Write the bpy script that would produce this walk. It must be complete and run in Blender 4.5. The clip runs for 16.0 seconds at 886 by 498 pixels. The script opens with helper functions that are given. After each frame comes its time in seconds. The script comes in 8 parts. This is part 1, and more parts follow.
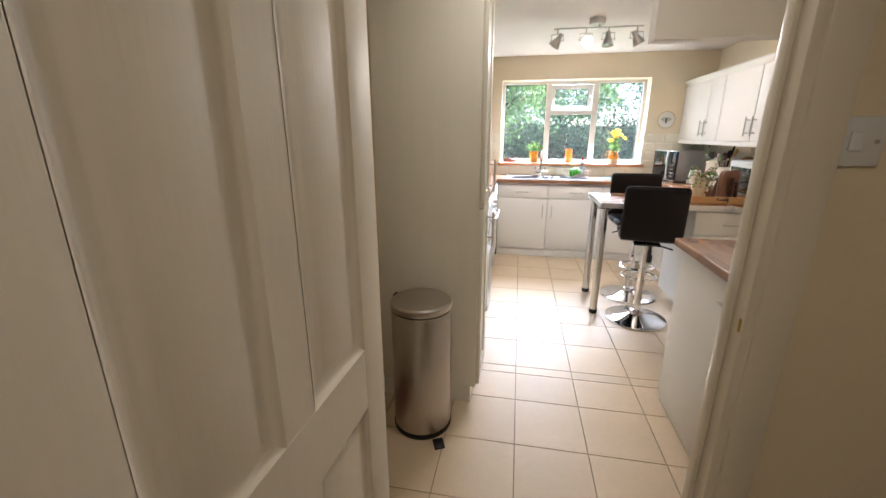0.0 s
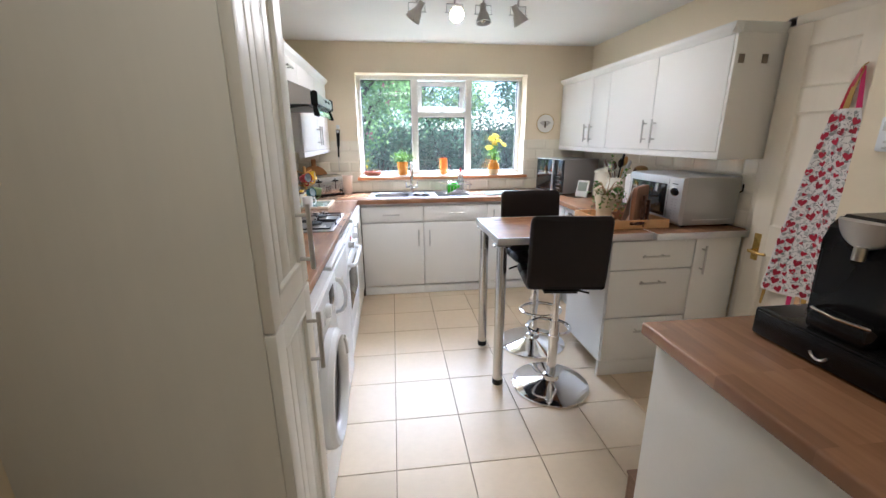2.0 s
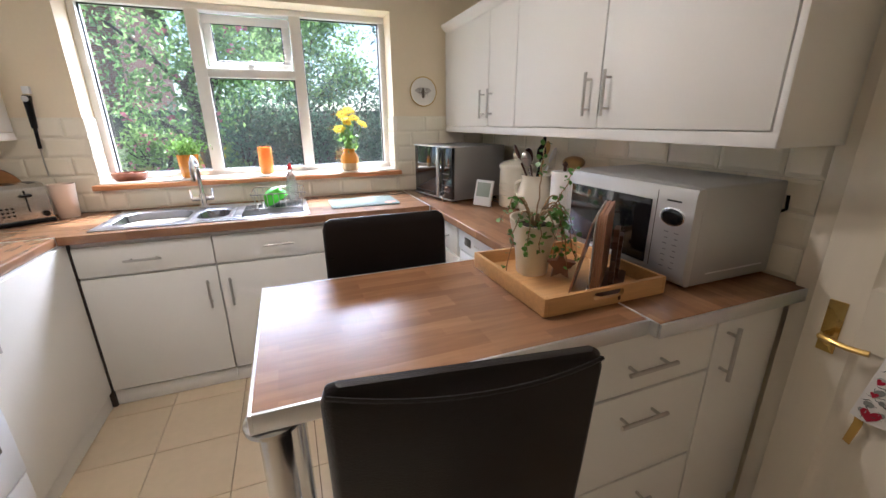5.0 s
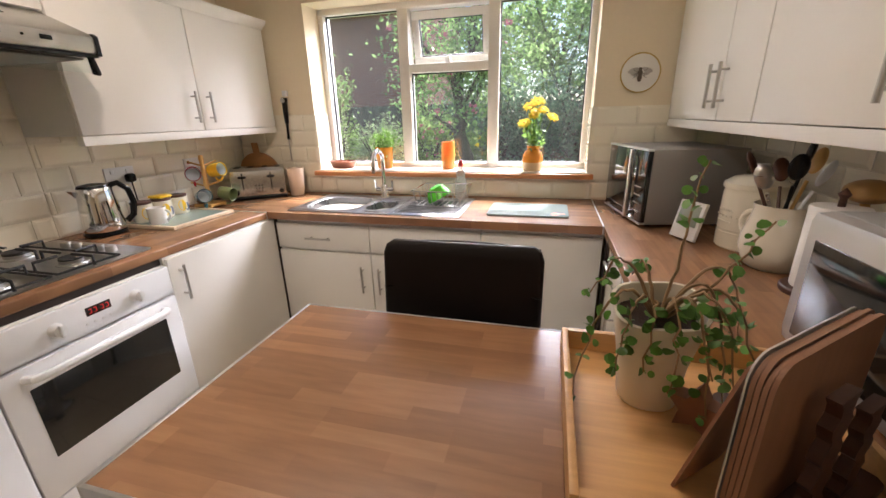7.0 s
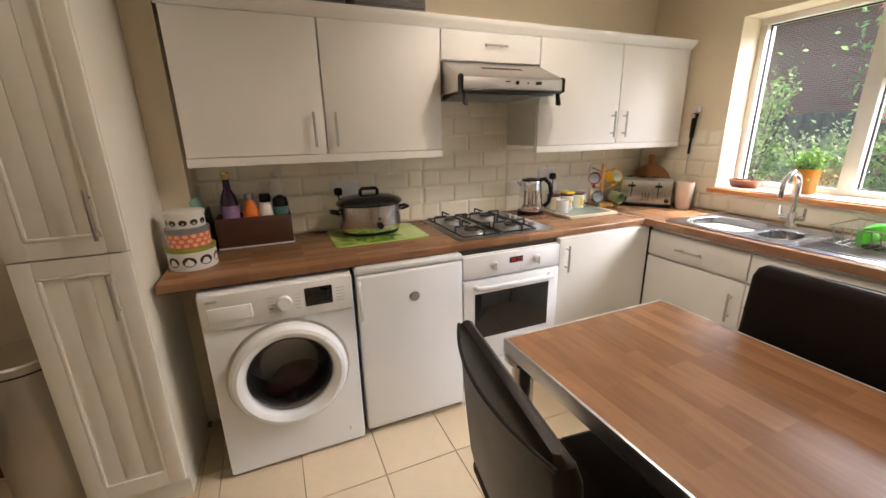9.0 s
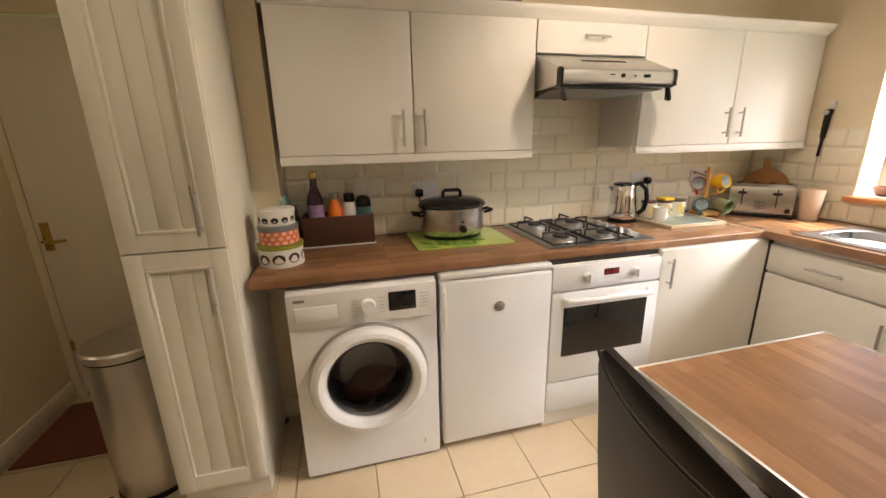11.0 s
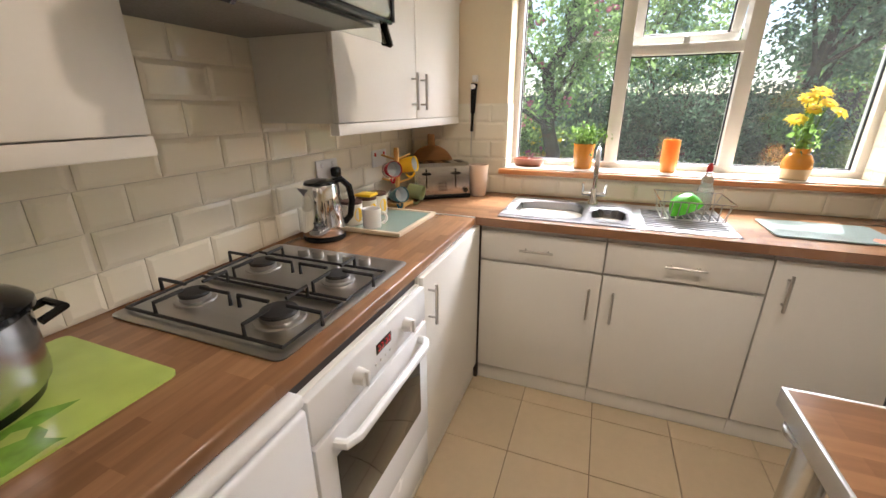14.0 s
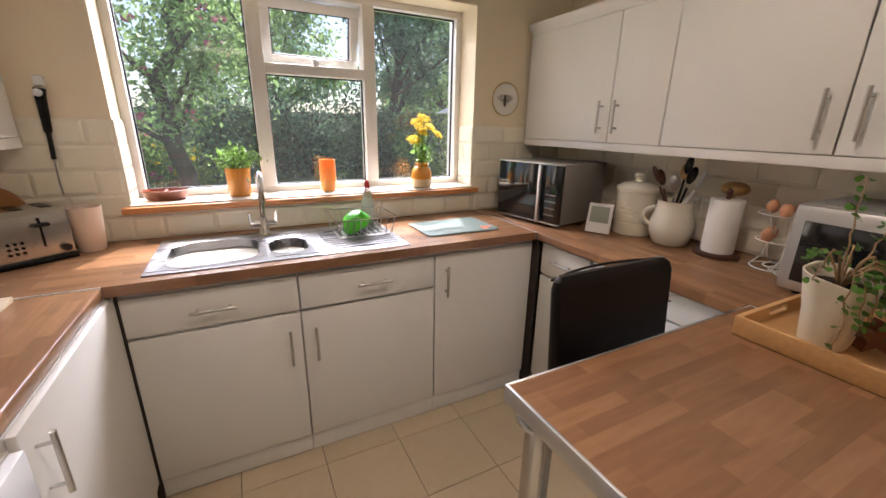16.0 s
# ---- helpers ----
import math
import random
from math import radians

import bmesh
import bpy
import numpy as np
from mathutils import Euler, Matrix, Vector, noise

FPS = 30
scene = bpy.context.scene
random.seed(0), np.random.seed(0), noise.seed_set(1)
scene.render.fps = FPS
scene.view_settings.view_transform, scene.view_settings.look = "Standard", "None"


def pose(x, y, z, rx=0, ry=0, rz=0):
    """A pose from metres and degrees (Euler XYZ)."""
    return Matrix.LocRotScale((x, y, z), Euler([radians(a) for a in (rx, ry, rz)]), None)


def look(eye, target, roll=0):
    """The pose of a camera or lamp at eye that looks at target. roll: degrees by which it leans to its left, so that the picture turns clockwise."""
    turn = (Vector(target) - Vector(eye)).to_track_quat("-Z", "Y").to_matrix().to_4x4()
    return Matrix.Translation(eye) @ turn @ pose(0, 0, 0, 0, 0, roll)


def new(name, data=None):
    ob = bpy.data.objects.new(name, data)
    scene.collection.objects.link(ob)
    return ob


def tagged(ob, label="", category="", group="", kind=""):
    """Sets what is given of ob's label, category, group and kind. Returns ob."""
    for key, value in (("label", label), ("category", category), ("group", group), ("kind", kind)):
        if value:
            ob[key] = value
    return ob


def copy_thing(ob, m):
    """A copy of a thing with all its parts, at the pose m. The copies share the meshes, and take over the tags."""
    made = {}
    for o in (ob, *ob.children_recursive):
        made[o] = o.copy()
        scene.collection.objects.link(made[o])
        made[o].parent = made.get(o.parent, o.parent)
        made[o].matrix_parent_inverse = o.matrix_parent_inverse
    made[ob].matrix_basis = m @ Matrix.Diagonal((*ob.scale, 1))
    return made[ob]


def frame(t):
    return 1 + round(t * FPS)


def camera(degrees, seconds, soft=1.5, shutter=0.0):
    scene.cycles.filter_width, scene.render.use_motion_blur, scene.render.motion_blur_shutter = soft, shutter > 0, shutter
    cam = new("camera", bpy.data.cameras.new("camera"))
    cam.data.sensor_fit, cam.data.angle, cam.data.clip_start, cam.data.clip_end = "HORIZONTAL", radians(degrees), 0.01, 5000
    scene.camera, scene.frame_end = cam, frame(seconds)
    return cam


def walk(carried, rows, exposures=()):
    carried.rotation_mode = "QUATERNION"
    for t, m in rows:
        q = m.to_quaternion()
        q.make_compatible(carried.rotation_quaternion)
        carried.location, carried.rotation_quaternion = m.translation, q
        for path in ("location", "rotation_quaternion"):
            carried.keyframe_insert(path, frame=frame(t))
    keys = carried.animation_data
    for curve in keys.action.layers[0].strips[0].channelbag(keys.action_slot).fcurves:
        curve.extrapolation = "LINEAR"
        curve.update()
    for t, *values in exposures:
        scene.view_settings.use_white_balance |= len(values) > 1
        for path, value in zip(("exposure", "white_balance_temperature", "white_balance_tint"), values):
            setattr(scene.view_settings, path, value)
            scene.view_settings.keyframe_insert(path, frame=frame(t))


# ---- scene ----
cam = camera(96.6, 16.0)
PATH = [
    (0, (-0.013, -0.274, 1.401), (-0.369, 1.614, 0.845), -0.0),
    (0.5, (0.006, 0.048, 1.402), (-0.148, 1.965, 0.853), 0.1),
    (1, (-0.011, 0.35, 1.402), (-0.002, 2.278, 0.867), 0.2),
    (1.5, (0.016, 0.618, 1.394), (0.119, 2.542, 0.86), -0.2),
    (2, (0.071, 0.845, 1.426), (0.305, 2.756, 0.888), -0.4),
    (2.5, (0.126, 1.098, 1.399), (0.512, 2.982, 0.85), -0.4),
    (3, (0.184, 1.328, 1.381), (0.749, 3.162, 0.818), -0.2),
    (3.5, (0.346, 1.554, 1.384), (1.08, 3.316, 0.789), -0.5),
    (6, (0.957, 2.517, 1.371), (1.452, 4.345, 0.726), -0.9),
    (6.5, (1.107, 2.577, 1.386), (1.1, 4.464, 0.723), -1.0),
    (7, (1.222, 2.566, 1.388), (0.727, 4.394, 0.746), -1.4),
    (7.5, (1.239, 2.483, 1.387), (0.329, 4.155, 0.772), -1.5),
    (8, (1.279, 2.402, 1.399), (-0.003, 3.819, 0.809), -1.3),
    (8.5, (1.353, 2.37, 1.416), (-0.216, 3.465, 0.837), -0.8),
    (9, (1.4, 2.332, 1.429), (-0.366, 3.081, 0.861), -1.1),
    (9.5, (1.394, 2.291, 1.424), (-0.485, 2.718, 0.889), -1.3),
    (12, (0.951, 2.239, 1.401), (-0.843, 2.92, 0.838), -0.8),
    (12.5, (0.73, 2.353, 1.406), (-0.896, 3.333, 0.779), -0.8),
    (13, (0.52, 2.418, 1.394), (-0.858, 3.714, 0.743), -0.6),
    (13.5, (0.325, 2.486, 1.387), (-0.72, 4.059, 0.728), -0.6),
    (14, (0.253, 2.638, 1.389), (-0.43, 4.393, 0.716), -0.2),
    (14.5, (0.199, 2.772, 1.399), (-0.088, 4.636, 0.733), 0.1),
    (15, (0.121, 2.863, 1.411), (0.244, 4.751, 0.763), 0.6),
    (15.5, (0.128, 2.87, 1.413), (0.638, 4.701, 0.792), 0.9),
    (16, (0.181, 2.859, 1.412), (1.05, 4.559, 0.815), 1.1),
]
EXPOSURES = [(0.0, 1.75, 5500, 14), (0.5, 1.65, 5400, 14), (1.0, 1.67, 5250, 13), (2.0, 1.45, 5050, 12), (2.5, 1.32, 4950, 13), (3.5, 1.1, 5000, 12), (6.0, 1.02, 6150, 17), (6.5, 0.97, 6400, 17), (7.0, 0.84, 6250, 18), (8.5, 0.9, 6250, 14), (9.0, 1.0, 6300, 15), (9.5, 1.08, 6900, 15), (12.0, 1.18, 6650, 15), (12.5, 1.0, 6200, 12), (13.0, 0.93, 6200, 13), (14.0, 0.9, 6350, 15), (15.0, 0.69, 6000, 16), (15.5, 0.62, 6080, 18), (16.0, 0.57, 6250, 20)]
walk(cam, [(t, look(eye, target, roll)) for t, eye, target, roll in PATH], EXPOSURES)

# ---- world, sun, exposure ----
SUN_AZ, SUN_EL = 18.5, 57.7        # degrees from +y towards +x, and height
world = bpy.data.worlds.new("world")
scene.world = world
world.use_nodes = True
wn = world.node_tree
sky = wn.nodes.new("ShaderNodeTexSky")
sky.sky_type, sky.sun_disc = "NISHITA", False
sky.sun_elevation, sky.sun_rotation = radians(SUN_EL), radians(SUN_AZ)
wn.links.new(sky.outputs[0], wn.nodes["Background"].inputs[0])
wn.nodes["Background"].inputs[1].default_value = 0.15
sun = new("sun", bpy.data.lights.new("sun", "SUN"))
sun.data.energy, sun.data.angle, sun.data.color = 5.0, radians(0.5), (1.0, 0.95, 0.86)
sd = Vector((math.sin(radians(SUN_AZ)) * math.cos(radians(SUN_EL)), math.cos(radians(SUN_AZ)) * math.cos(radians(SUN_EL)), math.sin(radians(SUN_EL))))
sun.matrix_world = look(sd * 30, (0, 0, 0))
# the open sky above the garden, seen by the room through the window
win_lamp = new("window_skylight", bpy.data.lights.new("window_skylight", "AREA"))
win_lamp.data.shape, win_lamp.data.size, win_lamp.data.size_y = "RECTANGLE", 4.6, 1.6
win_lamp.data.energy, win_lamp.data.color = 385.0, (0.95, 0.97, 1.0)
win_lamp.matrix_world = look((1.45, 8.2, 3.95), (0.58, 4.6, 1.3))

# the rail's four ceiling spots, all switched on
SPOTS = ((0.245, 3.45, (-0.55, 0.1, -0.83)), (0.47, 3.45, (0.1, -0.9, -0.42)), (0.645, 3.46, (0.02, -0.15, -1)), (0.86, 3.46, (0.5, 0.1, -0.85)))
for (sx, sy, aim), watts, cone in zip(SPOTS, (10.0, 15.0, 7.0, 8.0), (150, 105, 150, 150)):
    sl = new("spot_lamp", bpy.data.lights.new("spot_lamp", "SPOT"))
    sl.data.energy, sl.data.color, sl.data.spot_size, sl.data.spot_blend, sl.data.shadow_soft_size = watts, (1.0, 0.85, 0.68), radians(cone), 0.6, 0.03
    p0 = Vector((sx, sy, 2.145)) + Vector(aim).normalized() * 0.056
    sl.matrix_world = look(p0, p0 + Vector(aim))
# unseen fill lamps added in the hall and the lobby between hall and kitchen
hall_fill = new("hall_fill_light", bpy.data.lights.new("hall_fill_light", "AREA"))
hall_fill.data.shape, hall_fill.data.size, hall_fill.data.size_y = "RECTANGLE", 0.5, 0.5
hall_fill.data.energy, hall_fill.data.color = 1.9, (1.0, 0.84, 0.60)
hall_fill.matrix_world = look((0.12, -0.85, 2.285), (0.12, -0.75, 0.0))
# added to brighten the lobby walls; no fitting is modelled for it
lobby_fill = new("lobby_fill_light", bpy.data.lights.new("lobby_fill_light", "AREA"))
lobby_fill.data.shape, lobby_fill.data.size, lobby_fill.data.size_y = "RECTANGLE", 0.6, 0.5
lobby_fill.data.energy, lobby_fill.data.color = 1.4, (1.0, 0.86, 0.64)
lobby_fill.matrix_world = look((0.10, 1.12, 2.285), (0.10, 1.13, 0.0))

# ---- materials ----
def material(name, color, rough=0.5, metal=0.0, grain=0.0, grain_scale=40.0, blotch=0.0, blotch_scale=3.0, bump=0.0, bump_scale=200.0, coat=0.0, stretch=(1, 1, 1), per_object=0.0, per_island=0.0, rough_var=0.0, **extra):
    """A procedural surface: base colour with fine grain and broad blotches, relief, and wear in the gloss."""
    m = bpy.data.materials.new(name)
    m.use_nodes = True
    t, b = m.node_tree, m.node_tree.nodes["Principled BSDF"]
    n, l = t.nodes, t.links
    geo = n.new("ShaderNodeNewGeometry")
    mp = n.new("ShaderNodeMapping")
    mp.inputs["Scale"].default_value = stretch
    l.new(geo.outputs["Position"], mp.inputs[0])
    b.inputs["Roughness"].default_value, b.inputs["Metallic"].default_value = rough, metal
    b.inputs["Coat Weight"].default_value = coat
    b.inputs["Coat Roughness"].default_value = 0.08
    hsv = n.new("ShaderNodeHueSaturation")
    hsv.inputs["Color"].default_value = (*color, 1)
    value = None

    def noise_tex(scale, detail=3.0):
        x = n.new("ShaderNodeTexNoise")
        x.inputs["Scale"].default_value, x.inputs["Detail"].default_value = scale, detail
        l.new(mp.outputs[0], x.inputs["Vector"])
        return x.outputs["Fac"]

    def spread(sock, amount):
        r = n.new("ShaderNodeMapRange")
        r.inputs["To Min"].default_value, r.inputs["To Max"].default_value = 1 - amount, 1 + amount
        l.new(sock, r.inputs["Value"])
        return r.outputs[0]

    def times(a, c):
        if a is None:
            return c
        x = n.new("ShaderNodeMath")
        x.operation = "MULTIPLY"
        l.new(a, x.inputs[0]), l.new(c, x.inputs[1])
        return x.outputs[0]

    if grain:
        value = times(value, spread(noise_tex(grain_scale, 5.0), grain))
    if blotch:
        value = times(value, spread(noise_tex(blotch_scale, 2.0), blotch))
    if per_object:
        value = times(value, spread(n.new("ShaderNodeObjectInfo").outputs["Random"], per_object))
    if per_island:
        value = times(value, spread(geo.outputs["Random Per Island"], per_island))
    if value is not None:
        l.new(value, hsv.inputs["Value"])
    l.new(hsv.outputs[0], b.inputs["Base Color"])
    if rough_var:
        x = n.new("ShaderNodeMath")
        x.operation = "MULTIPLY"
        l.new(spread(noise_tex(6.0, 4.0), rough_var), x.inputs[0])
        x.inputs[1].default_value = rough
        l.new(x.outputs[0], b.inputs["Roughness"])
    if bump:
        bp = n.new("ShaderNodeBump")
        bp.inputs["Strength"].default_value, bp.inputs["Distance"].default_value = bump, 0.002
        l.new(noise_tex(bump_scale, 3.0), bp.inputs["Height"])
        l.new(bp.outputs[0], b.inputs["Normal"])
    for key, v in extra.items():
        b.inputs[key.replace("_", " ")].default_value = v
    return m


def stave_wood(name, along, light=(0.325, 0.158, 0.067), dark=(0.232, 0.108, 0.045)):
    """Butcher-block laminate: short staves laid along one axis, each with its own tone and a fine grain."""
    m = bpy.data.materials.new(name)
    m.use_nodes = True
    t, b = m.node_tree, m.node_tree.nodes["Principled BSDF"]
    n, l = t.nodes, t.links
    geo = n.new("ShaderNodeNewGeometry")
    mp = n.new("ShaderNodeMapping")
    mp.inputs["Rotation"].default_value = (0, 0, 0 if along == "x" else radians(90))
    l.new(geo.outputs["Position"], mp.inputs[0])
    br = n.new("ShaderNodeTexBrick")
    br.offset, br.offset_frequency, br.squash = 0.37, 3, 1.0
    for key, v in (("Scale", 1.0), ("Mortar Size", 0.0), ("Brick Width", 0.22), ("Row Height", 0.034), ("Bias", 0.0)):
        br.inputs[key].default_value = v
    br.inputs["Color1"].default_value, br.inputs["Color2"].default_value = (*light, 1), (*dark, 1)
    l.new(mp.outputs[0], br.inputs["Vector"])
    st = n.new("ShaderNodeMapping")
    st.inputs["Scale"].default_value = (9, 70, 9)
    l.new(mp.outputs[0], st.inputs[0])
    grain = n.new("ShaderNodeTexNoise")
    grain.inputs["Scale"].default_value, grain.inputs["Detail"].default_value = 1.0, 6.0
    l.new(st.outputs[0], grain.inputs["Vector"])
    broad = n.new("ShaderNodeTexNoise")
    broad.inputs["Scale"].default_value = 2.3
    l.new(mp.outputs[0], broad.inputs["Vector"])
    add = n.new("ShaderNodeMath")
    l.new(grain.outputs["Fac"], add.inputs[0]), l.new(broad.outputs["Fac"], add.inputs[1])
    r = n.new("ShaderNodeMapRange")
    for key, v in (("From Min", 0.7), ("From Max", 1.3), ("To Min", 0.86), ("To Max", 1.14)):
        r.inputs[key].default_value = v
    l.new(add.outputs[0], r.inputs["Value"])
    h = n.new("ShaderNodeHueSaturation")
    h.inputs["Saturation"].default_value = 0.95
    l.new(br.outputs["Color"], h.inputs["Color"]), l.new(r.outputs[0], h.inputs["Value"])
    l.new(h.outputs[0], b.inputs["Base Color"])
    b.inputs["Roughness"].default_value = 0.27
    bp = n.new("ShaderNodeBump")
    bp.inputs["Strength"].default_value, bp.inputs["Distance"].default_value = 0.15, 0.001
    l.new(grain.outputs["Fac"], bp.inputs["Height"]), l.new(bp.outputs[0], b.inputs["Normal"])
    return m


def glowing(name, color, strength):
    m = bpy.data.materials.new(name)
    m.use_nodes = True
    b = m.node_tree.nodes["Principled BSDF"]
    b.inputs["Base Color"].default_value = (*color, 1)
    b.inputs["Emission Color"].default_value, b.inputs["Emission Strength"].default_value = (*color, 1), strength
    return m


def clear_glass(name, color=(1, 1, 1), rough=0.0):
    return material(name, color, rough, Transmission_Weight=1.0, IOR=1.45)


M_WALL = material("cream_wall_paint", (0.80, 0.69, 0.50), 0.75, grain=0.03, grain_scale=60, blotch=0.04, blotch_scale=1.6, bump=0.25, bump_scale=160)
M_CEIL = material("white_ceiling_paint", (0.85, 0.83, 0.78), 0.8, blotch=0.03, bump=0.3, bump_scale=120)
M_WHITE = material("white_cabinet_laminate", (0.78, 0.76, 0.71), 0.52, grain=0.015, grain_scale=90, blotch=0.03, blotch_scale=2.2, rough_var=0.25, bump=0.05, bump_scale=300)
M_SHAKER = material("off_white_shaker_paint", (0.77, 0.74, 0.65), 0.42, grain=0.012, grain_scale=12, stretch=(8, 8, 0.7), bump=0.05, bump_scale=30, blotch=0.03)
M_DOORPAINT = material("white_gloss_door_paint", (0.80, 0.73, 0.60), 0.48, grain=0.02, grain_scale=14, stretch=(6, 6, 0.6), bump=0.15, bump_scale=24, blotch=0.04)
M_TRIM = material("white_gloss_woodwork", (0.80, 0.73, 0.60), 0.32, blotch=0.05, blotch_scale=4, bump=0.1, bump_scale=60)
M_UPVC = material("white_window_frame", (0.76, 0.73, 0.68), 0.3, blotch=0.03)
M_SEAL = material("black_window_seal", (0.02, 0.02, 0.02), 0.6)
M_APPL = material("white_enamel", (0.82, 0.83, 0.84), 0.25, blotch=0.02, blotch_scale=2, rough_var=0.2)
M_APPL2 = material("white_plastic", (0.74, 0.74, 0.73), 0.4, blotch=0.03)
M_STEEL = material("brushed_steel", (0.50, 0.48, 0.46), 0.28, 1.0, grain=0.03, grain_scale=30, stretch=(1, 1, 14), rough_var=0.1)
M_SINK = material("sink_steel", (0.27, 0.27, 0.28), 0.30, 1.0, grain=0.06, grain_scale=50, stretch=(1, 10, 1), rough_var=0.4)
M_HOBSTEEL = material("polished_hob_steel", (0.46, 0.45, 0.44), 0.34, 1.0, grain=0.06, grain_scale=50, stretch=(1, 10, 1), rough_var=0.4)
M_HOODSTEEL = material("satin_hood_steel", (0.58, 0.56, 0.53), 0.36, 1.0, grain=0.08, grain_scale=30, stretch=(1, 1, 14), rough_var=0.2)
M_FILTER = material("grey_filter_mesh", (0.22, 0.21, 0.20), 0.6, 0.5, grain=0.3, grain_scale=160)
M_STEELDARK = material("dull_brushed_steel", (0.56, 0.55, 0.53), 0.24, 1.0, grain=0.10, grain_scale=30, stretch=(1, 1, 14), rough_var=0.3)
M_NICKEL = material("satin_nickel", (0.55, 0.53, 0.50), 0.33, 1.0, grain=0.05)
M_CHROME = material("chrome", (0.80, 0.80, 0.81), 0.06, 1.0, rough_var=0.4)
M_LEATHER = material("black_leatherette", (0.012, 0.009, 0.008), 0.36, Specular_IOR_Level=0.2, bump=0.35, bump_scale=420, blotch=0.15, blotch_scale=8, rough_var=0.2)
M_BLACK = material("black_plastic", (0.006, 0.006, 0.006), 0.26, Specular_IOR_Level=0.3, rough_var=0.25, blotch=0.1)
M_BLACKGLOSS = material("black_glass", (0.008, 0.009, 0.010), 0.07, coat=0.4)
M_IRON = material("black_enamelled_iron", (0.015, 0.015, 0.016), 0.5, bump=0.2, bump_scale=220)
M_DARK = material("dark_shadow_gap_board", (0.035, 0.022, 0.016), 0.7, blotch=0.2)
M_ALU = material("aluminium_trim", (0.66, 0.66, 0.66), 0.36, 1.0, grain=0.06)
M_BRASS = material("worn_brass", (0.55, 0.38, 0.12), 0.3, 1.0, blotch=0.2, blotch_scale=30, rough_var=0.4)
M_TILE = material("cream_floor_tile", (0.61, 0.49, 0.335), 0.42, grain=0.05, grain_scale=28, blotch=0.07, blotch_scale=4, per_object=0.05, rough_var=0.15, bump=0.08, bump_scale=60, Specular_IOR_Level=0.3)
M_GROUT = material("brown_grout", (0.19, 0.13, 0.08), 0.9, grain=0.25, grain_scale=60, blotch=0.2)
M_METRO = material("cream_glazed_tile", (0.84, 0.78, 0.63), 0.10, blotch=0.04, per_object=0.025, coat=0.3, bump=0.06, bump_scale=26)
M_METROGROUT = material("pale_grout", (0.80, 0.74, 0.62), 0.9, grain=0.1)
M_WORK_Y = stave_wood("butcher_block_worktop_y", "y")
M_WORK_X = stave_wood("butcher_block_worktop_x", "x")
M_SILLWOOD = material("varnished_sill_wood", (0.55, 0.24, 0.09), 0.4, grain=0.2, grain_scale=20, stretch=(0.6, 10, 10))
M_SILLTOP = material("white_sill_paint", (0.68, 0.63, 0.55), 0.4, blotch=0.05)
M_GLASS = clear_glass("window_glass")
gn = M_GLASS.node_tree                      # haze over the garden view, put into the panes as faint translucent white
haze, hazed = gn.nodes.new("ShaderNodeBsdfTranslucent"), gn.nodes.new("ShaderNodeMixShader")
haze.inputs["Color"].default_value, hazed.inputs[0].default_value = (0.9, 0.9, 0.88, 1), 0.007
gn.links.new(gn.nodes["Principled BSDF"].outputs[0], hazed.inputs[1])
gn.links.new(haze.outputs[0], hazed.inputs[2])
gn.links.new(hazed.outputs[0], gn.nodes["Material Output"].inputs[0])
M_PINE = material("pale_pine", (0.60, 0.34, 0.13), 0.42, grain=0.16, grain_scale=9, stretch=(1, 12, 12), blotch=0.12, blotch_scale=5, bump=0.1, bump_scale=60)

# ---- mesh helpers ----
BASE = {}


def B():
    return bmesh.new()


def box(bm, x0, x1, y0, y1, z0, z1, bev=0.0, seg=2):
    geo = bmesh.ops.create_cube(bm, size=1.0, matrix=Matrix.LocRotScale(((x0 + x1) / 2, (y0 + y1) / 2, (z0 + z1) / 2), None, (abs(x1 - x0), abs(y1 - y0), abs(z1 - z0))))
    if bev:
        edges = list({e for v in geo["verts"] for e in v.link_edges})
        bmesh.ops.bevel(bm, geom=edges, offset=bev, segments=seg, affect="EDGES", profile=0.5)
    return bm


def cyl(bm, p0, p1, r0, r1=None, n=16):
    p0, p1 = Vector(p0), Vector(p1)
    d = p1 - p0
    m = Matrix.Translation((p0 + p1) / 2) @ d.to_track_quat("Z", "Y").to_matrix().to_4x4()
    bmesh.ops.create_cone(bm, cap_ends=True, segments=n, radius1=r0, radius2=r0 if r1 is None else r1, depth=d.length, matrix=m)
    return bm


def ball(bm, c, rx, ry=None, rz=None, n=12, turn=None):
    m = Matrix.LocRotScale(c, turn, (rx, ry or rx, rz or rx))
    bmesh.ops.create_uvsphere(bm, u_segments=n * 2, v_segments=n, radius=1.0, matrix=m)
    return bm


def loft(bm, rings, cap0=True, cap1=True, closed=True):
    vs = [[bm.verts.new(p) for p in ring] for ring in rings]
    n = len(vs[0])
    for a, b in zip(vs, vs[1:]):
        for i in range(n if closed else n - 1):
            j = (i + 1) % n
            bm.faces.new((a[i], a[j], b[j], b[i]))
    if cap0 and n > 2:
        bm.faces.new(vs[0][::-1])
    if cap1 and n > 2:
        bm.faces.new(vs[-1])
    return bm


def lathe(bm, profile, c=(0, 0, 0), n=28, cap0=True, cap1=True):
    """profile: radius and height pairs, from below to above, round an upright axis at c."""
    rings = [[(c[0] + r * math.cos(math.tau * i / n), c[1] + r * math.sin(math.tau * i / n), c[2] + z) for i in range(n)] for r, z in profile]
    return loft(bm, rings, cap0, cap1)


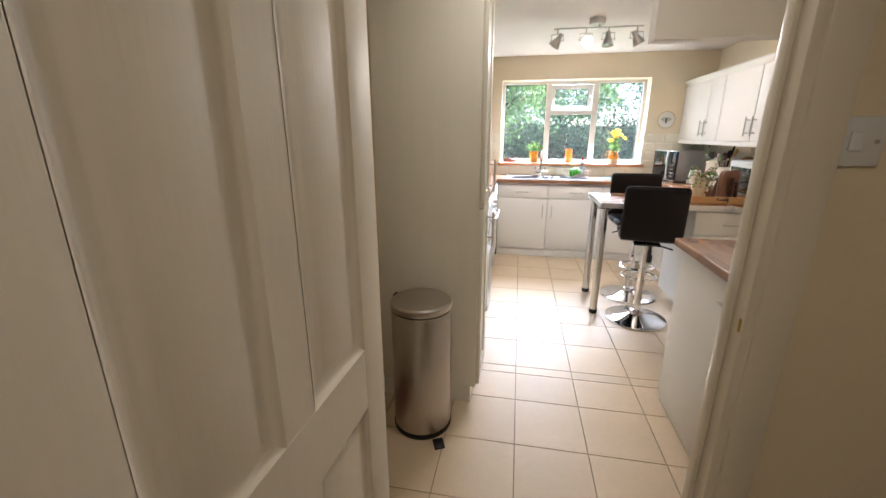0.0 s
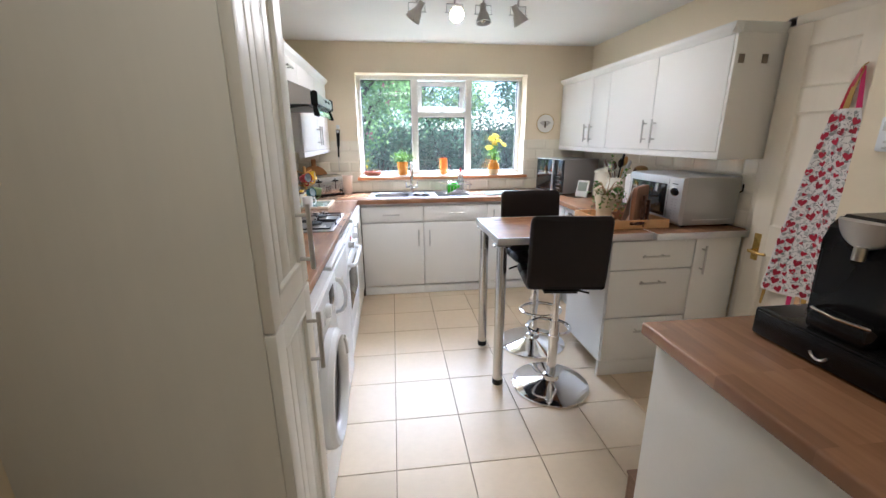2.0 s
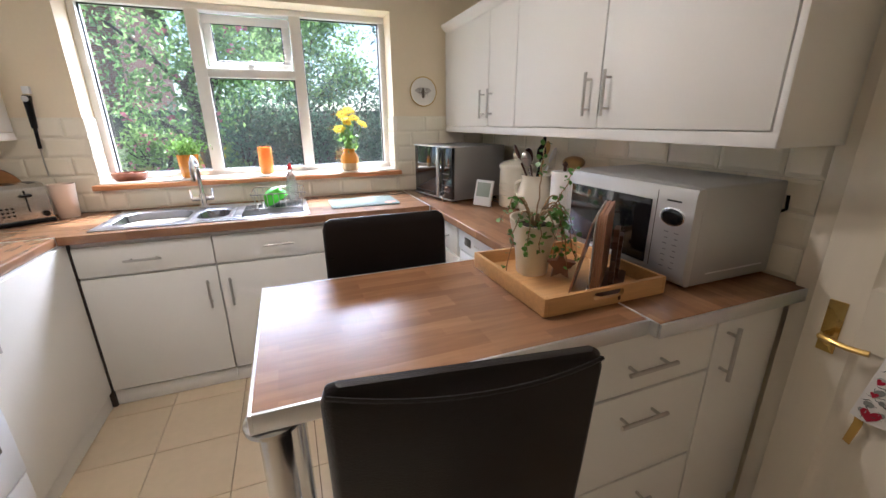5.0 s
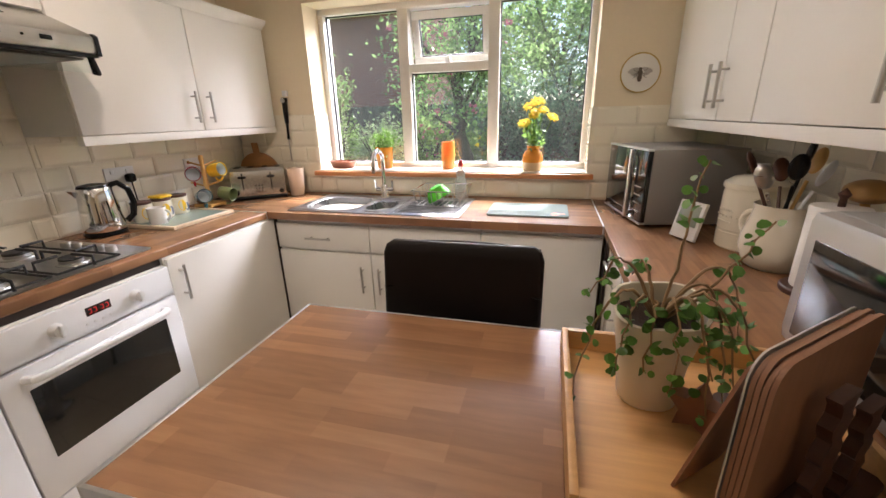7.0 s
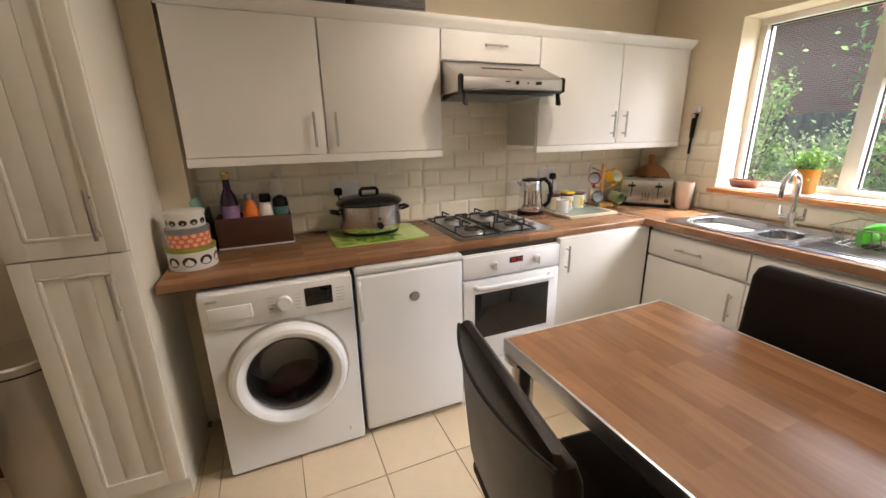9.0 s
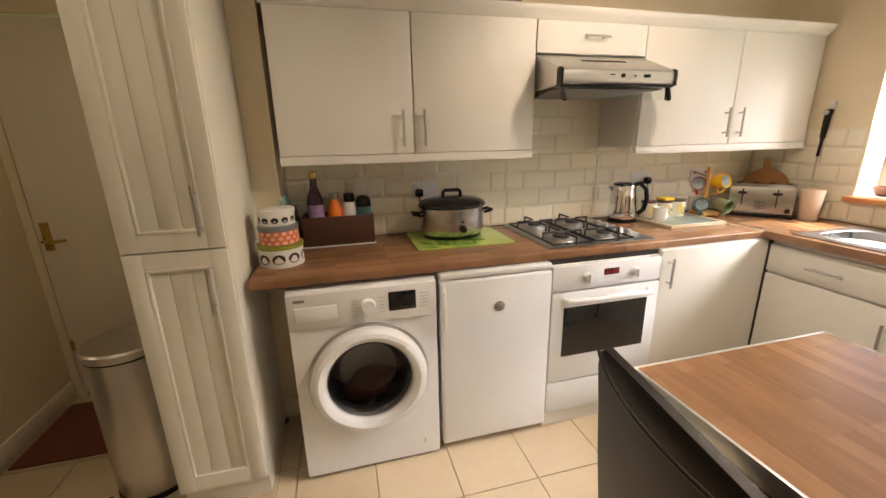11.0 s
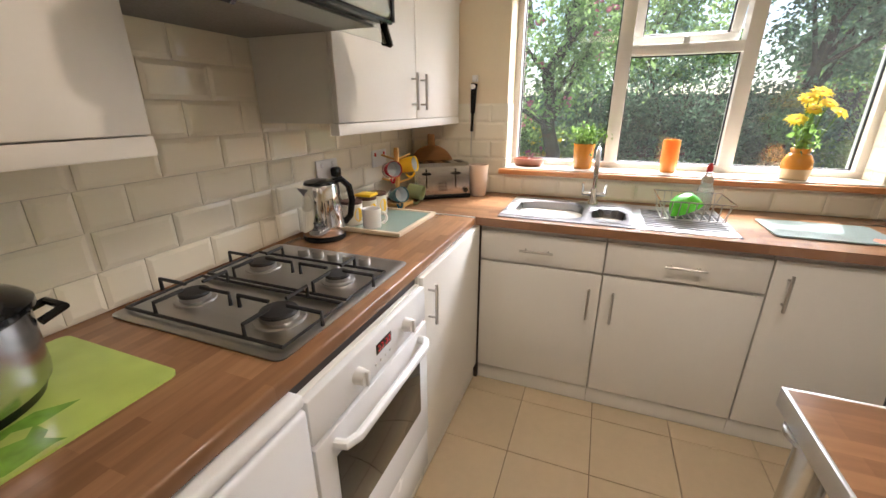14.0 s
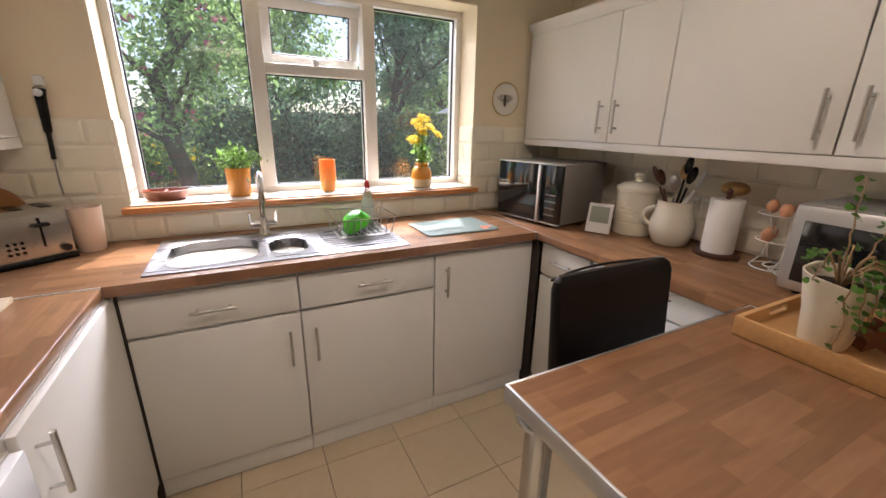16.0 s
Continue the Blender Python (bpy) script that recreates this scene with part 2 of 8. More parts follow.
def rrect(cx, cy, w, h, r, z, n=6):
    pts = []
    for qx, qy, a0 in ((1, 1, 0), (-1, 1, 90), (-1, -1, 180), (1, -1, 270)):
        for i in range(n):
            a = radians(a0 + 90 * i / (n - 1))
            pts.append((cx + qx * (w / 2 - r) + r * math.cos(a), cy + qy * (h / 2 - r) + r * math.sin(a), z))
    return pts


def tube(bm, pts, r, n=8, r_end=None):
    pts = [Vector(p) for p in pts]
    rings, up = [], Vector((0.13, 0.21, 0.97))
    for i, p in enumerate(pts):
        d = (pts[min(i + 1, len(pts) - 1)] - pts[max(i - 1, 0)]).normalized()
        s = d.cross(up)
        if s.length < 0.05:
            s = d.cross(Vector((1, 0, 0)))
        s.normalize()
        u = s.cross(d)
        up = u
        rr = r if r_end is None else r + (r_end - r) * i / (len(pts) - 1)
        rings.append([p + rr * (math.cos(math.tau * k / n) * s + math.sin(math.tau * k / n) * u) for k in range(n)])
    return loft(bm, rings)


def arc(c, r, a0, a1, u=(1, 0, 0), v=(0, 0, 1), n=10):
    c, u, v = Vector(c), Vector(u), Vector(v)
    return [c + r * (math.cos(radians(a0 + (a1 - a0) * i / n)) * u + math.sin(radians(a0 + (a1 - a0) * i / n)) * v) for i in range(n + 1)]


def mesh_of(bm, name, mat, origin=(0, 0, 0), angle=35):
    bmesh.ops.recalc_face_normals(bm, faces=bm.faces)
    bm.transform(Matrix.Translation(-Vector(origin)))
    me = bpy.data.meshes.new(name)
    bm.to_mesh(me)
    bm.free()
    me.shade_smooth()
    me.set_sharp_from_angle(angle=radians(angle))
    if mat:
        me.materials.append(mat)
    return me


def thing(name, base, label, category, group="", kind=""):
    """An empty at a thing's base, for its parts."""
    e = new(name)
    e.empty_display_size = 0.05
    e.location = base
    BASE[e] = Vector(base)
    return tagged(e, label, category, group, kind)


def part(name, bm, mat, parent, label=""):
    """One mesh under a thing or under a part; built in world places."""
    ob = new(name, mesh_of(bm, name, mat, BASE[parent]))
    ob.parent = parent
    BASE[ob] = BASE[parent]
    return tagged(ob, label)


def solo(name, bm, mat, label, category, group="", kind="", base=None):
    base = Vector(base) if base else Vector((0, 0, 0))
    ob = new(name, mesh_of(bm, name, mat, base))
    ob.location = base
    BASE[ob] = base
    return tagged(ob, label, category, group, kind)


def structure(name, bm, mat, label, category="wall"):
    return solo(name, bm, mat, label, category, kind="structure")


def bar_handle(parent, c, along, out, length=0.16, r=0.006, gap=0.03):
    """A satin bar handle: a round bar on two posts."""
    c, a, o = Vector(c), Vector(along), Vector(out)
    bm = B()
    cyl(bm, c + o * gap - a * length / 2, c + o * gap + a * length / 2, r, n=10)
    for s in (-1, 1):
        cyl(bm, c + a * s * length * 0.34, c + a * s * length * 0.34 + o * gap, r * 0.75, n=8)
    return part("handle", bm, M_NICKEL, parent, "satin nickel bar handle")


# ---- the room ----
XW, XE, YN, ZC = -0.86, 2.10, 4.95, 2.30      # inner faces of west, east and north walls; ceiling
TOP = 0.91                                     # worktop height
WX0, WX1, WZ0, WZ1 = -0.258, 1.432, 1.06, 2.034  # window opening

floor = structure("floor", box(B(), -1.4, 2.3, -1.6, 5.1, -0.12, -0.008), M_GROUT, "screed and brown grout under cream floor tiles", "floor")
structure("ceiling", box(B(), -1.4, 2.3, -1.7, 5.25, ZC, ZC + 0.15), M_CEIL, "plain white painted ceiling", "ceiling")

bm = B()
for a in ((-1.1, WX0, YN, 5.25, -0.1, ZC), (WX1, 2.3, YN, 5.25, -0.1, ZC), (WX0, WX1, YN, 5.25, -0.1, WZ0 - 0.03), (WX0, WX1, YN, 5.25, WZ1, ZC)):
    box(bm, *a)
structure("wall_north", bm, M_WALL, "cream painted wall with the garden window")
structure("wall_west", box(B(), -1.1, XW, 1.98, YN, -0.1, ZC), M_WALL, "cream painted kitchen wall above metro tiles")
structure("wall_pier", box(B(), -1.35, -0.688, 1.562, 1.98, -0.1, ZC), M_WALL, "cream painted pier beside the tall cupboard")
bm = B()
DY0, DY1, DZ = 2.02, 2.78, 1.945
for a in ((XE, 2.3, -1.6, DY0, -0.1, ZC), (XE, 2.3, DY1, YN, -0.1, ZC), (XE, 2.3, DY0, DY1, DZ, ZC)):
    box(bm, *a)
structure("wall_east", bm, M_WALL, "cream painted wall with the panelled door")
bm = B()
box(bm, 1.40, XE, 0.66, 1.87, -0.1, ZC)
structure("wall_stairs", bm, M_WALL, "cream painted wall under the stairs")
structure("bulkhead", box(B(), 0.54, 1.40, 1.78, 1.87, 1.80, ZC), M_CEIL, "white boxed-in bulkhead below the ceiling", "bulkhead")
bm = B()
for a in ((-1.35, -0.43, 0.60, 0.66, -0.1, ZC), (0.502, XE, 0.60, 0.66, -0.1, ZC), (-0.43, 0.502, 0.60, 0.66, 2.04, ZC)):
    box(bm, *a)
structure("wall_south", bm, M_WALL, "cream painted wall with the doorway to the hall")
bm = B()
for a in ((-1.35, -1.22, 0.66, 0.70, -0.1, ZC), (-1.35, -1.22, 1.525, 1.562, -0.1, ZC), (-1.35, -1.22, 0.70, 1.525, 2.0, ZC)):
    box(bm, *a)
structure("wall_lobby", bm, M_WALL, "cream painted wall round the side door")
bm = B()
box(bm, -1.35, -1.22, -1.6, 0.60, -0.1, ZC)
box(bm, -1.35, 2.3, -1.72, -1.6, -0.1, ZC)
structure("wall_hall", bm, M_WALL, "cream painted hall walls")

# skirting boards
bm = B()
box(bm, -1.2, -0.44, 0.66, 0.676, 0, 0.11, 0.004)
box(bm, -1.2, -0.69, 1.546, 1.562, 0, 0.11, 0.004)
box(bm, -0.688, -0.672, 1.88, 1.98, 0, 0.11, 0.004)
box(bm, 0.565, 1.4, 0.584, 0.60, 0, 0.11, 0.004)
structure("baseboard", bm, M_TRIM, "white painted skirting board", "skirting")

# doorway to the hall: lining, stops and architraves
frame_1 = thing("door_frame_1", (0, 0.6, 0), "white gloss doorway lining with a brass latch plate", "door frame", kind="structure")
for sx, x0, x1 in ((-1, -0.43, -0.40), (1, 0.472, 0.502)):
    part("jamb", box(B(), x0, x1, 0.59, 0.67, 0, 2.04, 0.003), M_TRIM, frame_1)
    xs = (-0.40, -0.388) if sx < 0 else (0.460, 0.472)
    part("door_stop", box(B(), xs[0], xs[1], 0.632, 0.662, 0, 2.02, 0.003), M_TRIM, frame_1)
    for y0, y1 in ((0.582, 0.60), (0.66, 0.678)):
        xa = (-0.49, -0.42) if sx < 0 else (0.492, 0.562)
        part("architrave", box(B(), xa[0], xa[1], y0, y1, 0, 2.10, 0.006), M_TRIM, frame_1)
part("head", box(B(), -0.43, 0.502, 0.59, 0.67, 2.01, 2.04, 0.003), M_TRIM, frame_1)
part("latch_plate", box(B(), 0.4700, 0.4730, 0.597, 0.606, 0.992, 1.022, 0.001), M_BRASS, frame_1, "worn brass latch plate")


def panel_door(name, label, m, w, h, rows, material_, thick=0.04):
    """A panelled door leaf in its own frame: x along the width from the hinge, y the thickness, z up; then set at m."""
    d = thing(name, (0, 0, 0), label, "door", kind="structure")
    xs = (0.0, 0.11, w / 2 - 0.045, w / 2 + 0.045, w - 0.11, w)
    zs = sorted({0.0, h, *[z for r in rows for z in r]})
    bm = B()
    box(bm, 0, xs[1], 0, thick, 0, h, 0.002)
    box(bm, xs[4], w, 0, thick, 0, h, 0.002)
    box(bm, xs[2], xs[3], 0.001, thick - 0.001, 0, h)
    edges = [0.0] + [z for r in rows for z in r] + [h]
    for z0, z1 in zip(edges[0::2], edges[1::2]):
        box(bm, xs[1], xs[4], 0.0005, thick - 0.0005, z0, z1)
    bm.transform(m)
    part("leaf", bm, material_, d)
    for z0, z1 in rows:
        for x0, x1 in ((xs[1], xs[2]), (xs[3], xs[4])):
            bm = B()
            cx, cz, pw, ph = (x0 + x1) / 2, (z0 + z1) / 2, x1 - x0, z1 - z0
            for side in (0, 1):
                yo = 0.0 if side == 0 else thick
                s = 1 if side == 0 else -1
                rings = []
                for inset, dep in ((0.0, 0.0), (0.004, 0.004), (0.012, 0.011), (0.020, 0.013), (0.034, 0.013), (0.055, 0.006)):
                    y = yo + s * dep
                    rings.append([(cx - pw / 2 + inset, y, cz - ph / 2 + inset), (cx + pw / 2 - inset, y, cz - ph / 2 + inset), (cx + pw / 2 - inset, y, cz + ph / 2 - inset), (cx - pw / 2 + inset, y, cz + ph / 2 - inset)])
                loft(bm, rings, cap0=False, cap1=True)
            bm.transform(m)
            part("panel", bm, material_, d)
    return d


def lever(parent, m):
    """Lever handle on a backplate; local x along the lever, y out of the face, z up."""
    bm = B()
    box(bm, -0.02, 0.02, 0, 0.006, -0.075, 0.075, 0.002)
    cyl(bm, (0, 0, 0.02), (0, 0.045, 0.02), 0.009, n=10)
    tube(bm, [(0, 0.045, 0.02), (0.02, 0.05, 0.02), (0.06, 0.05, 0.022), (0.10, 0.045, 0.018)], 0.008, 8)
    bm.transform(m)
    return part("lever_handle", bm, M_BRASS, parent, "worn brass lever handle")


ROWS6 = [(0.20, 0.80), (0.96, 1.53), (1.64, 1.83)]
# hall door, hinged at the left jamb and swung back into the hall
panel_door("door_1", "white gloss panelled hall door standing open", Matrix.Translation((-0.387, 0.625, 0.008)) @ Matrix.Rotation(radians(-92), 4, "Z"), 0.76, 1.98, [(0.20, 0.74), (0.90, 1.86)], M_DOORPAINT)
# east door with the apron
d2 = panel_door("door_2", "white six-panel door with a worn brass lever", Matrix.Translation((2.085, DY0, 0.008)) @ Matrix.Rotation(radians(90), 4, "Z") @ Matrix.Translation((0.0, 0.0, 0)), DY1 - DY0, DZ - 0.012, ROWS6, M_DOORPAINT)
lever(d2, Matrix.Translation((2.085 - 0.04, DY1 - 0.06, 0.84)) @ Matrix.Rotation(radians(90), 4, "Z") @ Matrix.Rotation(radians(180), 4, "Y") @ Matrix.Scale(1, 4))
fr2 = thing("door_frame_2", (XE, 2.4, 0), "white painted door frame", "door frame", kind="structure")
part("architrave", box(B(), 2.075, 2.10, DY1 + 0.002, DY1 + 0.06, 0, 1.995, 0.005), M_TRIM, fr2)
part("architrave", box(B(), 2.075, 2.10, DY0 - 0.06, DY0 - 0.002, 0, 1.995, 0.005), M_TRIM, fr2)
part("head", box(B(), 2.075, 2.10, DY0 - 0.06, DY1 + 0.06, DZ + 0.002, 1.995, 0.005), M_TRIM, fr2)
# side door in the lobby
d3 = thing("door_3", (-1.24, 1.05, 0), "plain cream side door with a brass lever", "door", kind="structure")
part("leaf", box(B(), -1.262, -1.224, 0.703, 1.521, 0.008, 1.992, 0.003), M_DOORPAINT, d3)
lever(d3, Matrix.Translation((-1.224, 0.745, 0.95)) @ Matrix.Rotation(radians(-90), 4, "Z") @ Matrix.Rotation(radians(180), 4, "Y"))
for z in (0.32, 1.76):
    part("bolt", box(B(), -1.224, -1.216, 0.706, 0.722, z - 0.03, z + 0.03, 0.002), M_BRASS, d3)
for z in (0.24, 0.90, 1.70):
    part("hinge", cyl(B(), (-1.220, 1.523, z - 0.045), (-1.220, 1.523, z + 0.045), 0.006, n=10), M_DOORPAINT, d3)

# ---- window ----
win = thing("window_1", (0.58, 5.16, WZ0), "white three-light window with a top-hung vent ajar", "window", kind="structure")
GY = 5.16


def sash_frame(bm, x0, x1, z0, z1, w, y0=GY - 0.03, y1=GY + 0.035):
    box(bm, x0, x1, y0, y1, z0, z0 + w, 0.004)
    box(bm, x0, x1, y0, y1, z1 - w, z1, 0.004)
    box(bm, x0, x0 + w, y0 + 0.001, y1 - 0.001, z0 + w, z1 - w, 0.004)
    box(bm, x1 - w, x1, y0 + 0.001, y1 - 0.001, z0 + w, z1 - w, 0.004)


bm = B()
sash_frame(bm, WX0, WX1, WZ0, WZ1, 0.036, GY - 0.045, GY + 0.05)
part("window_frame", bm, M_UPVC, win)
for x0, x1 in ((0.278, 0.346), (0.836, 0.902)):
    part("mullion", box(B(), x0, x1, GY - 0.047, GY + 0.048, WZ0 + 0.034, WZ1 - 0.034, 0.005), M_UPVC, win)
part("transom", box(B(), 0.344, 0.838, GY - 0.046, GY + 0.047, 1.640, 1.690, 0.005), M_UPVC, win)
for x0, x1, z0, z1 in ((WX0 + 0.034, 0.280, WZ0 + 0.034, WZ1 - 0.034), (0.344, 0.838, WZ0 + 0.034, 1.642), (0.900, WX1 - 0.034, WZ0 + 0.034, WZ1 - 0.034)):
    bm = B()
    sash_frame(bm, x0, x1, z0, z1, 0.008, GY - 0.008, GY + 0.012)
    part("seal", bm, M_SEAL, win, "black rubber seal")
    g = part("pane", box(B(), x0 + 0.004, x1 - 0.004, GY - 0.002, GY + 0.002, z0 + 0.004, z1 - 0.004), M_GLASS, win, "clear glass")
    g.visible_shadow = False
# vent sash, hung from its top edge and pushed out a hand's width
tilt = Matrix.Translation((0, GY + 0.03, 2.0)) @ Matrix.Rotation(radians(13), 4, "X") @ Matrix.Translation((0, -GY - 0.03, -2.0))
bm = B()
sash_frame(bm, 0.348, 0.834, 1.695, 1.992, 0.045, GY, GY + 0.05)
bm.transform(tilt)
vent = part("vent_sash", bm, M_UPVC, win)
bm = B()
sash_frame(bm, 0.392, 0.790, 1.739, 1.948, 0.007, GY + 0.012, GY + 0.038)
bm.transform(tilt)
part("seal", bm, M_SEAL, vent, "black rubber seal")
bm = box(B(), 0.395, 0.787, GY + 0.022, GY + 0.026, 1.742, 1.945)
bm.transform(tilt)
g = part("pane", bm, M_GLASS, vent, "clear glass")
g.visible_shadow = False
bm = B()
cyl(bm, (0.59, GY - 0.02, 1.70), (0.59, GY + 0.10, 1.705), 0.006, n=8)
box(bm, 0.575, 0.605, GY - 0.045, GY - 0.02, 1.68, 1.72, 0.003)
part("stay", bm, M_APPL2, win)
part("window_sill", box(B(), WX0 - 0.026, WX1 + 0.03, 4.905, GY - 0.04, WZ0 - 0.032, WZ0 - 0.004, 0.004), M_SILLWOOD, win, "varnished wooden sill nosing")
part("sill_board", box(B(), WX0 + 0.001, WX1 - 0.001, 4.925, GY - 0.042, WZ0 - 0.004, WZ0 + 0.004, 0.002), M_SILLTOP, win, "white painted sill top")

# ---- fitted cupboards ----
def base_unit(name, x0, x1, y0, y1, face, fronts, label, z0=0.10, z1=0.872, plinth=True, group="fitted base units"):
    """A floor cupboard. face: the side its fronts are on ('e', 'w', 's'); fronts: (kind, a0, a1, z0, z1, handle) along the face."""
    u = thing(name, ((x0 + x1) / 2, (y0 + y1) / 2, 0), label, "cabinet", group)
    part("body", box(B(), x0, x1, y0, y1, z0, z1), M_WHITE, u)
    for kind, a0, a1, b0, b1, hd in fronts:
        g, th = 0.0022, 0.019
        if face == "e":
            args, out, al = (x1 + 0.001, x1 + th, a0 + g, a1 - g, b0 + g, b1 - g), (1, 0, 0), (0, 1, 0)
            at = lambda a, z: (x1 + th, a, z)
        elif face == "w":
            args, out, al = (x0 - th, x0 - 0.001, a0 + g, a1 - g, b0 + g, b1 - g), (-1, 0, 0), (0, 1, 0)
            at = lambda a, z: (x0 - th, a, z)
        else:
            args, out, al = (a0 + g, a1 - g, y0 - th, y0 - 0.001, b0 + g, b1 - g), (0, -1, 0), (1, 0, 0)
            at = lambda a, z: (a, y0 - th, z)
        f = part(kind, box(B(), *args, 0.003), M_WHITE, u)
        if hd:
            mode, a, z, ln = hd
            bar_handle(f, at(a, z), (0, 0, 1) if mode == "v" else al, out, ln)
    if plinth:
        s = 0.0
        if face == "e":
            part("plinth", box(B(), x1 - 0.02, x1 + 0.004 - s, y0, y1, 0, z0 - 0.003, 0.001), M_WHITE, u)
        elif face == "w":
            part("plinth", box(B(), x0 - 0.004, x0 + 0.02, y0, y1, 0, z0 - 0.003, 0.001), M_WHITE, u)
        else:
            part("plinth", box(B(), x0, x1, y0 - 0.004, y0 + 0.02, 0, z0 - 0.003, 0.001), M_WHITE, u)
    return u


FX = -0.255   # carcass front of the west run
FY = 4.402    # carcass front of the north run
base_unit("base_cabinet", XW + 0.01, FX, 3.712, 4.38, "e", [("door", 3.712, 4.381, 0.09, 0.868, ("v", 3.757, 0.755, 0.15))], "white slab-door base cupboard beside the oven", z0=0.085)
base_unit("base_cabinet", -0.231, 0.328, FY, YN - 0.01, "s", [("drawer", -0.231, 0.328, 0.70, 0.848, ("h", 0.037, 0.77, 0.15)), ("door", -0.231, 0.328, 0.09, 0.692, ("v", 0.280, 0.552, 0.15))], "white base cupboard with a drawer under the sink", z0=0.083)
base_unit("base_cabinet", 0.330, 0.920, FY, YN - 0.01, "s", [("drawer", 0.330, 0.920, 0.70, 0.848, ("h", 0.632, 0.775, 0.15)), ("door", 0.330, 0.920, 0.09, 0.692, ("v", 0.380, 0.55, 0.15))], "white base cupboard with a drawer under the drainer", z0=0.083)
base_unit("base_cabinet", 0.922, 1.478, FY, YN - 0.01, "s", [("door", 0.922, 1.478, 0.09, 0.848, ("v", 0.977, 0.722, 0.15))], "white slab-door base cupboard in the corner", z0=0.083)
# dark strips fill the two corner gaps, whose shade is in their colour
solo("corner_post", box(B(), -0.2525, -0.2325, 4.3835, 4.404, 0.0, 0.87), M_DARK, "dark strip standing in for the shaded gap between two corner cupboards", "filler strip")
solo("corner_post", box(B(), 1.489, 1.5015, 4.350, 4.404, 0.0, 0.87), M_DARK, "dark strip standing in for the shaded gap between two corner cupboards", "filler strip")
base_unit("base_cabinet", 1.52, XE - 0.01, 4.02, 4.335, "w", [("drawer", 4.02, 4.335, 0.70, 0.86, ("h", 4.18, 0.785, 0.13)), ("door", 4.02, 4.335, 0.10, 0.692, ("v", 4.06, 0.56, 0.15))], "narrow white base cupboard with a drawer")
base_unit("base_cabinet", 1.275, 1.785, 2.868, 3.36, "s", [("drawer", 1.275, 1.785, 0.692, 0.862, ("h", 1.53, 0.775, 0.16)), ("drawer", 1.275, 1.785, 0.392, 0.688, ("h", 1.53, 0.615, 0.16)), ("drawer", 1.275, 1.785, 0.105, 0.388, ("h", 1.53, 0.312, 0.16))], "white three-drawer unit under the breakfast bar", z0=0.10)
base_unit("base_cabinet", 1.787, 2.075, 2.868, 3.36, "s", [("door", 1.787, 2.075, 0.105, 0.862, ("v", 1.835, 0.74, 0.17))], "narrow white slab-door cupboard beside the drawers", z0=0.10)
# run under the stairs
base_unit("base_cabinet", 0.815, 1.39, 1.115, 1.775, "w", [("door", 1.115, 1.775, 0.06, 0.866, ("h", 1.22, 0.785, 0.16))], "white slab-door cupboard under the side worktop", z0=0.06, group="side units")
base_unit("base_cabinet", 0.815, 1.39, 0.70, 1.113, "w", [("door", 0.70, 1.113, 0.06, 0.866, ("h", 1.01, 0.785, 0.16))], "white slab-door cupboard under the side worktop", z0=0.06, group="side units")


def worktop(name, boxes, mat, label, trims=()):
    u = thing(name, ((boxes[0][0] + boxes[0][1]) / 2, (boxes[0][2] + boxes[0][3]) / 2, 0.872), label, "worktop")
    for x0, x1, y0, y1, bev in boxes:
        part("slab", box(B(), x0, x1, y0, y1, 0.872, TOP, bev, 3), mat, u)
    for t in trims:
        part("trim", box(B(), *t, 0.001), M_ALU, u, "aluminium edging strip")
    return u


worktop("worktop", [(XW, -0.25, 1.885, 4.347, 0.007)], M_WORK_Y, "butcher-block laminate worktop along the cooker wall", [(XW, -0.252, 4.347, 4.353, 0.874, TOP + 0.0015)])
SX0, SX1, SY0, SY1 = -0.14, 0.42, 4.47, 4.80
worktop("worktop", [(XW, 1.466, 4.353, SY0, 0.0), (XW, SX0, SY0 - 0.0005, YN, 0.0), (SX1, 1.466, SY0 - 0.0005, YN, 0.0), (SX0, SX1, SY1, YN, 0.0)], M_WORK_X, "butcher-block laminate worktop round the sink", [(1.466, 1.472, 4.353, YN, 0.874, TOP + 0.0015)])
worktop("worktop", [(1.509, XE, 2.812, 3.42, 0.004), (1.472, XE, 3.414, YN, 0.004)], M_WORK_Y, "butcher-block laminate worktop along the east wall", [(1.503, 1.509, 2.812, 3.41, 0.874, TOP + 0.0015), (1.509, XE, 2.806, 2.8125, 0.872, TOP)])
bar = worktop("breakfast_bar", [(0.618, 1.503, 2.841, 3.405, 0.0)], M_WORK_X, "butcher-block breakfast bar on two steel legs with silver edging", [(0.611, 0.618, 2.834, 3.411, 0.871, TOP + 0.0008), (0.618, 1.503, 2.834, 2.841, 0.871, TOP + 0.0008), (0.618, 1.503, 3.405, 3.411, 0.871, TOP + 0.0008)])
for lx, ly in ((0.645, 2.875), (0.655, 3.345)):
    bm = B()
    cyl(bm, (lx, ly, 0.02), (lx, ly, 0.87), 0.029, n=24)
    lathe(bm, [(0.05, 0.858), (0.05, 0.866), (0.03, 0.8715)], (lx, ly, 0), 24)
    leg = part("leg", bm, M_STEELDARK, bar, "satin steel tube leg")
    part("foot", lathe(B(), [(0.030, 0.0), (0.032, 0.004), (0.032, 0.03), (0.030, 0.034)], (lx, ly, 0), 24), M_BLACK, leg, "black plastic foot")
worktop("worktop", [(0.77, 1.398, 0.68, 1.815, 0.007)], M_WORK_Y, "butcher-block laminate side worktop")


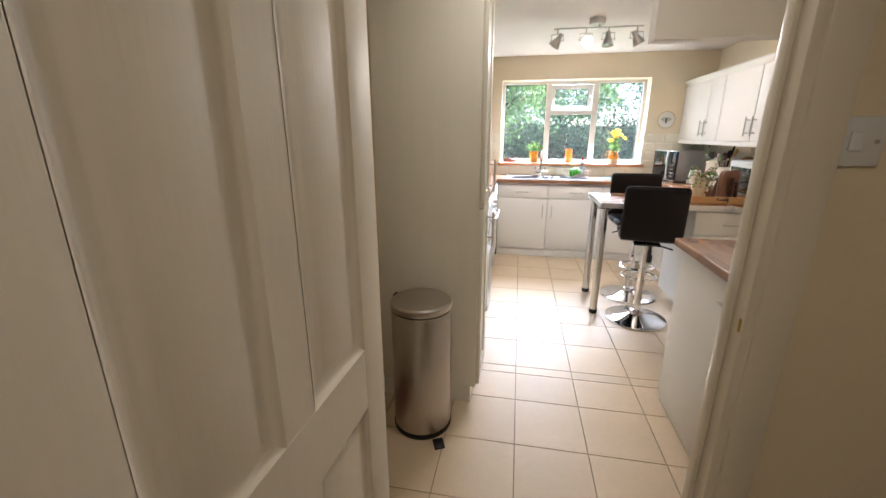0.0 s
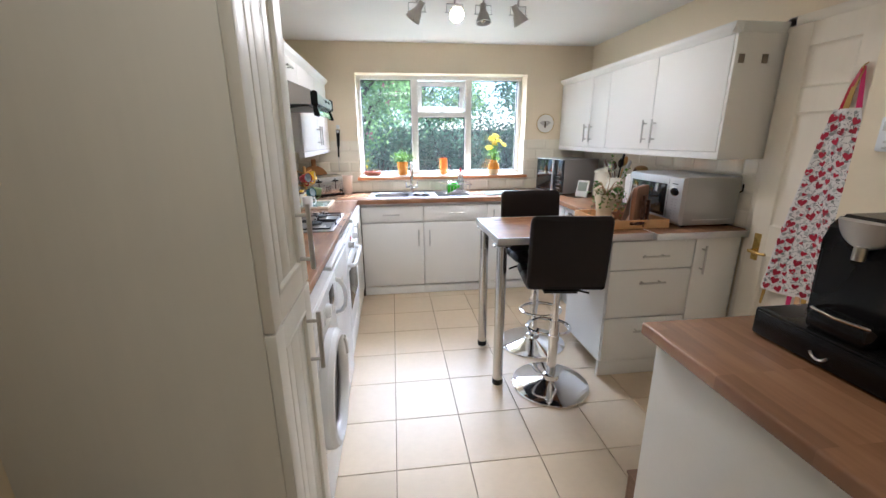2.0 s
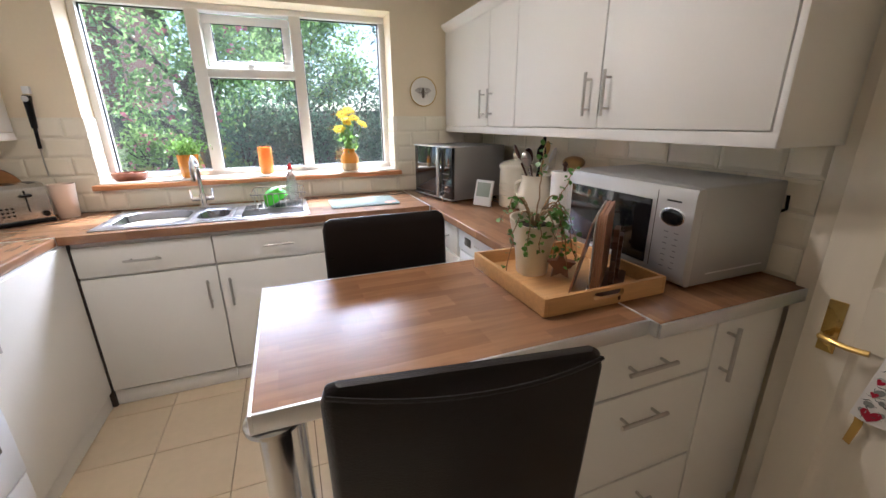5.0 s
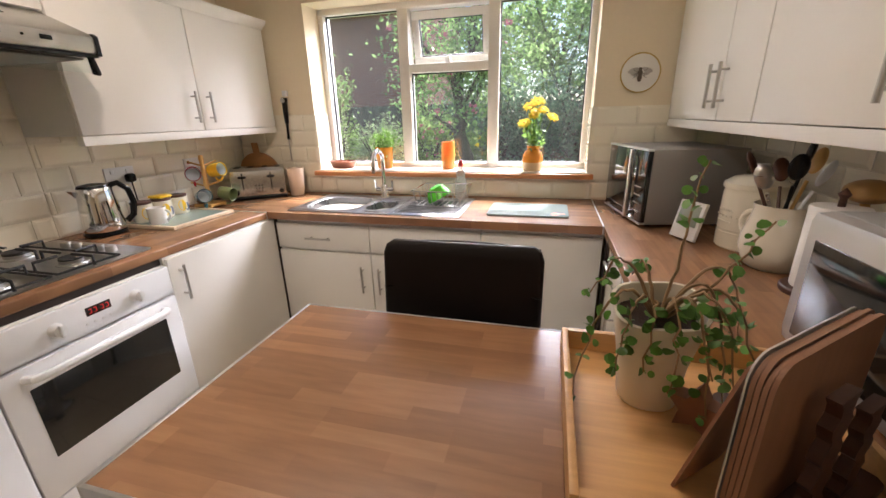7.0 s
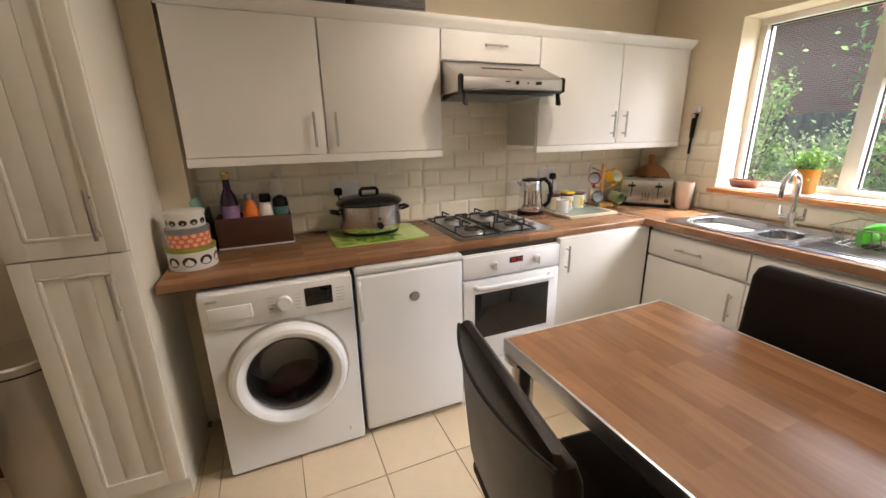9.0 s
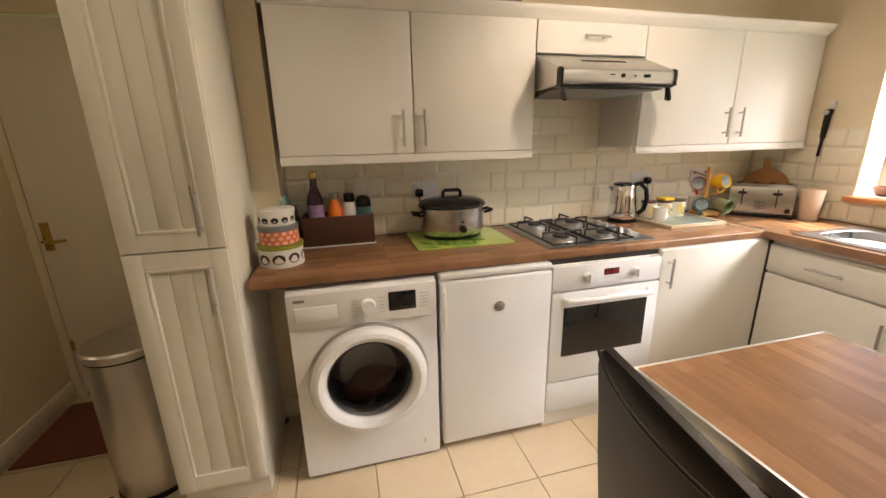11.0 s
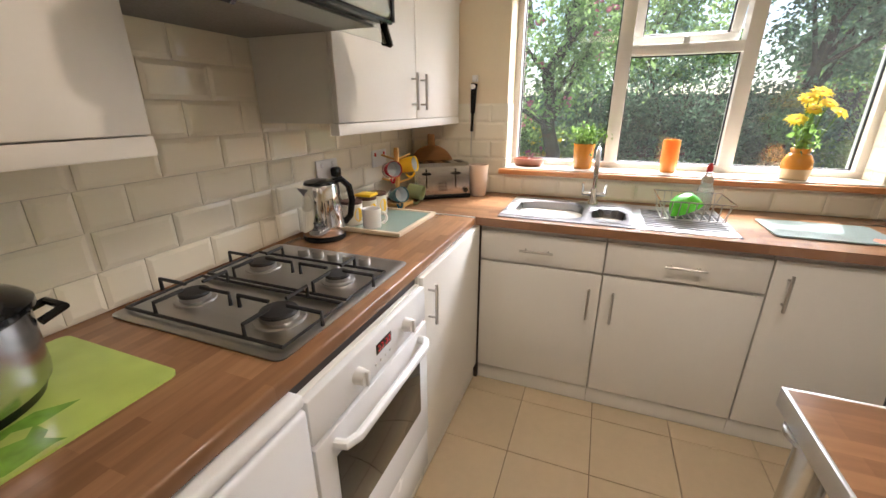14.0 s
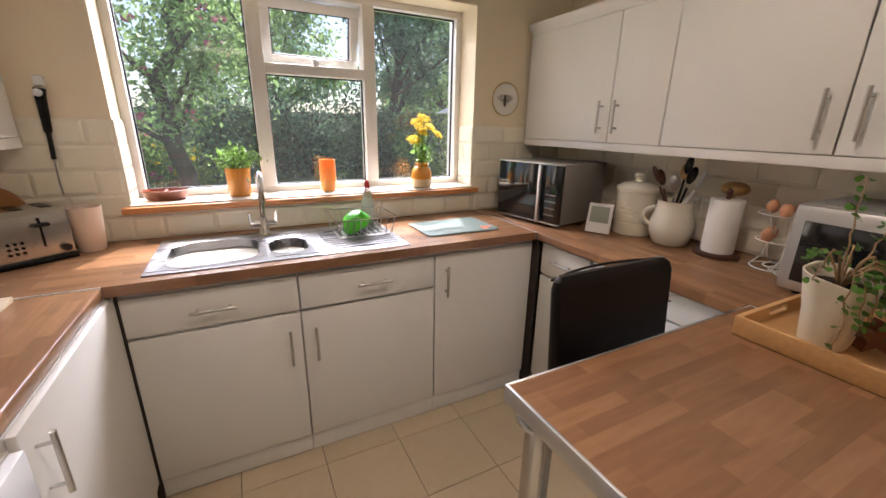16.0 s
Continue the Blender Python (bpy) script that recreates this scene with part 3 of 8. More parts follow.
def wall_unit(x0, x1, y0, y1, z0, z1, face, doors, label, flap=False):
    u = thing("wall_cabinet", ((x0 + x1) / 2, (y0 + y1) / 2, z0), label, "cabinet", "fitted wall units")
    part("body", box(B(), x0, x1, y0, y1, z0, z1), M_WHITE, u)
    th, g = 0.019, 0.002
    for a0, a1, hd in doors:
        if face == "e":
            f = part("door", box(B(), x1 + 0.001, x1 + th, a0 + g, a1 - g, z0 + g, z1 - g, 0.003), M_WHITE, u)
            p, o, al = (x1 + th, hd[1], hd[2]), (1, 0, 0), (0, 1, 0)
        else:
            f = part("door", box(B(), x0 - th, x0 - 0.001, a0 + g, a1 - g, z0 + g, z1 - g, 0.003), M_WHITE, u)
            p, o, al = (x0 - th, hd[1], hd[2]), (-1, 0, 0), (0, 1, 0)
        bar_handle(f, p, (0, 0, 1) if hd[0] == "v" else al, o, hd[3])
    return u


UX, UZ = -0.553, 1.908
wall_unit(XW, UX, 2.018, 2.584, 1.342, UZ, "e", [(2.018, 2.584, ("v", 2.535, 1.45, 0.15))], "white slab-door wall cupboard over the washing machine")
wall_unit(XW, UX, 2.586, 3.160, 1.342, UZ, "e", [(2.586, 3.160, ("v", 2.629, 1.45, 0.15))], "white slab-door wall cupboard over the slow cooker")
wall_unit(XW, UX, 3.162, 3.746, 1.768, UZ, "e", [(3.162, 3.746, ("h", 3.455, 1.842, 0.13))], "white flap cupboard above the cooker hood")
wall_unit(XW, UX, 3.748, 4.343, 1.342, UZ, "e", [(3.748, 4.343, ("v", 4.295, 1.455, 0.15))], "white slab-door wall cupboard over the kettle")
wall_unit(XW, UX, 4.345, 4.918, 1.342, UZ, "e", [(4.345, 4.918, ("v", 4.390, 1.455, 0.15))], "white slab-door wall cupboard beside the window")
RX = 1.818
for y0, y1, hy, lab in ((2.84, 3.425, 3.378, "white slab-door wall cupboard over the microwave"), (3.427, 4.005, 3.474, "white slab-door wall cupboard over the canisters"), (4.007, 4.29, 4.245, "narrow white slab-door wall cupboard"), (4.292, 4.93, 4.338, "white slab-door wall cupboard over the mini oven")):
    wall_unit(RX, XE - 0.002, y0, y1, 1.345, 1.925, "w", [(y0, y1, ("v", hy, 1.465, 0.15))], lab)


def moulding(name, pts, prof, mat, label):
    """A moulding of the given profile (out, up) along straight runs of pts with outward directions."""
    bm = B()
    for p, q, out in pts:
        p, q, o = Vector(p), Vector(q), Vector(out)
        loft(bm, [[p + o * a + Vector((0, 0, b)) for a, b in prof], [q + o * a + Vector((0, 0, b)) for a, b in prof]])
    return structure(name, bm, mat, label, "trim")


CORN = [(0.0, 0.0), (0.012, 0.0), (0.018, 0.012), (0.034, 0.024), (0.045, 0.042), (0.045, 0.05), (0.0, 0.05)]
PEL = [(-0.015, 0.0), (0.018, 0.0), (0.02, 0.004), (0.018, 0.036), (-0.015, 0.036)]
moulding("cornice_west", [((UX, 2.008, UZ + 0.001), (UX, 4.935, UZ + 0.001), (1, 0, 0))], CORN, M_WHITE, "white cornice on the wall cupboards")
moulding("cornice_east", [((RX, 2.815, 1.926), (RX, 4.935, 1.926), (-1, 0, 0)), ((RX - 0.045, 2.838, 1.926), (2.073, 2.838, 1.926), (0, -0.5, 0))], CORN, M_WHITE, "white cornice on the wall cupboards")
moulding("pelmet_west", [((UX, 2.018, 1.305), (UX, 3.160, 1.305), (1, 0, 0)), ((UX, 3.748, 1.305), (UX, 4.918, 1.305), (1, 0, 0))], PEL, M_WHITE, "white light pelmet under the wall cupboards")
moulding("pelmet_east", [((RX, 2.822, 1.308), (RX, 4.93, 1.308), (-1, 0, 0))], PEL, M_WHITE, "white light pelmet under the wall cupboards")
endp = thing("end_panel", (1.95, 2.83, 1.308), "white end panel of the wall cupboards with two grey vents", "panel")
part("board", box(B(), 1.80, XE - 0.002, 2.820, 2.838, 1.308, 1.926, 0.002), M_WHITE, endp)
M_VENT = material("grey_brown_vent_plastic", (0.20, 0.17, 0.13), 0.6, grain=0.2, grain_scale=200)
for x in (1.836, 1.968):
    part("vent", box(B(), x - 0.016, x + 0.016, 2.816, 2.8195, 1.785, 1.828, 0.001), M_VENT, endp, "small grey metal vent")

# tall cupboard with ribbed doors
tall = thing("tall_cabinet", (-0.42, 1.71, 0), "off-white tall narrow cupboard with ribbed panel doors", "cabinet")
part("body", box(B(), -0.687, -0.185, 1.555, 1.865, 0.10, 2.27, 0.001), M_SHAKER, tall)
part("plinth", box(B(), -0.687, -0.21, 1.557, 1.863, 0, 0.099), M_SHAKER, tall)
for z0, z1, hz in ((0.12, 1.066, 0.926), (1.072, 2.20, 1.20)):
    bm = B()
    y0, y1, x0, x1 = 1.557, 1.863, -0.184, -0.163
    st = 0.055
    box(bm, x0, x1, y0, y0 + st, z0, z1, 0.002)
    box(bm, x0, x1, y1 - st, y1, z0, z1, 0.002)
    box(bm, x0, x1 - 0.0005, y0 + st, y1 - st, z0, z0 + st, 0)
    box(bm, x0, x1 - 0.0005, y0 + st, y1 - st, z1 - st, z1, 0)
    dr = part("door", bm, M_SHAKER, tall)
    n = 3
    wv = (y1 - y0 - 2 * st) / n
    for i in range(n):
        a = y0 + st + i * wv
        part("panel_slat", box(B(), x0, x1 - 0.008, a + 0.0006, a + wv - 0.0006, z0 + st, z1 - st, 0.0012), M_SHAKER, dr)
    bm = B()
    for a, b, c, d in ((y0 + st, y0 + st + 0.011, z0 + st, z1 - st), (y1 - st - 0.011, y1 - st, z0 + st, z1 - st), (y0 + st, y1 - st, z0 + st, z0 + st + 0.011), (y0 + st, y1 - st, z1 - st - 0.011, z1 - st)):
        box(bm, x0 + 0.002, x1 + 0.001, a, b, c, d, 0.0035)
    part("bead", bm, M_SHAKER, dr)
    bar_handle(dr, (-0.163, 1.80, hz), (0, 0, 1), (1, 0, 0), 0.16)

# ---- white goods ----
M_DRUMGLASS = clear_glass("smoked_bowl_glass", (0.72, 0.72, 0.73), 0.02)
M_GASKET = material("grey_door_gasket", (0.09, 0.09, 0.095), 0.5, blotch=0.1)
M_DRUM = material("perforated_drum_steel", (0.62, 0.61, 0.60), 0.35, 1.0, grain=0.35, grain_scale=90)
M_WASHLOAD = material("dark_red_laundry", (0.16, 0.03, 0.03), 0.9, blotch=0.5, blotch_scale=12, bump=0.8, bump_scale=40)


def washing_machine():
    u = thing("washing_machine", (-0.52, 2.303, 0), "white front-loading washing machine with a dark round door", "washing machine")
    x = -0.222
    part("body", box(B(), -0.80, x - 0.30, 2.010, 2.590, 0.015, 0.855, 0.008), M_APPL, u)
    for a in ((2.010, 2.590, 0.835, 0.855), (2.010, 2.590, 0.015, 0.035), (2.010, 2.022, 0.035, 0.835), (2.578, 2.590, 0.035, 0.835)):
        part("casing", box(B(), x - 0.2995, x - 0.0205, *a), M_APPL, u)
    edge = [(p, q) for p, q, _ in rrect(2.300, 0.435, 0.58, 0.84, 0.010, 0, 9)]
    hole = [(2.300 + 0.19 * math.cos(math.tau * (k + 0.5) / 36 + 0.0), 0.452 + 0.19 * math.sin(math.tau * (k + 0.5) / 36)) for k in range(36)]
    bm = loft(B(), [[(x - 0.02, p, q) for p, q in edge], [(x - 0.002, p, q) for p, q in edge], [(x, 2.3 + (p - 2.3) * 0.995, 0.435 + (q - 0.435) * 0.996) for p, q in edge], [(x, p, q) for p, q in hole], [(x - 0.03, p, q) for p, q in hole]], False, False)
    part("front_panel", bm, M_APPL, u)
    part("control_panel", box(B(), x - 0.01, x + 0.012, 2.014, 2.586, 0.705, 0.852, 0.006), M_APPL2, u)
    part("detergent_drawer", box(B(), x + 0.008, x + 0.016, 2.038, 2.193, 0.742, 0.80, 0.004), M_APPL, u)
    part("display", box(B(), x + 0.010, x + 0.0145, 2.393, 2.503, 0.745, 0.825, 0.003), M_BLACKGLOSS, u, "black glass display")
    bm = cyl(B(), (x + 0.012, 2.313, 0.78), (x + 0.034, 2.313, 0.78), 0.030, 0.026, 24)
    part("dial", bm, M_APPL, u)
    bm = B()
    for i in range(5):
        box(bm, x + 0.0118, x + 0.0126, 2.250, 2.273, 0.745 + i * 0.015, 0.748 + i * 0.015)
        box(bm, x + 0.0118, x + 0.0126, 2.353, 2.376, 0.745 + i * 0.015, 0.748 + i * 0.015)
        box(bm, x + 0.0118, x + 0.0126, 2.518, 2.553, 0.750 + i * 0.014, 0.753 + i * 0.014)
    box(bm, x + 0.0118, x + 0.0126, 2.038, 2.078, 0.822, 0.832)
    tagged(part("print", bm, M_NICKEL, u), "grey printed marks", kind="stuff")
    cy, cz = 2.300, 0.452

    def ring(prof, n=48):
        b = lathe(B(), prof, (0, 0, 0), n, False, False)
        b.transform(Matrix.Translation((x, cy, cz)) @ Matrix.Rotation(radians(90), 4, "Y"))
        return b
    part("door_seat", ring([(0.248, -0.002), (0.248, 0.003), (0.235, 0.004)]), M_NICKEL, u)
    d = part("door", ring([(0.236, 0.004), (0.236, 0.03), (0.222, 0.048), (0.206, 0.052), (0.188, 0.044), (0.175, 0.026), (0.174, 0.012)]), M_APPL, u, "white round door rim")
    part("door_glass", ring([(0.177, 0.014), (0.165, 0.004), (0.150, -0.035), (0.125, -0.085), (0.085, -0.105), (0.0005, -0.108), (0.0005, -0.104), (0.083, -0.101), (0.121, -0.082), (0.146, -0.033), (0.161, 0.007), (0.174, 0.019), (0.177, 0.014)]), M_DRUMGLASS, d, "smoked glass bowl")
    part("gasket", ring([(0.189, -0.028), (0.180, -0.034), (0.174, -0.060), (0.186, -0.075), (0.215, -0.078)]), M_GASKET, u, "grey rubber door gasket")
    part("drum", ring([(0.215, -0.078), (0.225, -0.09), (0.225, -0.285), (0.16, -0.292), (0.0005, -0.288)]), M_DRUM, u, "perforated steel drum")
    for k in range(3):
        a = math.tau * k / 3 + 0.5
        part("drum_paddle", ball(B(), (x - 0.18, cy + 0.215 * math.cos(a), cz + 0.215 * math.sin(a)), 0.09, 0.03, 0.03, 8), M_NICKEL, u)
    part("wash_load", ball(ball(B(), (x - 0.20, cy + 0.03, cz - 0.14), 0.07, 0.12, 0.07, 8), (x - 0.17, cy - 0.05, cz - 0.16), 0.06, 0.08, 0.05, 8), M_WASHLOAD, u, "dark red washing in the drum")
    bm = tube(B(), arc((x + 0.05, cy, cz), 0.205, 10, 45, (0, 1, 0), (0, 0, 1), 8), 0.010, 8)
    part("door_grip", bm, M_APPL2, d)
    part("drain_flap", box(B(), x - 0.001, x + 0.002, 2.520, 2.527, 0.075, 0.095, 0.001), M_NICKEL, u)
    for yy in (2.048, 2.548):
        for xx in (-0.76, -0.26):
            part("foot", cyl(B(), (xx, yy, 0), (xx, yy, 0.02), 0.02), M_BLACK, u)


washing_machine()

fr = thing("fridge", (-0.52, 2.869, 0), "white under-counter fridge with a round badge", "fridge")
part("body", box(B(), -0.80, -0.268, 2.612, 3.120, 0.02, 0.842, 0.006), M_APPL, fr)
part("top", box(B(), -0.80, -0.225, 2.608, 3.124, 0.838, 0.868, 0.010, 3), M_APPL2, fr)
fd = part("door", box(B(), -0.262, -0.222, 2.608, 3.124, 0.035, 0.834, 0.012, 3), M_APPL, fr)
bm = tube(B(), [(-0.224, 2.622, 0.805), (-0.196, 2.616, 0.795), (-0.178, 2.612, 0.765), (-0.172, 2.611, 0.72), (-0.178, 2.612, 0.675), (-0.196, 2.616, 0.645), (-0.224, 2.622, 0.635)], 0.011, 10)
part("handle", bm, M_APPL2, fd)
bm = cyl(B(), (-0.223, 2.872, 0.70), (-0.2185, 2.872, 0.70), 0.024, n=24)
part("badge", bm, M_NICKEL, fd, "round silver badge")
part("kick_board", box(B(), -0.75, -0.30, 2.624, 3.104, 0.0, 0.034), M_APPL2, fr)

ov = thing("oven", (-0.52, 3.419, 0), "white built-under electric oven with a dark glass door", "oven")
part("body", box(B(), -0.82, -0.248, 3.124, 3.706, 0.085, 0.845), M_WHITE, ov)
# dark box put into the gap above the oven for its shade
part("shadow_gap", box(B(), -0.80, -0.262, 3.124, 3.706, 0.845, 0.871), M_DARK, ov)
op = part("control_panel", box(B(), -0.247, -0.226, 3.127, 3.703, 0.728, 0.842, 0.003), M_APPL, ov)
for y in (3.299, 3.554):
    bm = cyl(B(), (-0.226, y, 0.785), (-0.20, y, 0.785), 0.022, 0.018, 20)
    box(bm, -0.203, -0.192, y - 0.005, y + 0.005, 0.765, 0.805, 0.002)
    part("knob", bm, M_APPL2, op)
part("clock_display", box(B(), -0.2265, -0.2245, 3.389, 3.469, 0.783, 0.813, 0.001), M_BLACKGLOSS, op)
M_LED = glowing("red_led", (0.6, 0.02, 0.02), 0.3)
bm = B()
for y in (3.402, 3.418, 3.440, 3.456):
    for z in (0.791, 0.805):
        box(bm, -0.2246, -0.2238, y - 0.004, y + 0.004, z - 0.001, z + 0.001)
    box(bm, -0.2246, -0.2238, y + 0.003, y + 0.005, 0.791, 0.805)
part("digits", bm, M_LED, op, "glowing red digits")
bm = B()
for y in (3.384, 3.409, 3.434, 3.459):
    cyl(bm, (-0.226, y, 0.758), (-0.223, y, 0.758), 0.004, n=8)
part("buttons", bm, M_APPL2, op)
od = part("door", box(B(), -0.247, -0.222, 3.127, 3.703, 0.262, 0.718, 0.004), M_APPL, ov)
part("door_glass", box(B(), -0.2225, -0.2195, 3.189, 3.639, 0.395, 0.645, 0.002), M_BLACKGLOSS, od, "dark glass window")
bm = tube(B(), [(-0.222, 3.189, 0.683), (-0.195, 3.194, 0.685), (-0.182, 3.224, 0.686), (-0.182, 3.604, 0.686), (-0.195, 3.634, 0.685), (-0.222, 3.639, 0.683)], 0.013, 10)
part("handle", bm, M_APPL, od)
part("lower_panel", box(B(), -0.247, -0.226, 3.127, 3.703, 0.090, 0.254, 0.003), M_APPL, ov)
part("plinth", box(B(), -0.27, -0.25, 3.124, 3.706, 0, 0.084), M_WHITE, ov)

dw = thing("dishwasher", (1.8, 3.71, 0), "white built-under dishwasher beside the drawers", "dishwasher")
part("body", box(B(), 1.535, 2.08, 3.425, 4.010, 0.02, 0.862, 0.003), M_APPL, dw)
part("door", box(B(), 1.508, 1.533, 3.428, 4.008, 0.11, 0.745, 0.006), M_APPL, dw)
dp = part("control_panel", box(B(), 1.503, 1.533, 3.428, 4.008, 0.752, 0.860, 0.006), M_APPL, dw)
part("button", box(B(), 1.500, 1.504, 3.86, 3.93, 0.79, 0.83, 0.003), M_BLACKGLOSS, dp)
for y in (3.78, 3.80, 3.82):
    part("indicator", box(B(), 1.5015, 1.504, y - 0.005, y + 0.005, 0.805, 0.815, 0.001), M_NICKEL, dp)
part("plinth", box(B(), 1.55, 1.57, 3.43, 4.0, 0, 0.105), M_APPL2, dw)

# ---- cooker hood ----
hood = thing("cooker_hood", (-0.6, 3.455, 1.6), "brushed steel visor cooker hood with a glass flap", "cooker hood")
HY0, HY1 = 3.164, 3.744
prof = [(-0.855, 1.604), (-0.345, 1.612), (-0.328, 1.618), (-0.322, 1.632), (-0.325, 1.668), (-0.334, 1.676), (-0.53, 1.757), (-0.548, 1.766), (-0.855, 1.766)]
part("body", loft(B(), [[(x, HY0 + 0.004, z) for x, z in prof], [(x, HY1 - 0.004, z) for x, z in prof]]), M_HOODSTEEL, hood)
for y in (HY0, HY1 - 0.012):
    cap = [(-0.352, 1.606), (-0.318, 1.611), (-0.317, 1.672), (-0.332, 1.681), (-0.352, 1.673)]
    part("end_cap", loft(B(), [[(x, y, z) for x, z in cap], [(x, y + 0.012, z) for x, z in cap]]), M_BLACK, hood, "black plastic end cap")
part("front_strip", box(B(), -0.348, -0.3185, HY0 + 0.014, HY1 - 0.014, 1.603, 1.614, 0.002), M_BLACK, hood)
part("side_skirt", loft(B(), [[(-0.54, y, 1.606), (-0.345, y, 1.606), (-0.54, y, 1.578)] for y in (HY0 + 0.004, HY0 + 0.010)]), M_BLACK, hood, "black folded visor arm")
part("filter", box(B(), -0.83, -0.37, HY0 + 0.03, HY1 - 0.03, 1.598, 1.6045), M_FILTER, hood, "grey grease filter")
M_VISOR = clear_glass("visor_glass", (0.86, 0.93, 0.91))
flap = [(-0.341, 1.604), (-0.337, 1.604), (-0.322, 1.553), (-0.326, 1.553)]
part("glass_flap", loft(B(), [[(x, HY0 + 0.03, z) for x, z in flap], [(x, HY1 - 0.03, z) for x, z in flap]]), M_VISOR, hood, "clear greenish glass flap")
for y in (HY0 + 0.022, HY1 - 0.032):
    bm = loft(B(), [[(x, yy, z) for x, z in ((-0.350, 1.608), (-0.330, 1.608), (-0.314, 1.552), (-0.322, 1.546), (-0.345, 1.553))] for yy in (y, y + 0.010)])
    part("flap_bracket", bm, M_BLACK, hood)
part("badge", box(B(), -0.3235, -0.3212, 3.40, 3.425, 1.650, 1.654), M_BLACK, hood)
part("knob", cyl(B(), (-0.324, 3.463, 1.648), (-0.316, 3.463, 1.648), 0.009, n=14), M_BLACK, hood)
part("indicator", cyl(B(), (-0.324, 3.525, 1.648), (-0.319, 3.525, 1.648), 0.004, n=10), M_BLACK, hood)
part("switch", box(B(), -0.324, -0.317, 3.570, 3.602, 1.641, 1.655, 0.002), M_BLACK, hood)
part("control_inset", loft(B(), [[(x, yy, z) for yy, z, _ in rrect(3.50, 1.6475, 0.30, 0.036, 0.016, 0)] for x in (-0.3245, -0.3222)]), M_HOODSTEEL, hood)
bm = B()
for i in range(18):
    y = 3.345 + i * 0.013
    box(bm, -0.014, 0.014, y, y + 0.006, 0.0, 0.0018)
bm.transform(Matrix.Translation((-0.456, 0, 1.7262)) @ Matrix.Rotation(math.atan2(0.081, 0.196), 4, "Y"))
part("grille_slots", bm, M_DARK, hood)

# ---- hob ----
hob = thing("hob", (-0.59, 3.46, TOP), "stainless steel four-burner gas hob with black pan supports", "hob")
bm = B()
loft(bm, [rrect(-0.556, 3.428, 0.53, 0.575, 0.02, TOP), rrect(-0.556, 3.428, 0.535, 0.58, 0.022, TOP + 0.004), rrect(-0.556, 3.428, 0.515, 0.56, 0.02, TOP + 0.008), rrect(-0.556, 3.428, 0.49, 0.535, 0.02, TOP + 0.0055)])
part("plate", bm, M_HOBSTEEL, hob)
for x, y, r in ((-0.415, 3.275, 0.046), (-0.695, 3.275, 0.038), (-0.415, 3.51, 0.036), (-0.695, 3.51, 0.040)):
    b = part("burner", lathe(B(), [(r * 1.35, TOP + 0.005), (r * 1.3, TOP + 0.010), (r, TOP + 0.012), (r * 0.95, TOP + 0.022)], (x, y, 0), 28), M_HOBSTEEL, hob, "pale metal burner ring")
    part("burner_cap", lathe(B(), [(r * 0.98, TOP + 0.022), (r, TOP + 0.026), (r * 0.93, TOP + 0.031), (0.001, TOP + 0.032)], (x, y, 0), 28), M_IRON, b, "black burner cap")
for y0, y1 in ((3.17, 3.380), (3.400, 3.600)):
    bm = B()
    z = TOP + 0.045
    for cx in (-0.415, -0.695):
        cy = (y0 + y1) / 2
        for dx, dy in ((1, 0), (-1, 0), (0, 1), (0, -1)):
            far = (cx + dx * 0.125, cy + dy * (y1 - y0) / 2 * 0.98, z)
            near = (cx + dx * 0.028, cy + dy * 0.028, z)
            tube(bm, [near, far, (far[0], far[1], TOP + 0.012)], 0.0050, 6)
    zz = TOP + 0.014
    tube(bm, [(-0.80, y0, zz), (-0.31, y0, zz), (-0.31, y1, zz), (-0.80, y1, zz), (-0.80, y0, zz)], 0.0044, 6)
    part("pan_support", bm, M_IRON, hob, "black iron pan support")
for x in (-0.65, -0.59, -0.53, -0.47, -0.41):
    bm = lathe(B(), [(0.019, TOP + 0.006), (0.019, TOP + 0.020), (0.0165, TOP + 0.028), (0.001, TOP + 0.0285)], (x, 3.645, 0), 20)
    part("knob", bm, M_NICKEL, hob)

# ---- sink, tap ----
sink = thing("sink", (0.32, 4.62, TOP), "stainless steel one-and-a-half bowl inset sink with drainer", "sink")
ZS = TOP + 0.0045


def bowl(x0, x1, y0, y1, cx, cy, w, h, r, depth):
    bm = B()
    n = 6
    outer = rrect((x0 + x1) / 2, (y0 + y1) / 2, x1 - x0, y1 - y0, 0.004, ZS, n)
    rings = [rrect((x0 + x1) / 2, (y0 + y1) / 2, x1 - x0, y1 - y0, 0.004, TOP + 0.0005, n), outer, rrect(cx, cy, w + 0.012, h + 0.012, r + 0.006, ZS, n), rrect(cx, cy, w, h, r, ZS - 0.004, n), rrect(cx, cy, w - 0.012, h - 0.012, r, ZS - depth * 0.7, n), rrect(cx, cy, w - 0.05, h - 0.05, r * 0.8, ZS - depth * 0.97, n), rrect(cx, cy, 0.05, 0.05, 0.024, ZS - depth, n)]
    return loft(bm, rings, cap0=False)


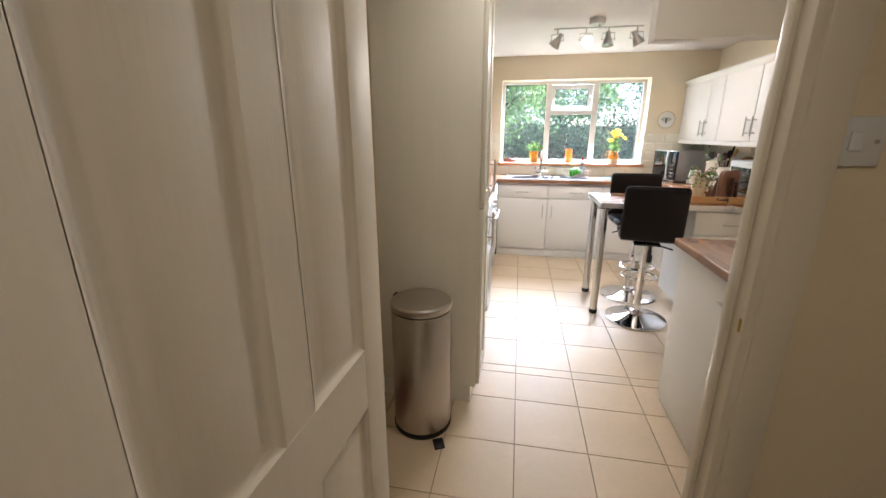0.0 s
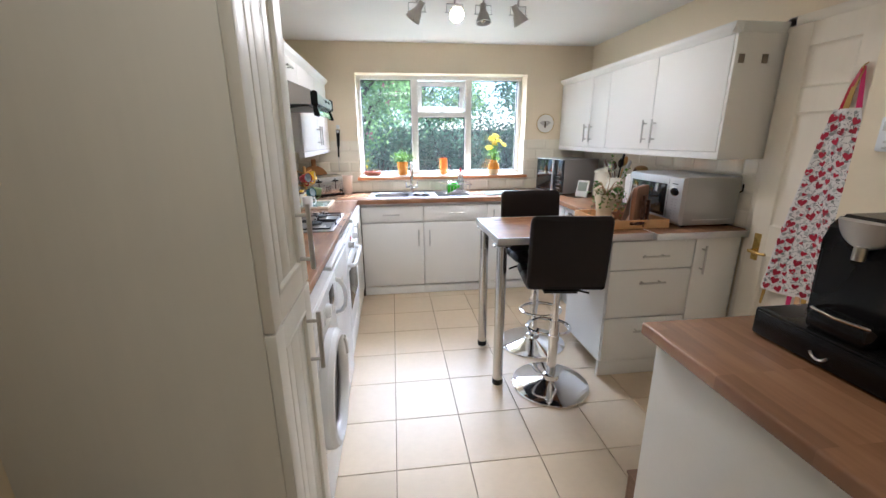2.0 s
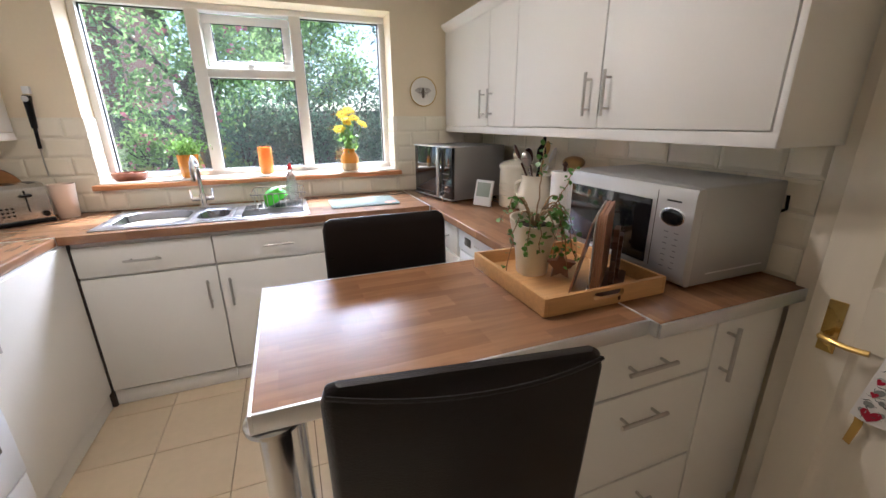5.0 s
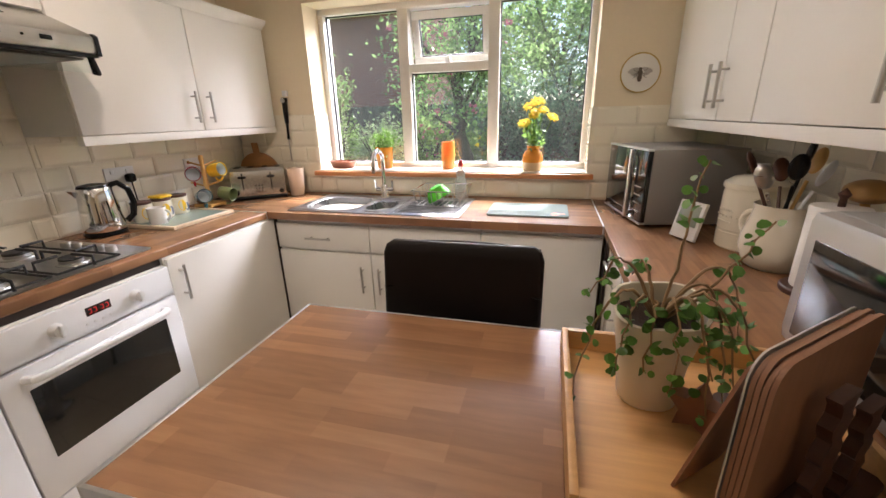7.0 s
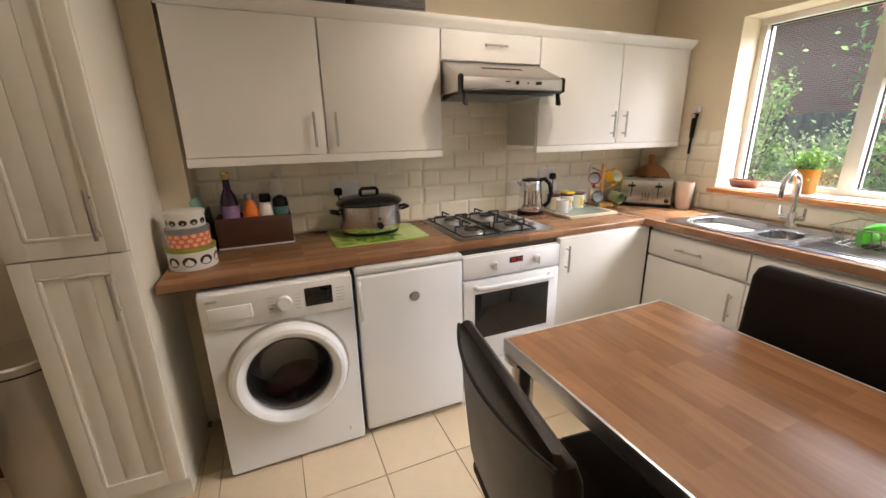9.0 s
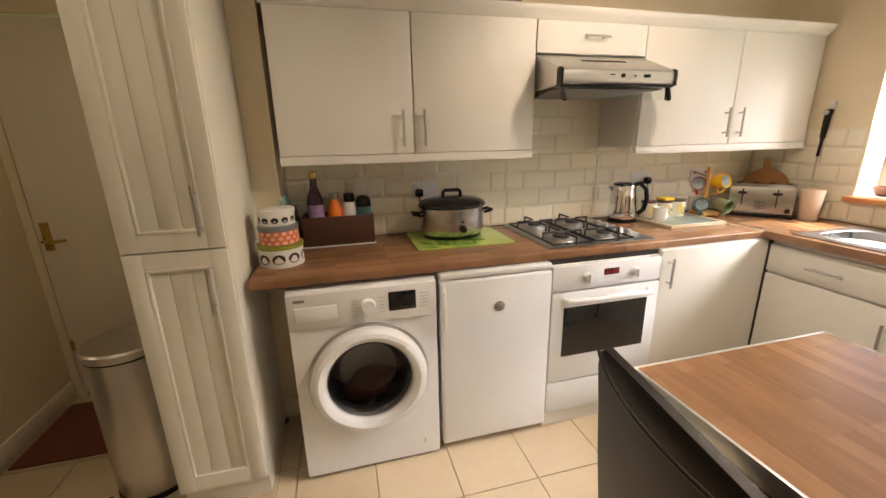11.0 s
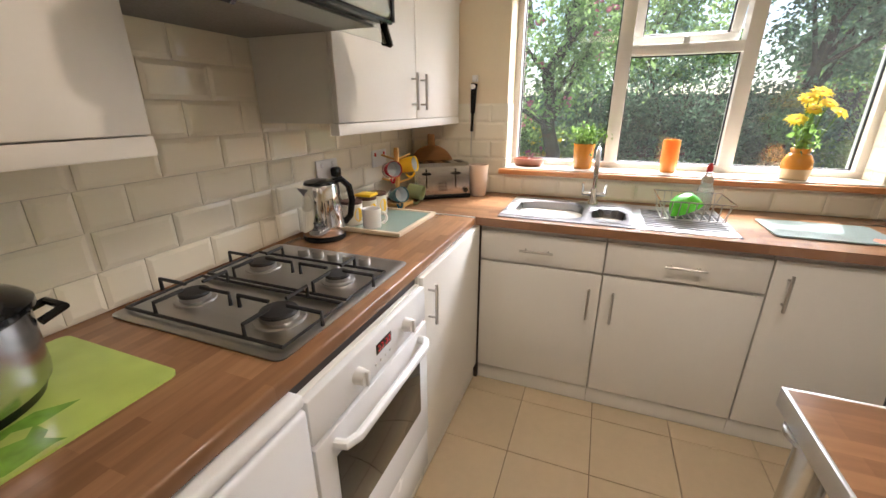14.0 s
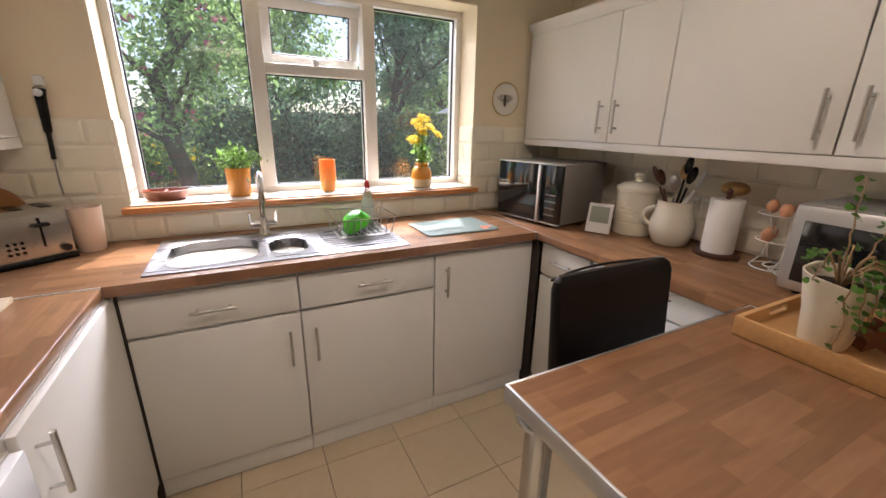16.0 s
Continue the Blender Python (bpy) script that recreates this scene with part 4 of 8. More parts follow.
part("main_bowl", bowl(-0.158, 0.232, 4.40, 4.86, 0.05, 4.625, 0.32, 0.33, 0.09, 0.15), M_SINK, sink)
part("half_bowl", bowl(0.2325, 0.43, 4.40, 4.86, 0.325, 4.60, 0.15, 0.22, 0.065, 0.09), M_SINK, sink)
bm = box(B(), 0.4305, 0.808, 4.40, 4.86, TOP + 0.0005, ZS - 0.0012, 0.0015)
part("drainer", bm, M_SINK, sink)
for i in range(10):
    y = 4.46 + i * 0.032
    part("drainer_rib", tube(B(), [(0.47, y, ZS - 0.001), (0.78, y, ZS - 0.002)], 0.005, 6), M_SINK, sink)
tap = thing("tap", (0.248, 4.82, TOP), "chrome swan-neck mixer tap with two levers", "tap")
bm = lathe(B(), [(0.028, ZS), (0.026, ZS + 0.01), (0.019, ZS + 0.02), (0.019, ZS + 0.07), (0.014, ZS + 0.08)], (0.248, 4.82, 0), 20)
part("body", bm, M_CHROME, tap)
pts = [(0.248, 4.82, ZS + 0.075), (0.248, 4.82, 1.12)] + arc((0.248, 4.75, 1.13), 0.07, 0, 180, (0, 1, 0), (0, 0, 1), 12) + [(0.248, 4.68, 1.08)]
part("spout", tube(B(), pts, 0.0125, 12), M_CHROME, tap)
for s in (-1, 1):
    bm = cyl(B(), (0.248, 4.82, ZS + 0.05), (0.248 + s * 0.055, 4.82, ZS + 0.05), 0.013, n=12)
    cyl(bm, (0.248 + s * 0.052, 4.82, ZS + 0.045), (0.248 + s * 0.056, 4.81, ZS + 0.105), 0.008, 0.006, 10)
    part("lever", bm, M_CHROME, tap)

# ---- bar stools ----
def bar_stool(base):
    bx, by, _ = base
    s = thing("bar_stool", base, "black leatherette bar stool on a chrome gas-lift pedestal", "bar stool", "bar stools")
    part("base_plate", lathe(B(), [(0.222, 0.0), (0.225, 0.006), (0.222, 0.012), (0.17, 0.024), (0.09, 0.036), (0.05, 0.05), (0.045, 0.075), (0.034, 0.08)], base, 48), M_CHROME, s, "chrome trumpet base")
    part("pole", cyl(B(), (bx, by, 0.075), (bx, by, 0.42), 0.028, n=24), M_CHROME, s)
    part("gas_lift", cyl(B(), (bx, by, 0.42), (bx, by, 0.62), 0.020, n=20), M_CHROME, s)
    bm = B()
    pts = [(bx, by + 0.03, 0.315)] + [(bx + 0.13 * math.cos(a), by + 0.13 + 0.11 * math.sin(a), 0.315 - 0.0) for a in [math.pi * 1.5 + math.tau * i / 20 for i in range(21)]] + [(bx, by + 0.03, 0.315)]
    tube(bm, pts[1:-1], 0.009, 8)
    cyl(bm, (bx, by, 0.30), (bx, by, 0.33), 0.034, n=20)
    part("footrest", bm, M_CHROME, s)
    bm = tube(B(), [(bx, by, 0.61), (bx + 0.10, by + 0.02, 0.60), (bx + 0.19, by + 0.03, 0.575)], 0.006, 8)
    part("lift_lever", bm, M_BLACK, s)
    part("mount", box(B(), bx - 0.09, bx + 0.09, by - 0.08, by + 0.08, 0.615, 0.632, 0.003), M_BLACK, s)

    def cushion(center, width, thick, n=9, bow=0.0):
        bm = B()
        rings = []
        for i, (p, nrm, k) in enumerate(center):
            p, nrm = Vector(p), Vector(nrm).normalized()
            ring = [(a, b) for a, b, _ in rrect(0, 0, width * (1 - 0.18 * (1 - k)), thick * k, min(0.022, thick * k * 0.45), 0, n)]
            rings.append([p + Vector((a, bow * (2 * a / width) ** 2, 0)) + nrm * b for a, b in ring])
        return loft(bm, rings)
    seat = [(0.205, 0.676, 0.5, 0.35), (0.20, 0.681, 0.3, 0.75), (0.17, 0.686, 0.1, 1.0), (0.06, 0.682, 0, 1.0), (0.055, 0.682, 0, 0.94), (0.05, 0.682, 0, 1.0), (-0.06, 0.680, 0, 1.0), (-0.13, 0.684, 0.2, 1.0), (-0.165, 0.695, 0.5, 0.9)]
    part("seat", cushion([((bx, by + y, z), (0, k, 1), f) for y, z, k, f in seat], 0.40, 0.048), M_LEATHER, s)
    back = [(-0.176, 0.676, 0.9, 0.5), (-0.181, 0.683, 0.6, 0.85), (-0.188, 0.70, 0.35, 1.0), (-0.196, 0.74, 0.15, 1.0), (-0.206, 0.84, 0.1, 1.0), (-0.214, 0.94, 0.08, 1.0), (-0.222, 1.03, 0.05, 1.0), (-0.2235, 1.052, 0.05, 0.8), (-0.224, 1.062, 0.05, 0.4)]
    part("backrest", cushion([((bx, by + y, z), (0, 1, k), f) for y, z, k, f in back], 0.405, 0.036, bow=0.04), M_LEATHER, s)
    us = [-1 + i / 6 for i in range(13)]
    for k, dy in ((0.84, -0.1865), (0.94, -0.1945)):
        part("seam", tube(B(), [(bx + u * 0.198, by + dy + 0.0385 * u * u, k) for u in us], 0.002, 6), M_BLACK, s)
    part("piping", tube(B(), [(bx + u * 0.192, by - 0.240 + 0.036 * u * u, 1.050) for u in us], 0.0035, 6), M_LEATHER, s)
    return s


stool = bar_stool((0.955, 2.82, 0.0))
stool.rotation_euler = (0, 0, radians(-8.5))
copy_thing(stool, pose(1.015, 3.32, 0, 0, 0, 180) @ Matrix.Diagonal((1.04, 1.0, 1.012, 1.0)))

# ---- bin, mat, crate, radiator, wall fittings ----
M_BINSTEEL = material("smudged_bin_steel", (0.52, 0.49, 0.46), 0.33, 1.0, blotch=0.06, blotch_scale=6, rough_var=0.08)
bin_ = thing("pedal_bin", (-0.428, 1.375, 0), "tall brushed steel pedal bin with a domed lid", "bin")
c = (-0.428, 1.375, 0)


def binsize(profile):
    return [(r * 1.17, z * 1.035) for r, z in profile]


part("body", lathe(B(), binsize([(0.118, 0.022), (0.119, 0.03), (0.119, 0.60), (0.117, 0.605)]), c, 40), M_BINSTEEL, bin_)
part("base_ring", lathe(B(), binsize([(0.120, 0.0), (0.122, 0.004), (0.122, 0.022), (0.119, 0.025)]), c, 40), M_BLACK, bin_, "black plastic base ring")
part("seal_ring", lathe(B(), binsize([(0.117, 0.604), (0.119, 0.606), (0.119, 0.612), (0.117, 0.614)]), c, 40), M_BLACK, bin_)
part("lid", lathe(B(), binsize([(0.121, 0.613), (0.123, 0.618), (0.122, 0.640), (0.116, 0.647), (0.06, 0.651), (0.001, 0.652)]), c, 40), M_BINSTEEL, bin_)
bm = box(B(), -0.025, 0.025, 0.0, 0.055, 0.008, 0.020, 0.004)
bm.transform(Matrix.Translation((-0.328, 1.248, 0)) @ Matrix.Rotation(radians(-155), 4, "Z") @ Matrix.Rotation(radians(-12), 4, "X"))
part("pedal", bm, M_BLACK, bin_)
part("hinge", box(B(), -0.578, -0.563, 1.41, 1.46, 0.63, 0.66, 0.003), M_BLACK, bin_)

M_MAT = material("brown_coir", (0.17, 0.05, 0.025), 0.95, grain=0.4, grain_scale=180, blotch=0.2, bump=0.8, bump_scale=300)
solo("door_mat", box(B(), -1.12, -0.65, 0.69, 1.38, 0.0, 0.012, 0.004), M_MAT, "dark brown doormat by the side door", "doormat", base=(-0.9, 1.0, 0))

M_CRATE = material("rough_grey_brown_wood", (0.22, 0.13, 0.075), 0.75, grain=0.3, grain_scale=10, stretch=(1, 10, 10), bump=0.4, bump_scale=50)
cr = thing("wooden_crate", (1.0, 1.9, 0), "low rough wooden crate standing by the cupboard end", "crate")
for nm, a in (("side", (0.93, 1.10, 1.788, 1.80, 0.0, 0.17)), ("side", (0.93, 1.10, 1.978, 1.99, 0.0, 0.17)), ("end", (0.93, 0.942, 1.80, 1.978, 0.0, 0.17)), ("end", (1.088, 1.10, 1.80, 1.978, 0.0, 0.17)), ("bottom", (0.942, 1.088, 1.80, 1.978, 0.004, 0.014)), ("lid", (0.925, 1.105, 1.79, 1.995, 0.17, 0.182))):
    part(nm, box(B(), *a, 0.002), M_CRATE, cr)
part("ring_handle", tube(B(), arc((0.99, 1.89, 0.19), 0.03, 0, 360, (1, 0, 0), (0, 0.7, 0.7), 16), 0.004, 6), M_NICKEL, cr)

M_RAD = material("radiator_enamel", (0.80, 0.77, 0.70), 0.35, blotch=0.03)
rad = thing("radiator", (1.92, 1.95, 0), "white double-panel radiator under the stairs wall", "radiator")
for y in (2.03, 1.937):
    part("panel", box(B(), 1.74, 2.08, y - 0.007, y + 0.007, 0.15, 0.655, 0.005), M_RAD, rad)
    part("top_rail", cyl(B(), (1.735, y, 0.667), (2.085, y, 0.667), 0.017, n=16), M_RAD, rad)
    part("rail_cap", cyl(B(), (1.7335, y, 0.667), (1.7352, y, 0.667), 0.010, n=12), M_NICKEL, rad)
bm = B()
for i in range(16):
    box(bm, 1.755 + i * 0.02, 1.757 + i * 0.02, 1.947, 2.019, 0.17, 0.635)
tagged(part("convector", bm, M_NICKEL, rad), "grey convector fins", kind="stuff")
part("end_strip", box(B(), 1.737, 1.741, 1.945, 2.022, 0.595, 0.62, 0.001), M_RAD, rad)
for x in (1.80, 2.03):
    part("bracket", box(B(), x - 0.01, x + 0.01, 1.87, 1.93, 0.2, 0.5), M_RAD, rad)
    part("pipe", cyl(B(), (x, 1.93, 0.0), (x, 1.93, 0.155), 0.008, n=8), M_RAD, rad)

ctl = thing("heating_control", (1.4, 1.72, 1.43), "white heating programmer with a small grey display", "programmer")
part("case", box(B(), 1.355, 1.3995, 1.655, 1.790, 1.385, 1.475, 0.006), M_APPL2, ctl)
part("display", box(B(), 1.3535, 1.356, 1.735, 1.780, 1.438, 1.462, 0.001), M_NICKEL, ctl, "grey liquid-crystal display")
for y, z in ((1.745, 1.41), (1.765, 1.41), (1.745, 1.40), (1.765, 1.395)):
    part("button", box(B(), 1.3525, 1.356, y - 0.006, y + 0.006, z - 0.003, z + 0.003, 0.001), M_NICKEL, ctl)

sw = thing("light_switch", (0.585, 0.60, 1.39), "white plastic single light switch", "light switch")
part("plate", box(B(), 0.540, 0.630, 0.592, 0.5995, 1.345, 1.433, 0.003), M_APPL2, sw)
part("rocker", box(B(), 0.573, 0.594, 0.587, 0.593, 1.373, 1.406, 0.002), M_APPL, sw)
for x in (0.553, 0.617):
    part("screw", cyl(B(), (x, 0.592, 1.389), (x, 0.5905, 1.389), 0.004, n=10), M_NICKEL, sw)


def socket(y0, y1, z0, z1, plug_y):
    s = thing("wall_socket", (XW, (y0 + y1) / 2, z0), "white double wall socket with red switch marks and a plug", "socket", "wall sockets")
    x = XW + 0.008
    part("plate", box(B(), x, x + 0.010, y0, y1, z0, z1, 0.003), M_APPL2, s)
    for y in (y0 + 0.035, y1 - 0.035):
        part("rocker", box(B(), x + 0.009, x + 0.014, y - 0.008, y + 0.008, z1 - 0.03, z1 - 0.012, 0.001), M_APPL, s)
    bm = box(B(), x + 0.010, x + 0.045, plug_y - 0.022, plug_y + 0.022, z0 + 0.008, z0 + 0.052, 0.012)
    pg = part("plug", bm, M_BLACK, s, "black plug with its lead")
    part("lead", tube(B(), [(x + 0.03, plug_y, z0 + 0.01), (x + 0.035, plug_y, z0 - 0.08), (x + 0.05, plug_y + 0.02, TOP + 0.02), (x + 0.09, plug_y + 0.04, TOP + 0.006)], 0.0035, 6), M_BLACK, pg)


socket(2.62, 2.766, 1.095, 1.181, 2.655)
socket(4.0, 4.146, 1.095, 1.181, 4.105)
s3 = thing("wall_socket", (XW, 4.62, 1.1), "white double wall socket with red switch marks", "socket", "wall sockets")
part("plate", box(B(), XW + 0.008, XW + 0.018, 4.45, 4.596, 1.095, 1.181, 0.003), M_APPL2, s3)
M_RED = material("red_plastic", (0.55, 0.02, 0.02), 0.4)
for y in (4.47, 4.56):
    part("rocker", box(B(), XW + 0.017, XW + 0.022, y, y + 0.014, 1.15, 1.168, 0.001), M_RED, s3)

# spot rail on the ceiling
rail = thing("spot_light_rail", (0.55, 3.45, ZC), "satin nickel ceiling rail with four hinged spotlights", "ceiling light")
part("ceiling_rose", lathe(B(), [(0.058, ZC - 0.045), (0.062, ZC - 0.04), (0.062, ZC - 0.001)], (0.55, 3.455, 0), 28), M_NICKEL, rail)
for x0, x1, y in ((0.215, 0.60, 3.45), (0.56, 0.905, 3.46)):
    part("rail_bar", box(B(), x0, x1, y - 0.008, y + 0.008, 2.228, 2.238, 0.002), M_NICKEL, rail)
part("stem", cyl(B(), (0.57, 3.455, 2.235), (0.57, 3.455, 2.26), 0.01), M_NICKEL, rail)
M_BULB = glowing("warm_bulb", (1.0, 0.80, 0.50), 18.0)
M_LENS = material("spot_reflector", (0.75, 0.74, 0.72), 0.18, 1.0)
for i, (x, aim, lit) in enumerate(((0.245, (-0.55, 0.1, -0.83), 0), (0.47, (0.1, -0.9, -0.42), 1), (0.645, (0.02, -0.15, -1), 0), (0.86, (0.5, 0.1, -0.85), 0))):
    y = 3.45 if i < 2 else 3.46
    piv = Vector((x, y, 2.145))
    sp = part("spot", cyl(B(), (x, y, 2.228), (x, y, 2.19), 0.006, n=8), M_NICKEL, rail)
    d = Vector(aim).normalized()
    m = Matrix.Translation(piv) @ d.to_track_quat("Z", "Y").to_matrix().to_4x4()
    bm = lathe(B(), [(0.014, -0.06), (0.018, -0.055), (0.020, -0.02), (0.030, 0.0), (0.046, 0.045), (0.047, 0.05), (0.043, 0.05), (0.028, 0.0)], (0, 0, 0), 24, cap1=False)
    bm.transform(m)
    part("shade", bm, M_NICKEL, sp)
    bm = B()
    tube(bm, [(x - 0.048, y, 2.145), (x - 0.048, y, 2.192), (x + 0.048, y, 2.192), (x + 0.048, y, 2.145)], 0.003, 6)
    cyl(bm, (x - 0.056, y, 2.145), (x + 0.056, y, 2.145), 0.003, n=6)
    part("yoke", bm, M_NICKEL, sp)
    bm = ball(B(), (0, 0, 0.022), 0.026, n=10)
    bm.transform(m)
    part("bulb", bm, M_BULB if lit else M_LENS, sp, "lit warm bulb" if lit else "unlit bulb")

# ---- small things, cooker wall ----
M_GREENGLASS = material("green_printed_glass", (0.46, 0.58, 0.13), 0.08, blotch=0.3, blotch_scale=9, coat=0.5)
M_LEAFPRINT = material("dark_green_print", (0.20, 0.40, 0.05), 0.12, blotch=0.6, blotch_scale=30, coat=0.5)
gb = thing("glass_board", (-0.68, 2.83, TOP), "lime green printed glass worktop saver under the slow cooker", "worktop saver")
bm = B()
loft(bm, [rrect(-0.628, 2.808, 0.36, 0.478, 0.02, TOP + 0.001), rrect(-0.628, 2.808, 0.36, 0.478, 0.02, TOP + 0.006)])
part("glass", bm, M_GREENGLASS, gb)
bm = B()
rnd = random.Random(5)
for i in range(14):
    a = rnd.uniform(0, math.tau)
    x, y = -0.52 + rnd.uniform(-0.05, 0.05), 2.76 + rnd.uniform(-0.13, 0.12)
    l = rnd.uniform(0.03, 0.06)
    p, q = Vector((math.cos(a), math.sin(a), 0)), Vector((-math.sin(a), math.cos(a), 0))
    o = Vector((x, y, TOP + 0.0064 + i * 0.00003))
    loft(bm, [[o - p * l, o + q * l * 0.4, o + p * l, o - q * l * 0.4]], cap0=False)
part("leaf_print", bm, M_LEAFPRINT, gb, "dark green leaf print")

sc = thing("slow_cooker", (-0.685, 2.80, TOP + 0.006), "oval stainless steel slow cooker with a black glass lid", "slow cooker")
SC = (-0.668, 2.79)


def oval(bm, prof, c, sx, sy, n=40):
    return loft(bm, [[(c[0] + sx * r * math.cos(math.tau * i / n), c[1] + sy * r * math.sin(math.tau * i / n), z) for i in range(n)] for r, z in prof])


Z0 = TOP + 0.006
part("foot_ring", oval(B(), [(0.80, Z0), (0.90, Z0 + 0.004), (0.95, Z0 + 0.025)], SC, 0.125, 0.165), M_BLACK, sc)
part("body", oval(B(), [(0.94, Z0 + 0.022), (0.985, Z0 + 0.03), (1.0, Z0 + 0.05), (1.0, Z0 + 0.155), (0.98, Z0 + 0.158)], SC, 0.125, 0.165), M_STEELDARK, sc)
part("crock_rim", oval(B(), [(0.97, Z0 + 0.156), (1.06, Z0 + 0.162), (1.06, Z0 + 0.172), (1.02, Z0 + 0.178)], SC, 0.125, 0.165), M_BLACKGLOSS, sc)
lid = part("lid", oval(B(), [(1.03, Z0 + 0.177), (0.95, Z0 + 0.188), (0.7, Z0 + 0.202), (0.35, Z0 + 0.21), (0.01, Z0 + 0.212)], SC, 0.125, 0.165), M_BLACKGLOSS, sc, "black glass lid")
part("lid_handle", tube(B(), [(SC[0], SC[1] - 0.046, Z0 + 0.203), (SC[0], SC[1] - 0.045, Z0 + 0.228), (SC[0], SC[1] - 0.036, Z0 + 0.237), (SC[0], SC[1] + 0.036, Z0 + 0.237), (SC[0], SC[1] + 0.045, Z0 + 0.228), (SC[0], SC[1] + 0.046, Z0 + 0.203)], 0.009, 10), M_BLACK, lid)
for s in (-1, 1):
    yb = SC[1] + s * 0.163
    part("side_handle", tube(B(), [(SC[0] - 0.035, yb, Z0 + 0.12), (SC[0] - 0.03, yb + s * 0.04, Z0 + 0.13), (SC[0] + 0.03, yb + s * 0.04, Z0 + 0.13), (SC[0] + 0.035, yb, Z0 + 0.12)], 0.008, 8), M_BLACK, sc)
part("dial", cyl(B(), (SC[0] + 0.122, SC[1] + 0.02, Z0 + 0.06), (SC[0] + 0.145, SC[1] + 0.02, Z0 + 0.06), 0.018, 0.015, 20), M_BLACK, sc)
part("badge", box(B(), SC[0] + 0.122, SC[0] + 0.1265, SC[1] + 0.012, SC[1] + 0.028, Z0 + 0.09, Z0 + 0.10, 0.001), M_BLACK, sc)

M_DARKWOOD = material("dark_stained_wood", (0.075, 0.028, 0.014), 0.5, grain=0.3, grain_scale=10, stretch=(1, 1, 9), blotch=0.15)
bx = thing("bottle_box", (-0.76, 2.23, TOP), "dark stained wooden box holding drinks bottles", "box")
x0, x1, y0, y1 = -0.835, -0.672, 2.06, 2.395
for nm, a in (("front", (x1 - 0.012, x1, y0, y1, TOP + 0.006, TOP + 0.145)), ("back", (x0, x0 + 0.012, y0, y1, TOP + 0.006, TOP + 0.145)), ("end", (x0 + 0.012, x1 - 0.012, y0, y0 + 0.012, TOP + 0.006, TOP + 0.145)), ("end", (x0 + 0.012, x1 - 0.012, y1 - 0.012, y1, TOP + 0.006, TOP + 0.145)), ("bottom", (x0 + 0.012, x1 - 0.012, y0 + 0.012, y1 - 0.012, TOP + 0.006, TOP + 0.016))):
    part(nm, box(B(), *a, 0.002), M_DARKWOOD, bx)
part("tray_rim", box(B(), x0 - 0.002, x1 + 0.006, y0 - 0.002, y1 + 0.004, TOP, TOP + 0.006, 0.002), M_APPL2, bx, "white base rim")


def bottle(name, label, c, prof, mat, cap=None, cap_mat=None, cap_label="", extra=None):
    z = TOP + 0.016 if c[2] is None else c[2]
    if c[2] is None:
        prof, cap = [(q * 1.12, w * 1.17) for q, w in prof], [(q * 1.12, w * 1.17) for q, w in cap]
        extra = extra and ([(q * 1.12, w * 1.17) for q, w in extra[0]], *extra[1:])
    t = thing(name, (c[0], c[1], z), label, "bottle")
    part("body", lathe(B(), prof, (c[0], c[1], z), 24), mat, t)
    if cap:
        part("cap", lathe(B(), cap, (c[0], c[1], z), 20), cap_mat, t, cap_label)
    if extra:
        part("label", lathe(B(), extra[0], (c[0], c[1], z), 24, False, False), extra[1], t, extra[2])
    return t


M_PURPLE = material("dark_purple_cordial", (0.035, 0.006, 0.03), 0.12, coat=0.4)
M_PURPLELAB = material("purple_white_label", (0.32, 0.20, 0.36), 0.5, blotch=0.6, blotch_scale=40)
M_ORANGE = material("orange_enamel", (0.85, 0.20, 0.015), 0.3, blotch=0.05)
M_WHITEB = material("white_enamel_bottle", (0.80, 0.78, 0.75), 0.35)
M_TEAL = material("teal_plastic", (0.07, 0.17, 0.17), 0.35)
M_PET = material("clear_bottle", (0.86, 0.88, 0.88), 0.10, Alpha=0.22)
bottle("cordial_bottle", "dark purple cordial bottle with a gold cap", (-0.755, 2.125, None), [(0.034, 0), (0.036, 0.006), (0.036, 0.16), (0.030, 0.19), (0.015, 0.225), (0.014, 0.27)], M_PURPLE, [(0.016, 0.262), (0.016, 0.29), (0.001, 0.291)], M_BRASS, "gold screw cap", ([(0.0365, 0.05), (0.0368, 0.06), (0.0368, 0.15), (0.0365, 0.155)], M_PURPLELAB, "printed label"))
bottle("drinks_flask", "orange enamelled steel drinks flask", (-0.745, 2.215, None), [(0.034, 0), (0.036, 0.005), (0.036, 0.10), (0.032, 0.135), (0.018, 0.17), (0.017, 0.175)], M_ORANGE, [(0.019, 0.174), (0.020, 0.18), (0.020, 0.20), (0.001, 0.202)], M_STEEL, "steel cap")
bottle("drinks_flask", "white enamelled drinks flask with a black cap", (-0.745, 2.285, None), [(0.031, 0), (0.033, 0.005), (0.033, 0.12), (0.028, 0.15), (0.022, 0.16)], M_WHITEB, [(0.022, 0.16), (0.024, 0.165), (0.022, 0.195), (0.001, 0.197)], M_BLACK, "black cap")
bottle("drinks_flask", "teal travel flask with a dark lid", (-0.735, 2.353, None), [(0.031, 0), (0.033, 0.005), (0.033, 0.135), (0.032, 0.14)], M_TEAL, [(0.034, 0.14), (0.034, 0.155), (0.028, 0.175), (0.012, 0.185), (0.001, 0.186)], M_BLACK, "dark lid")
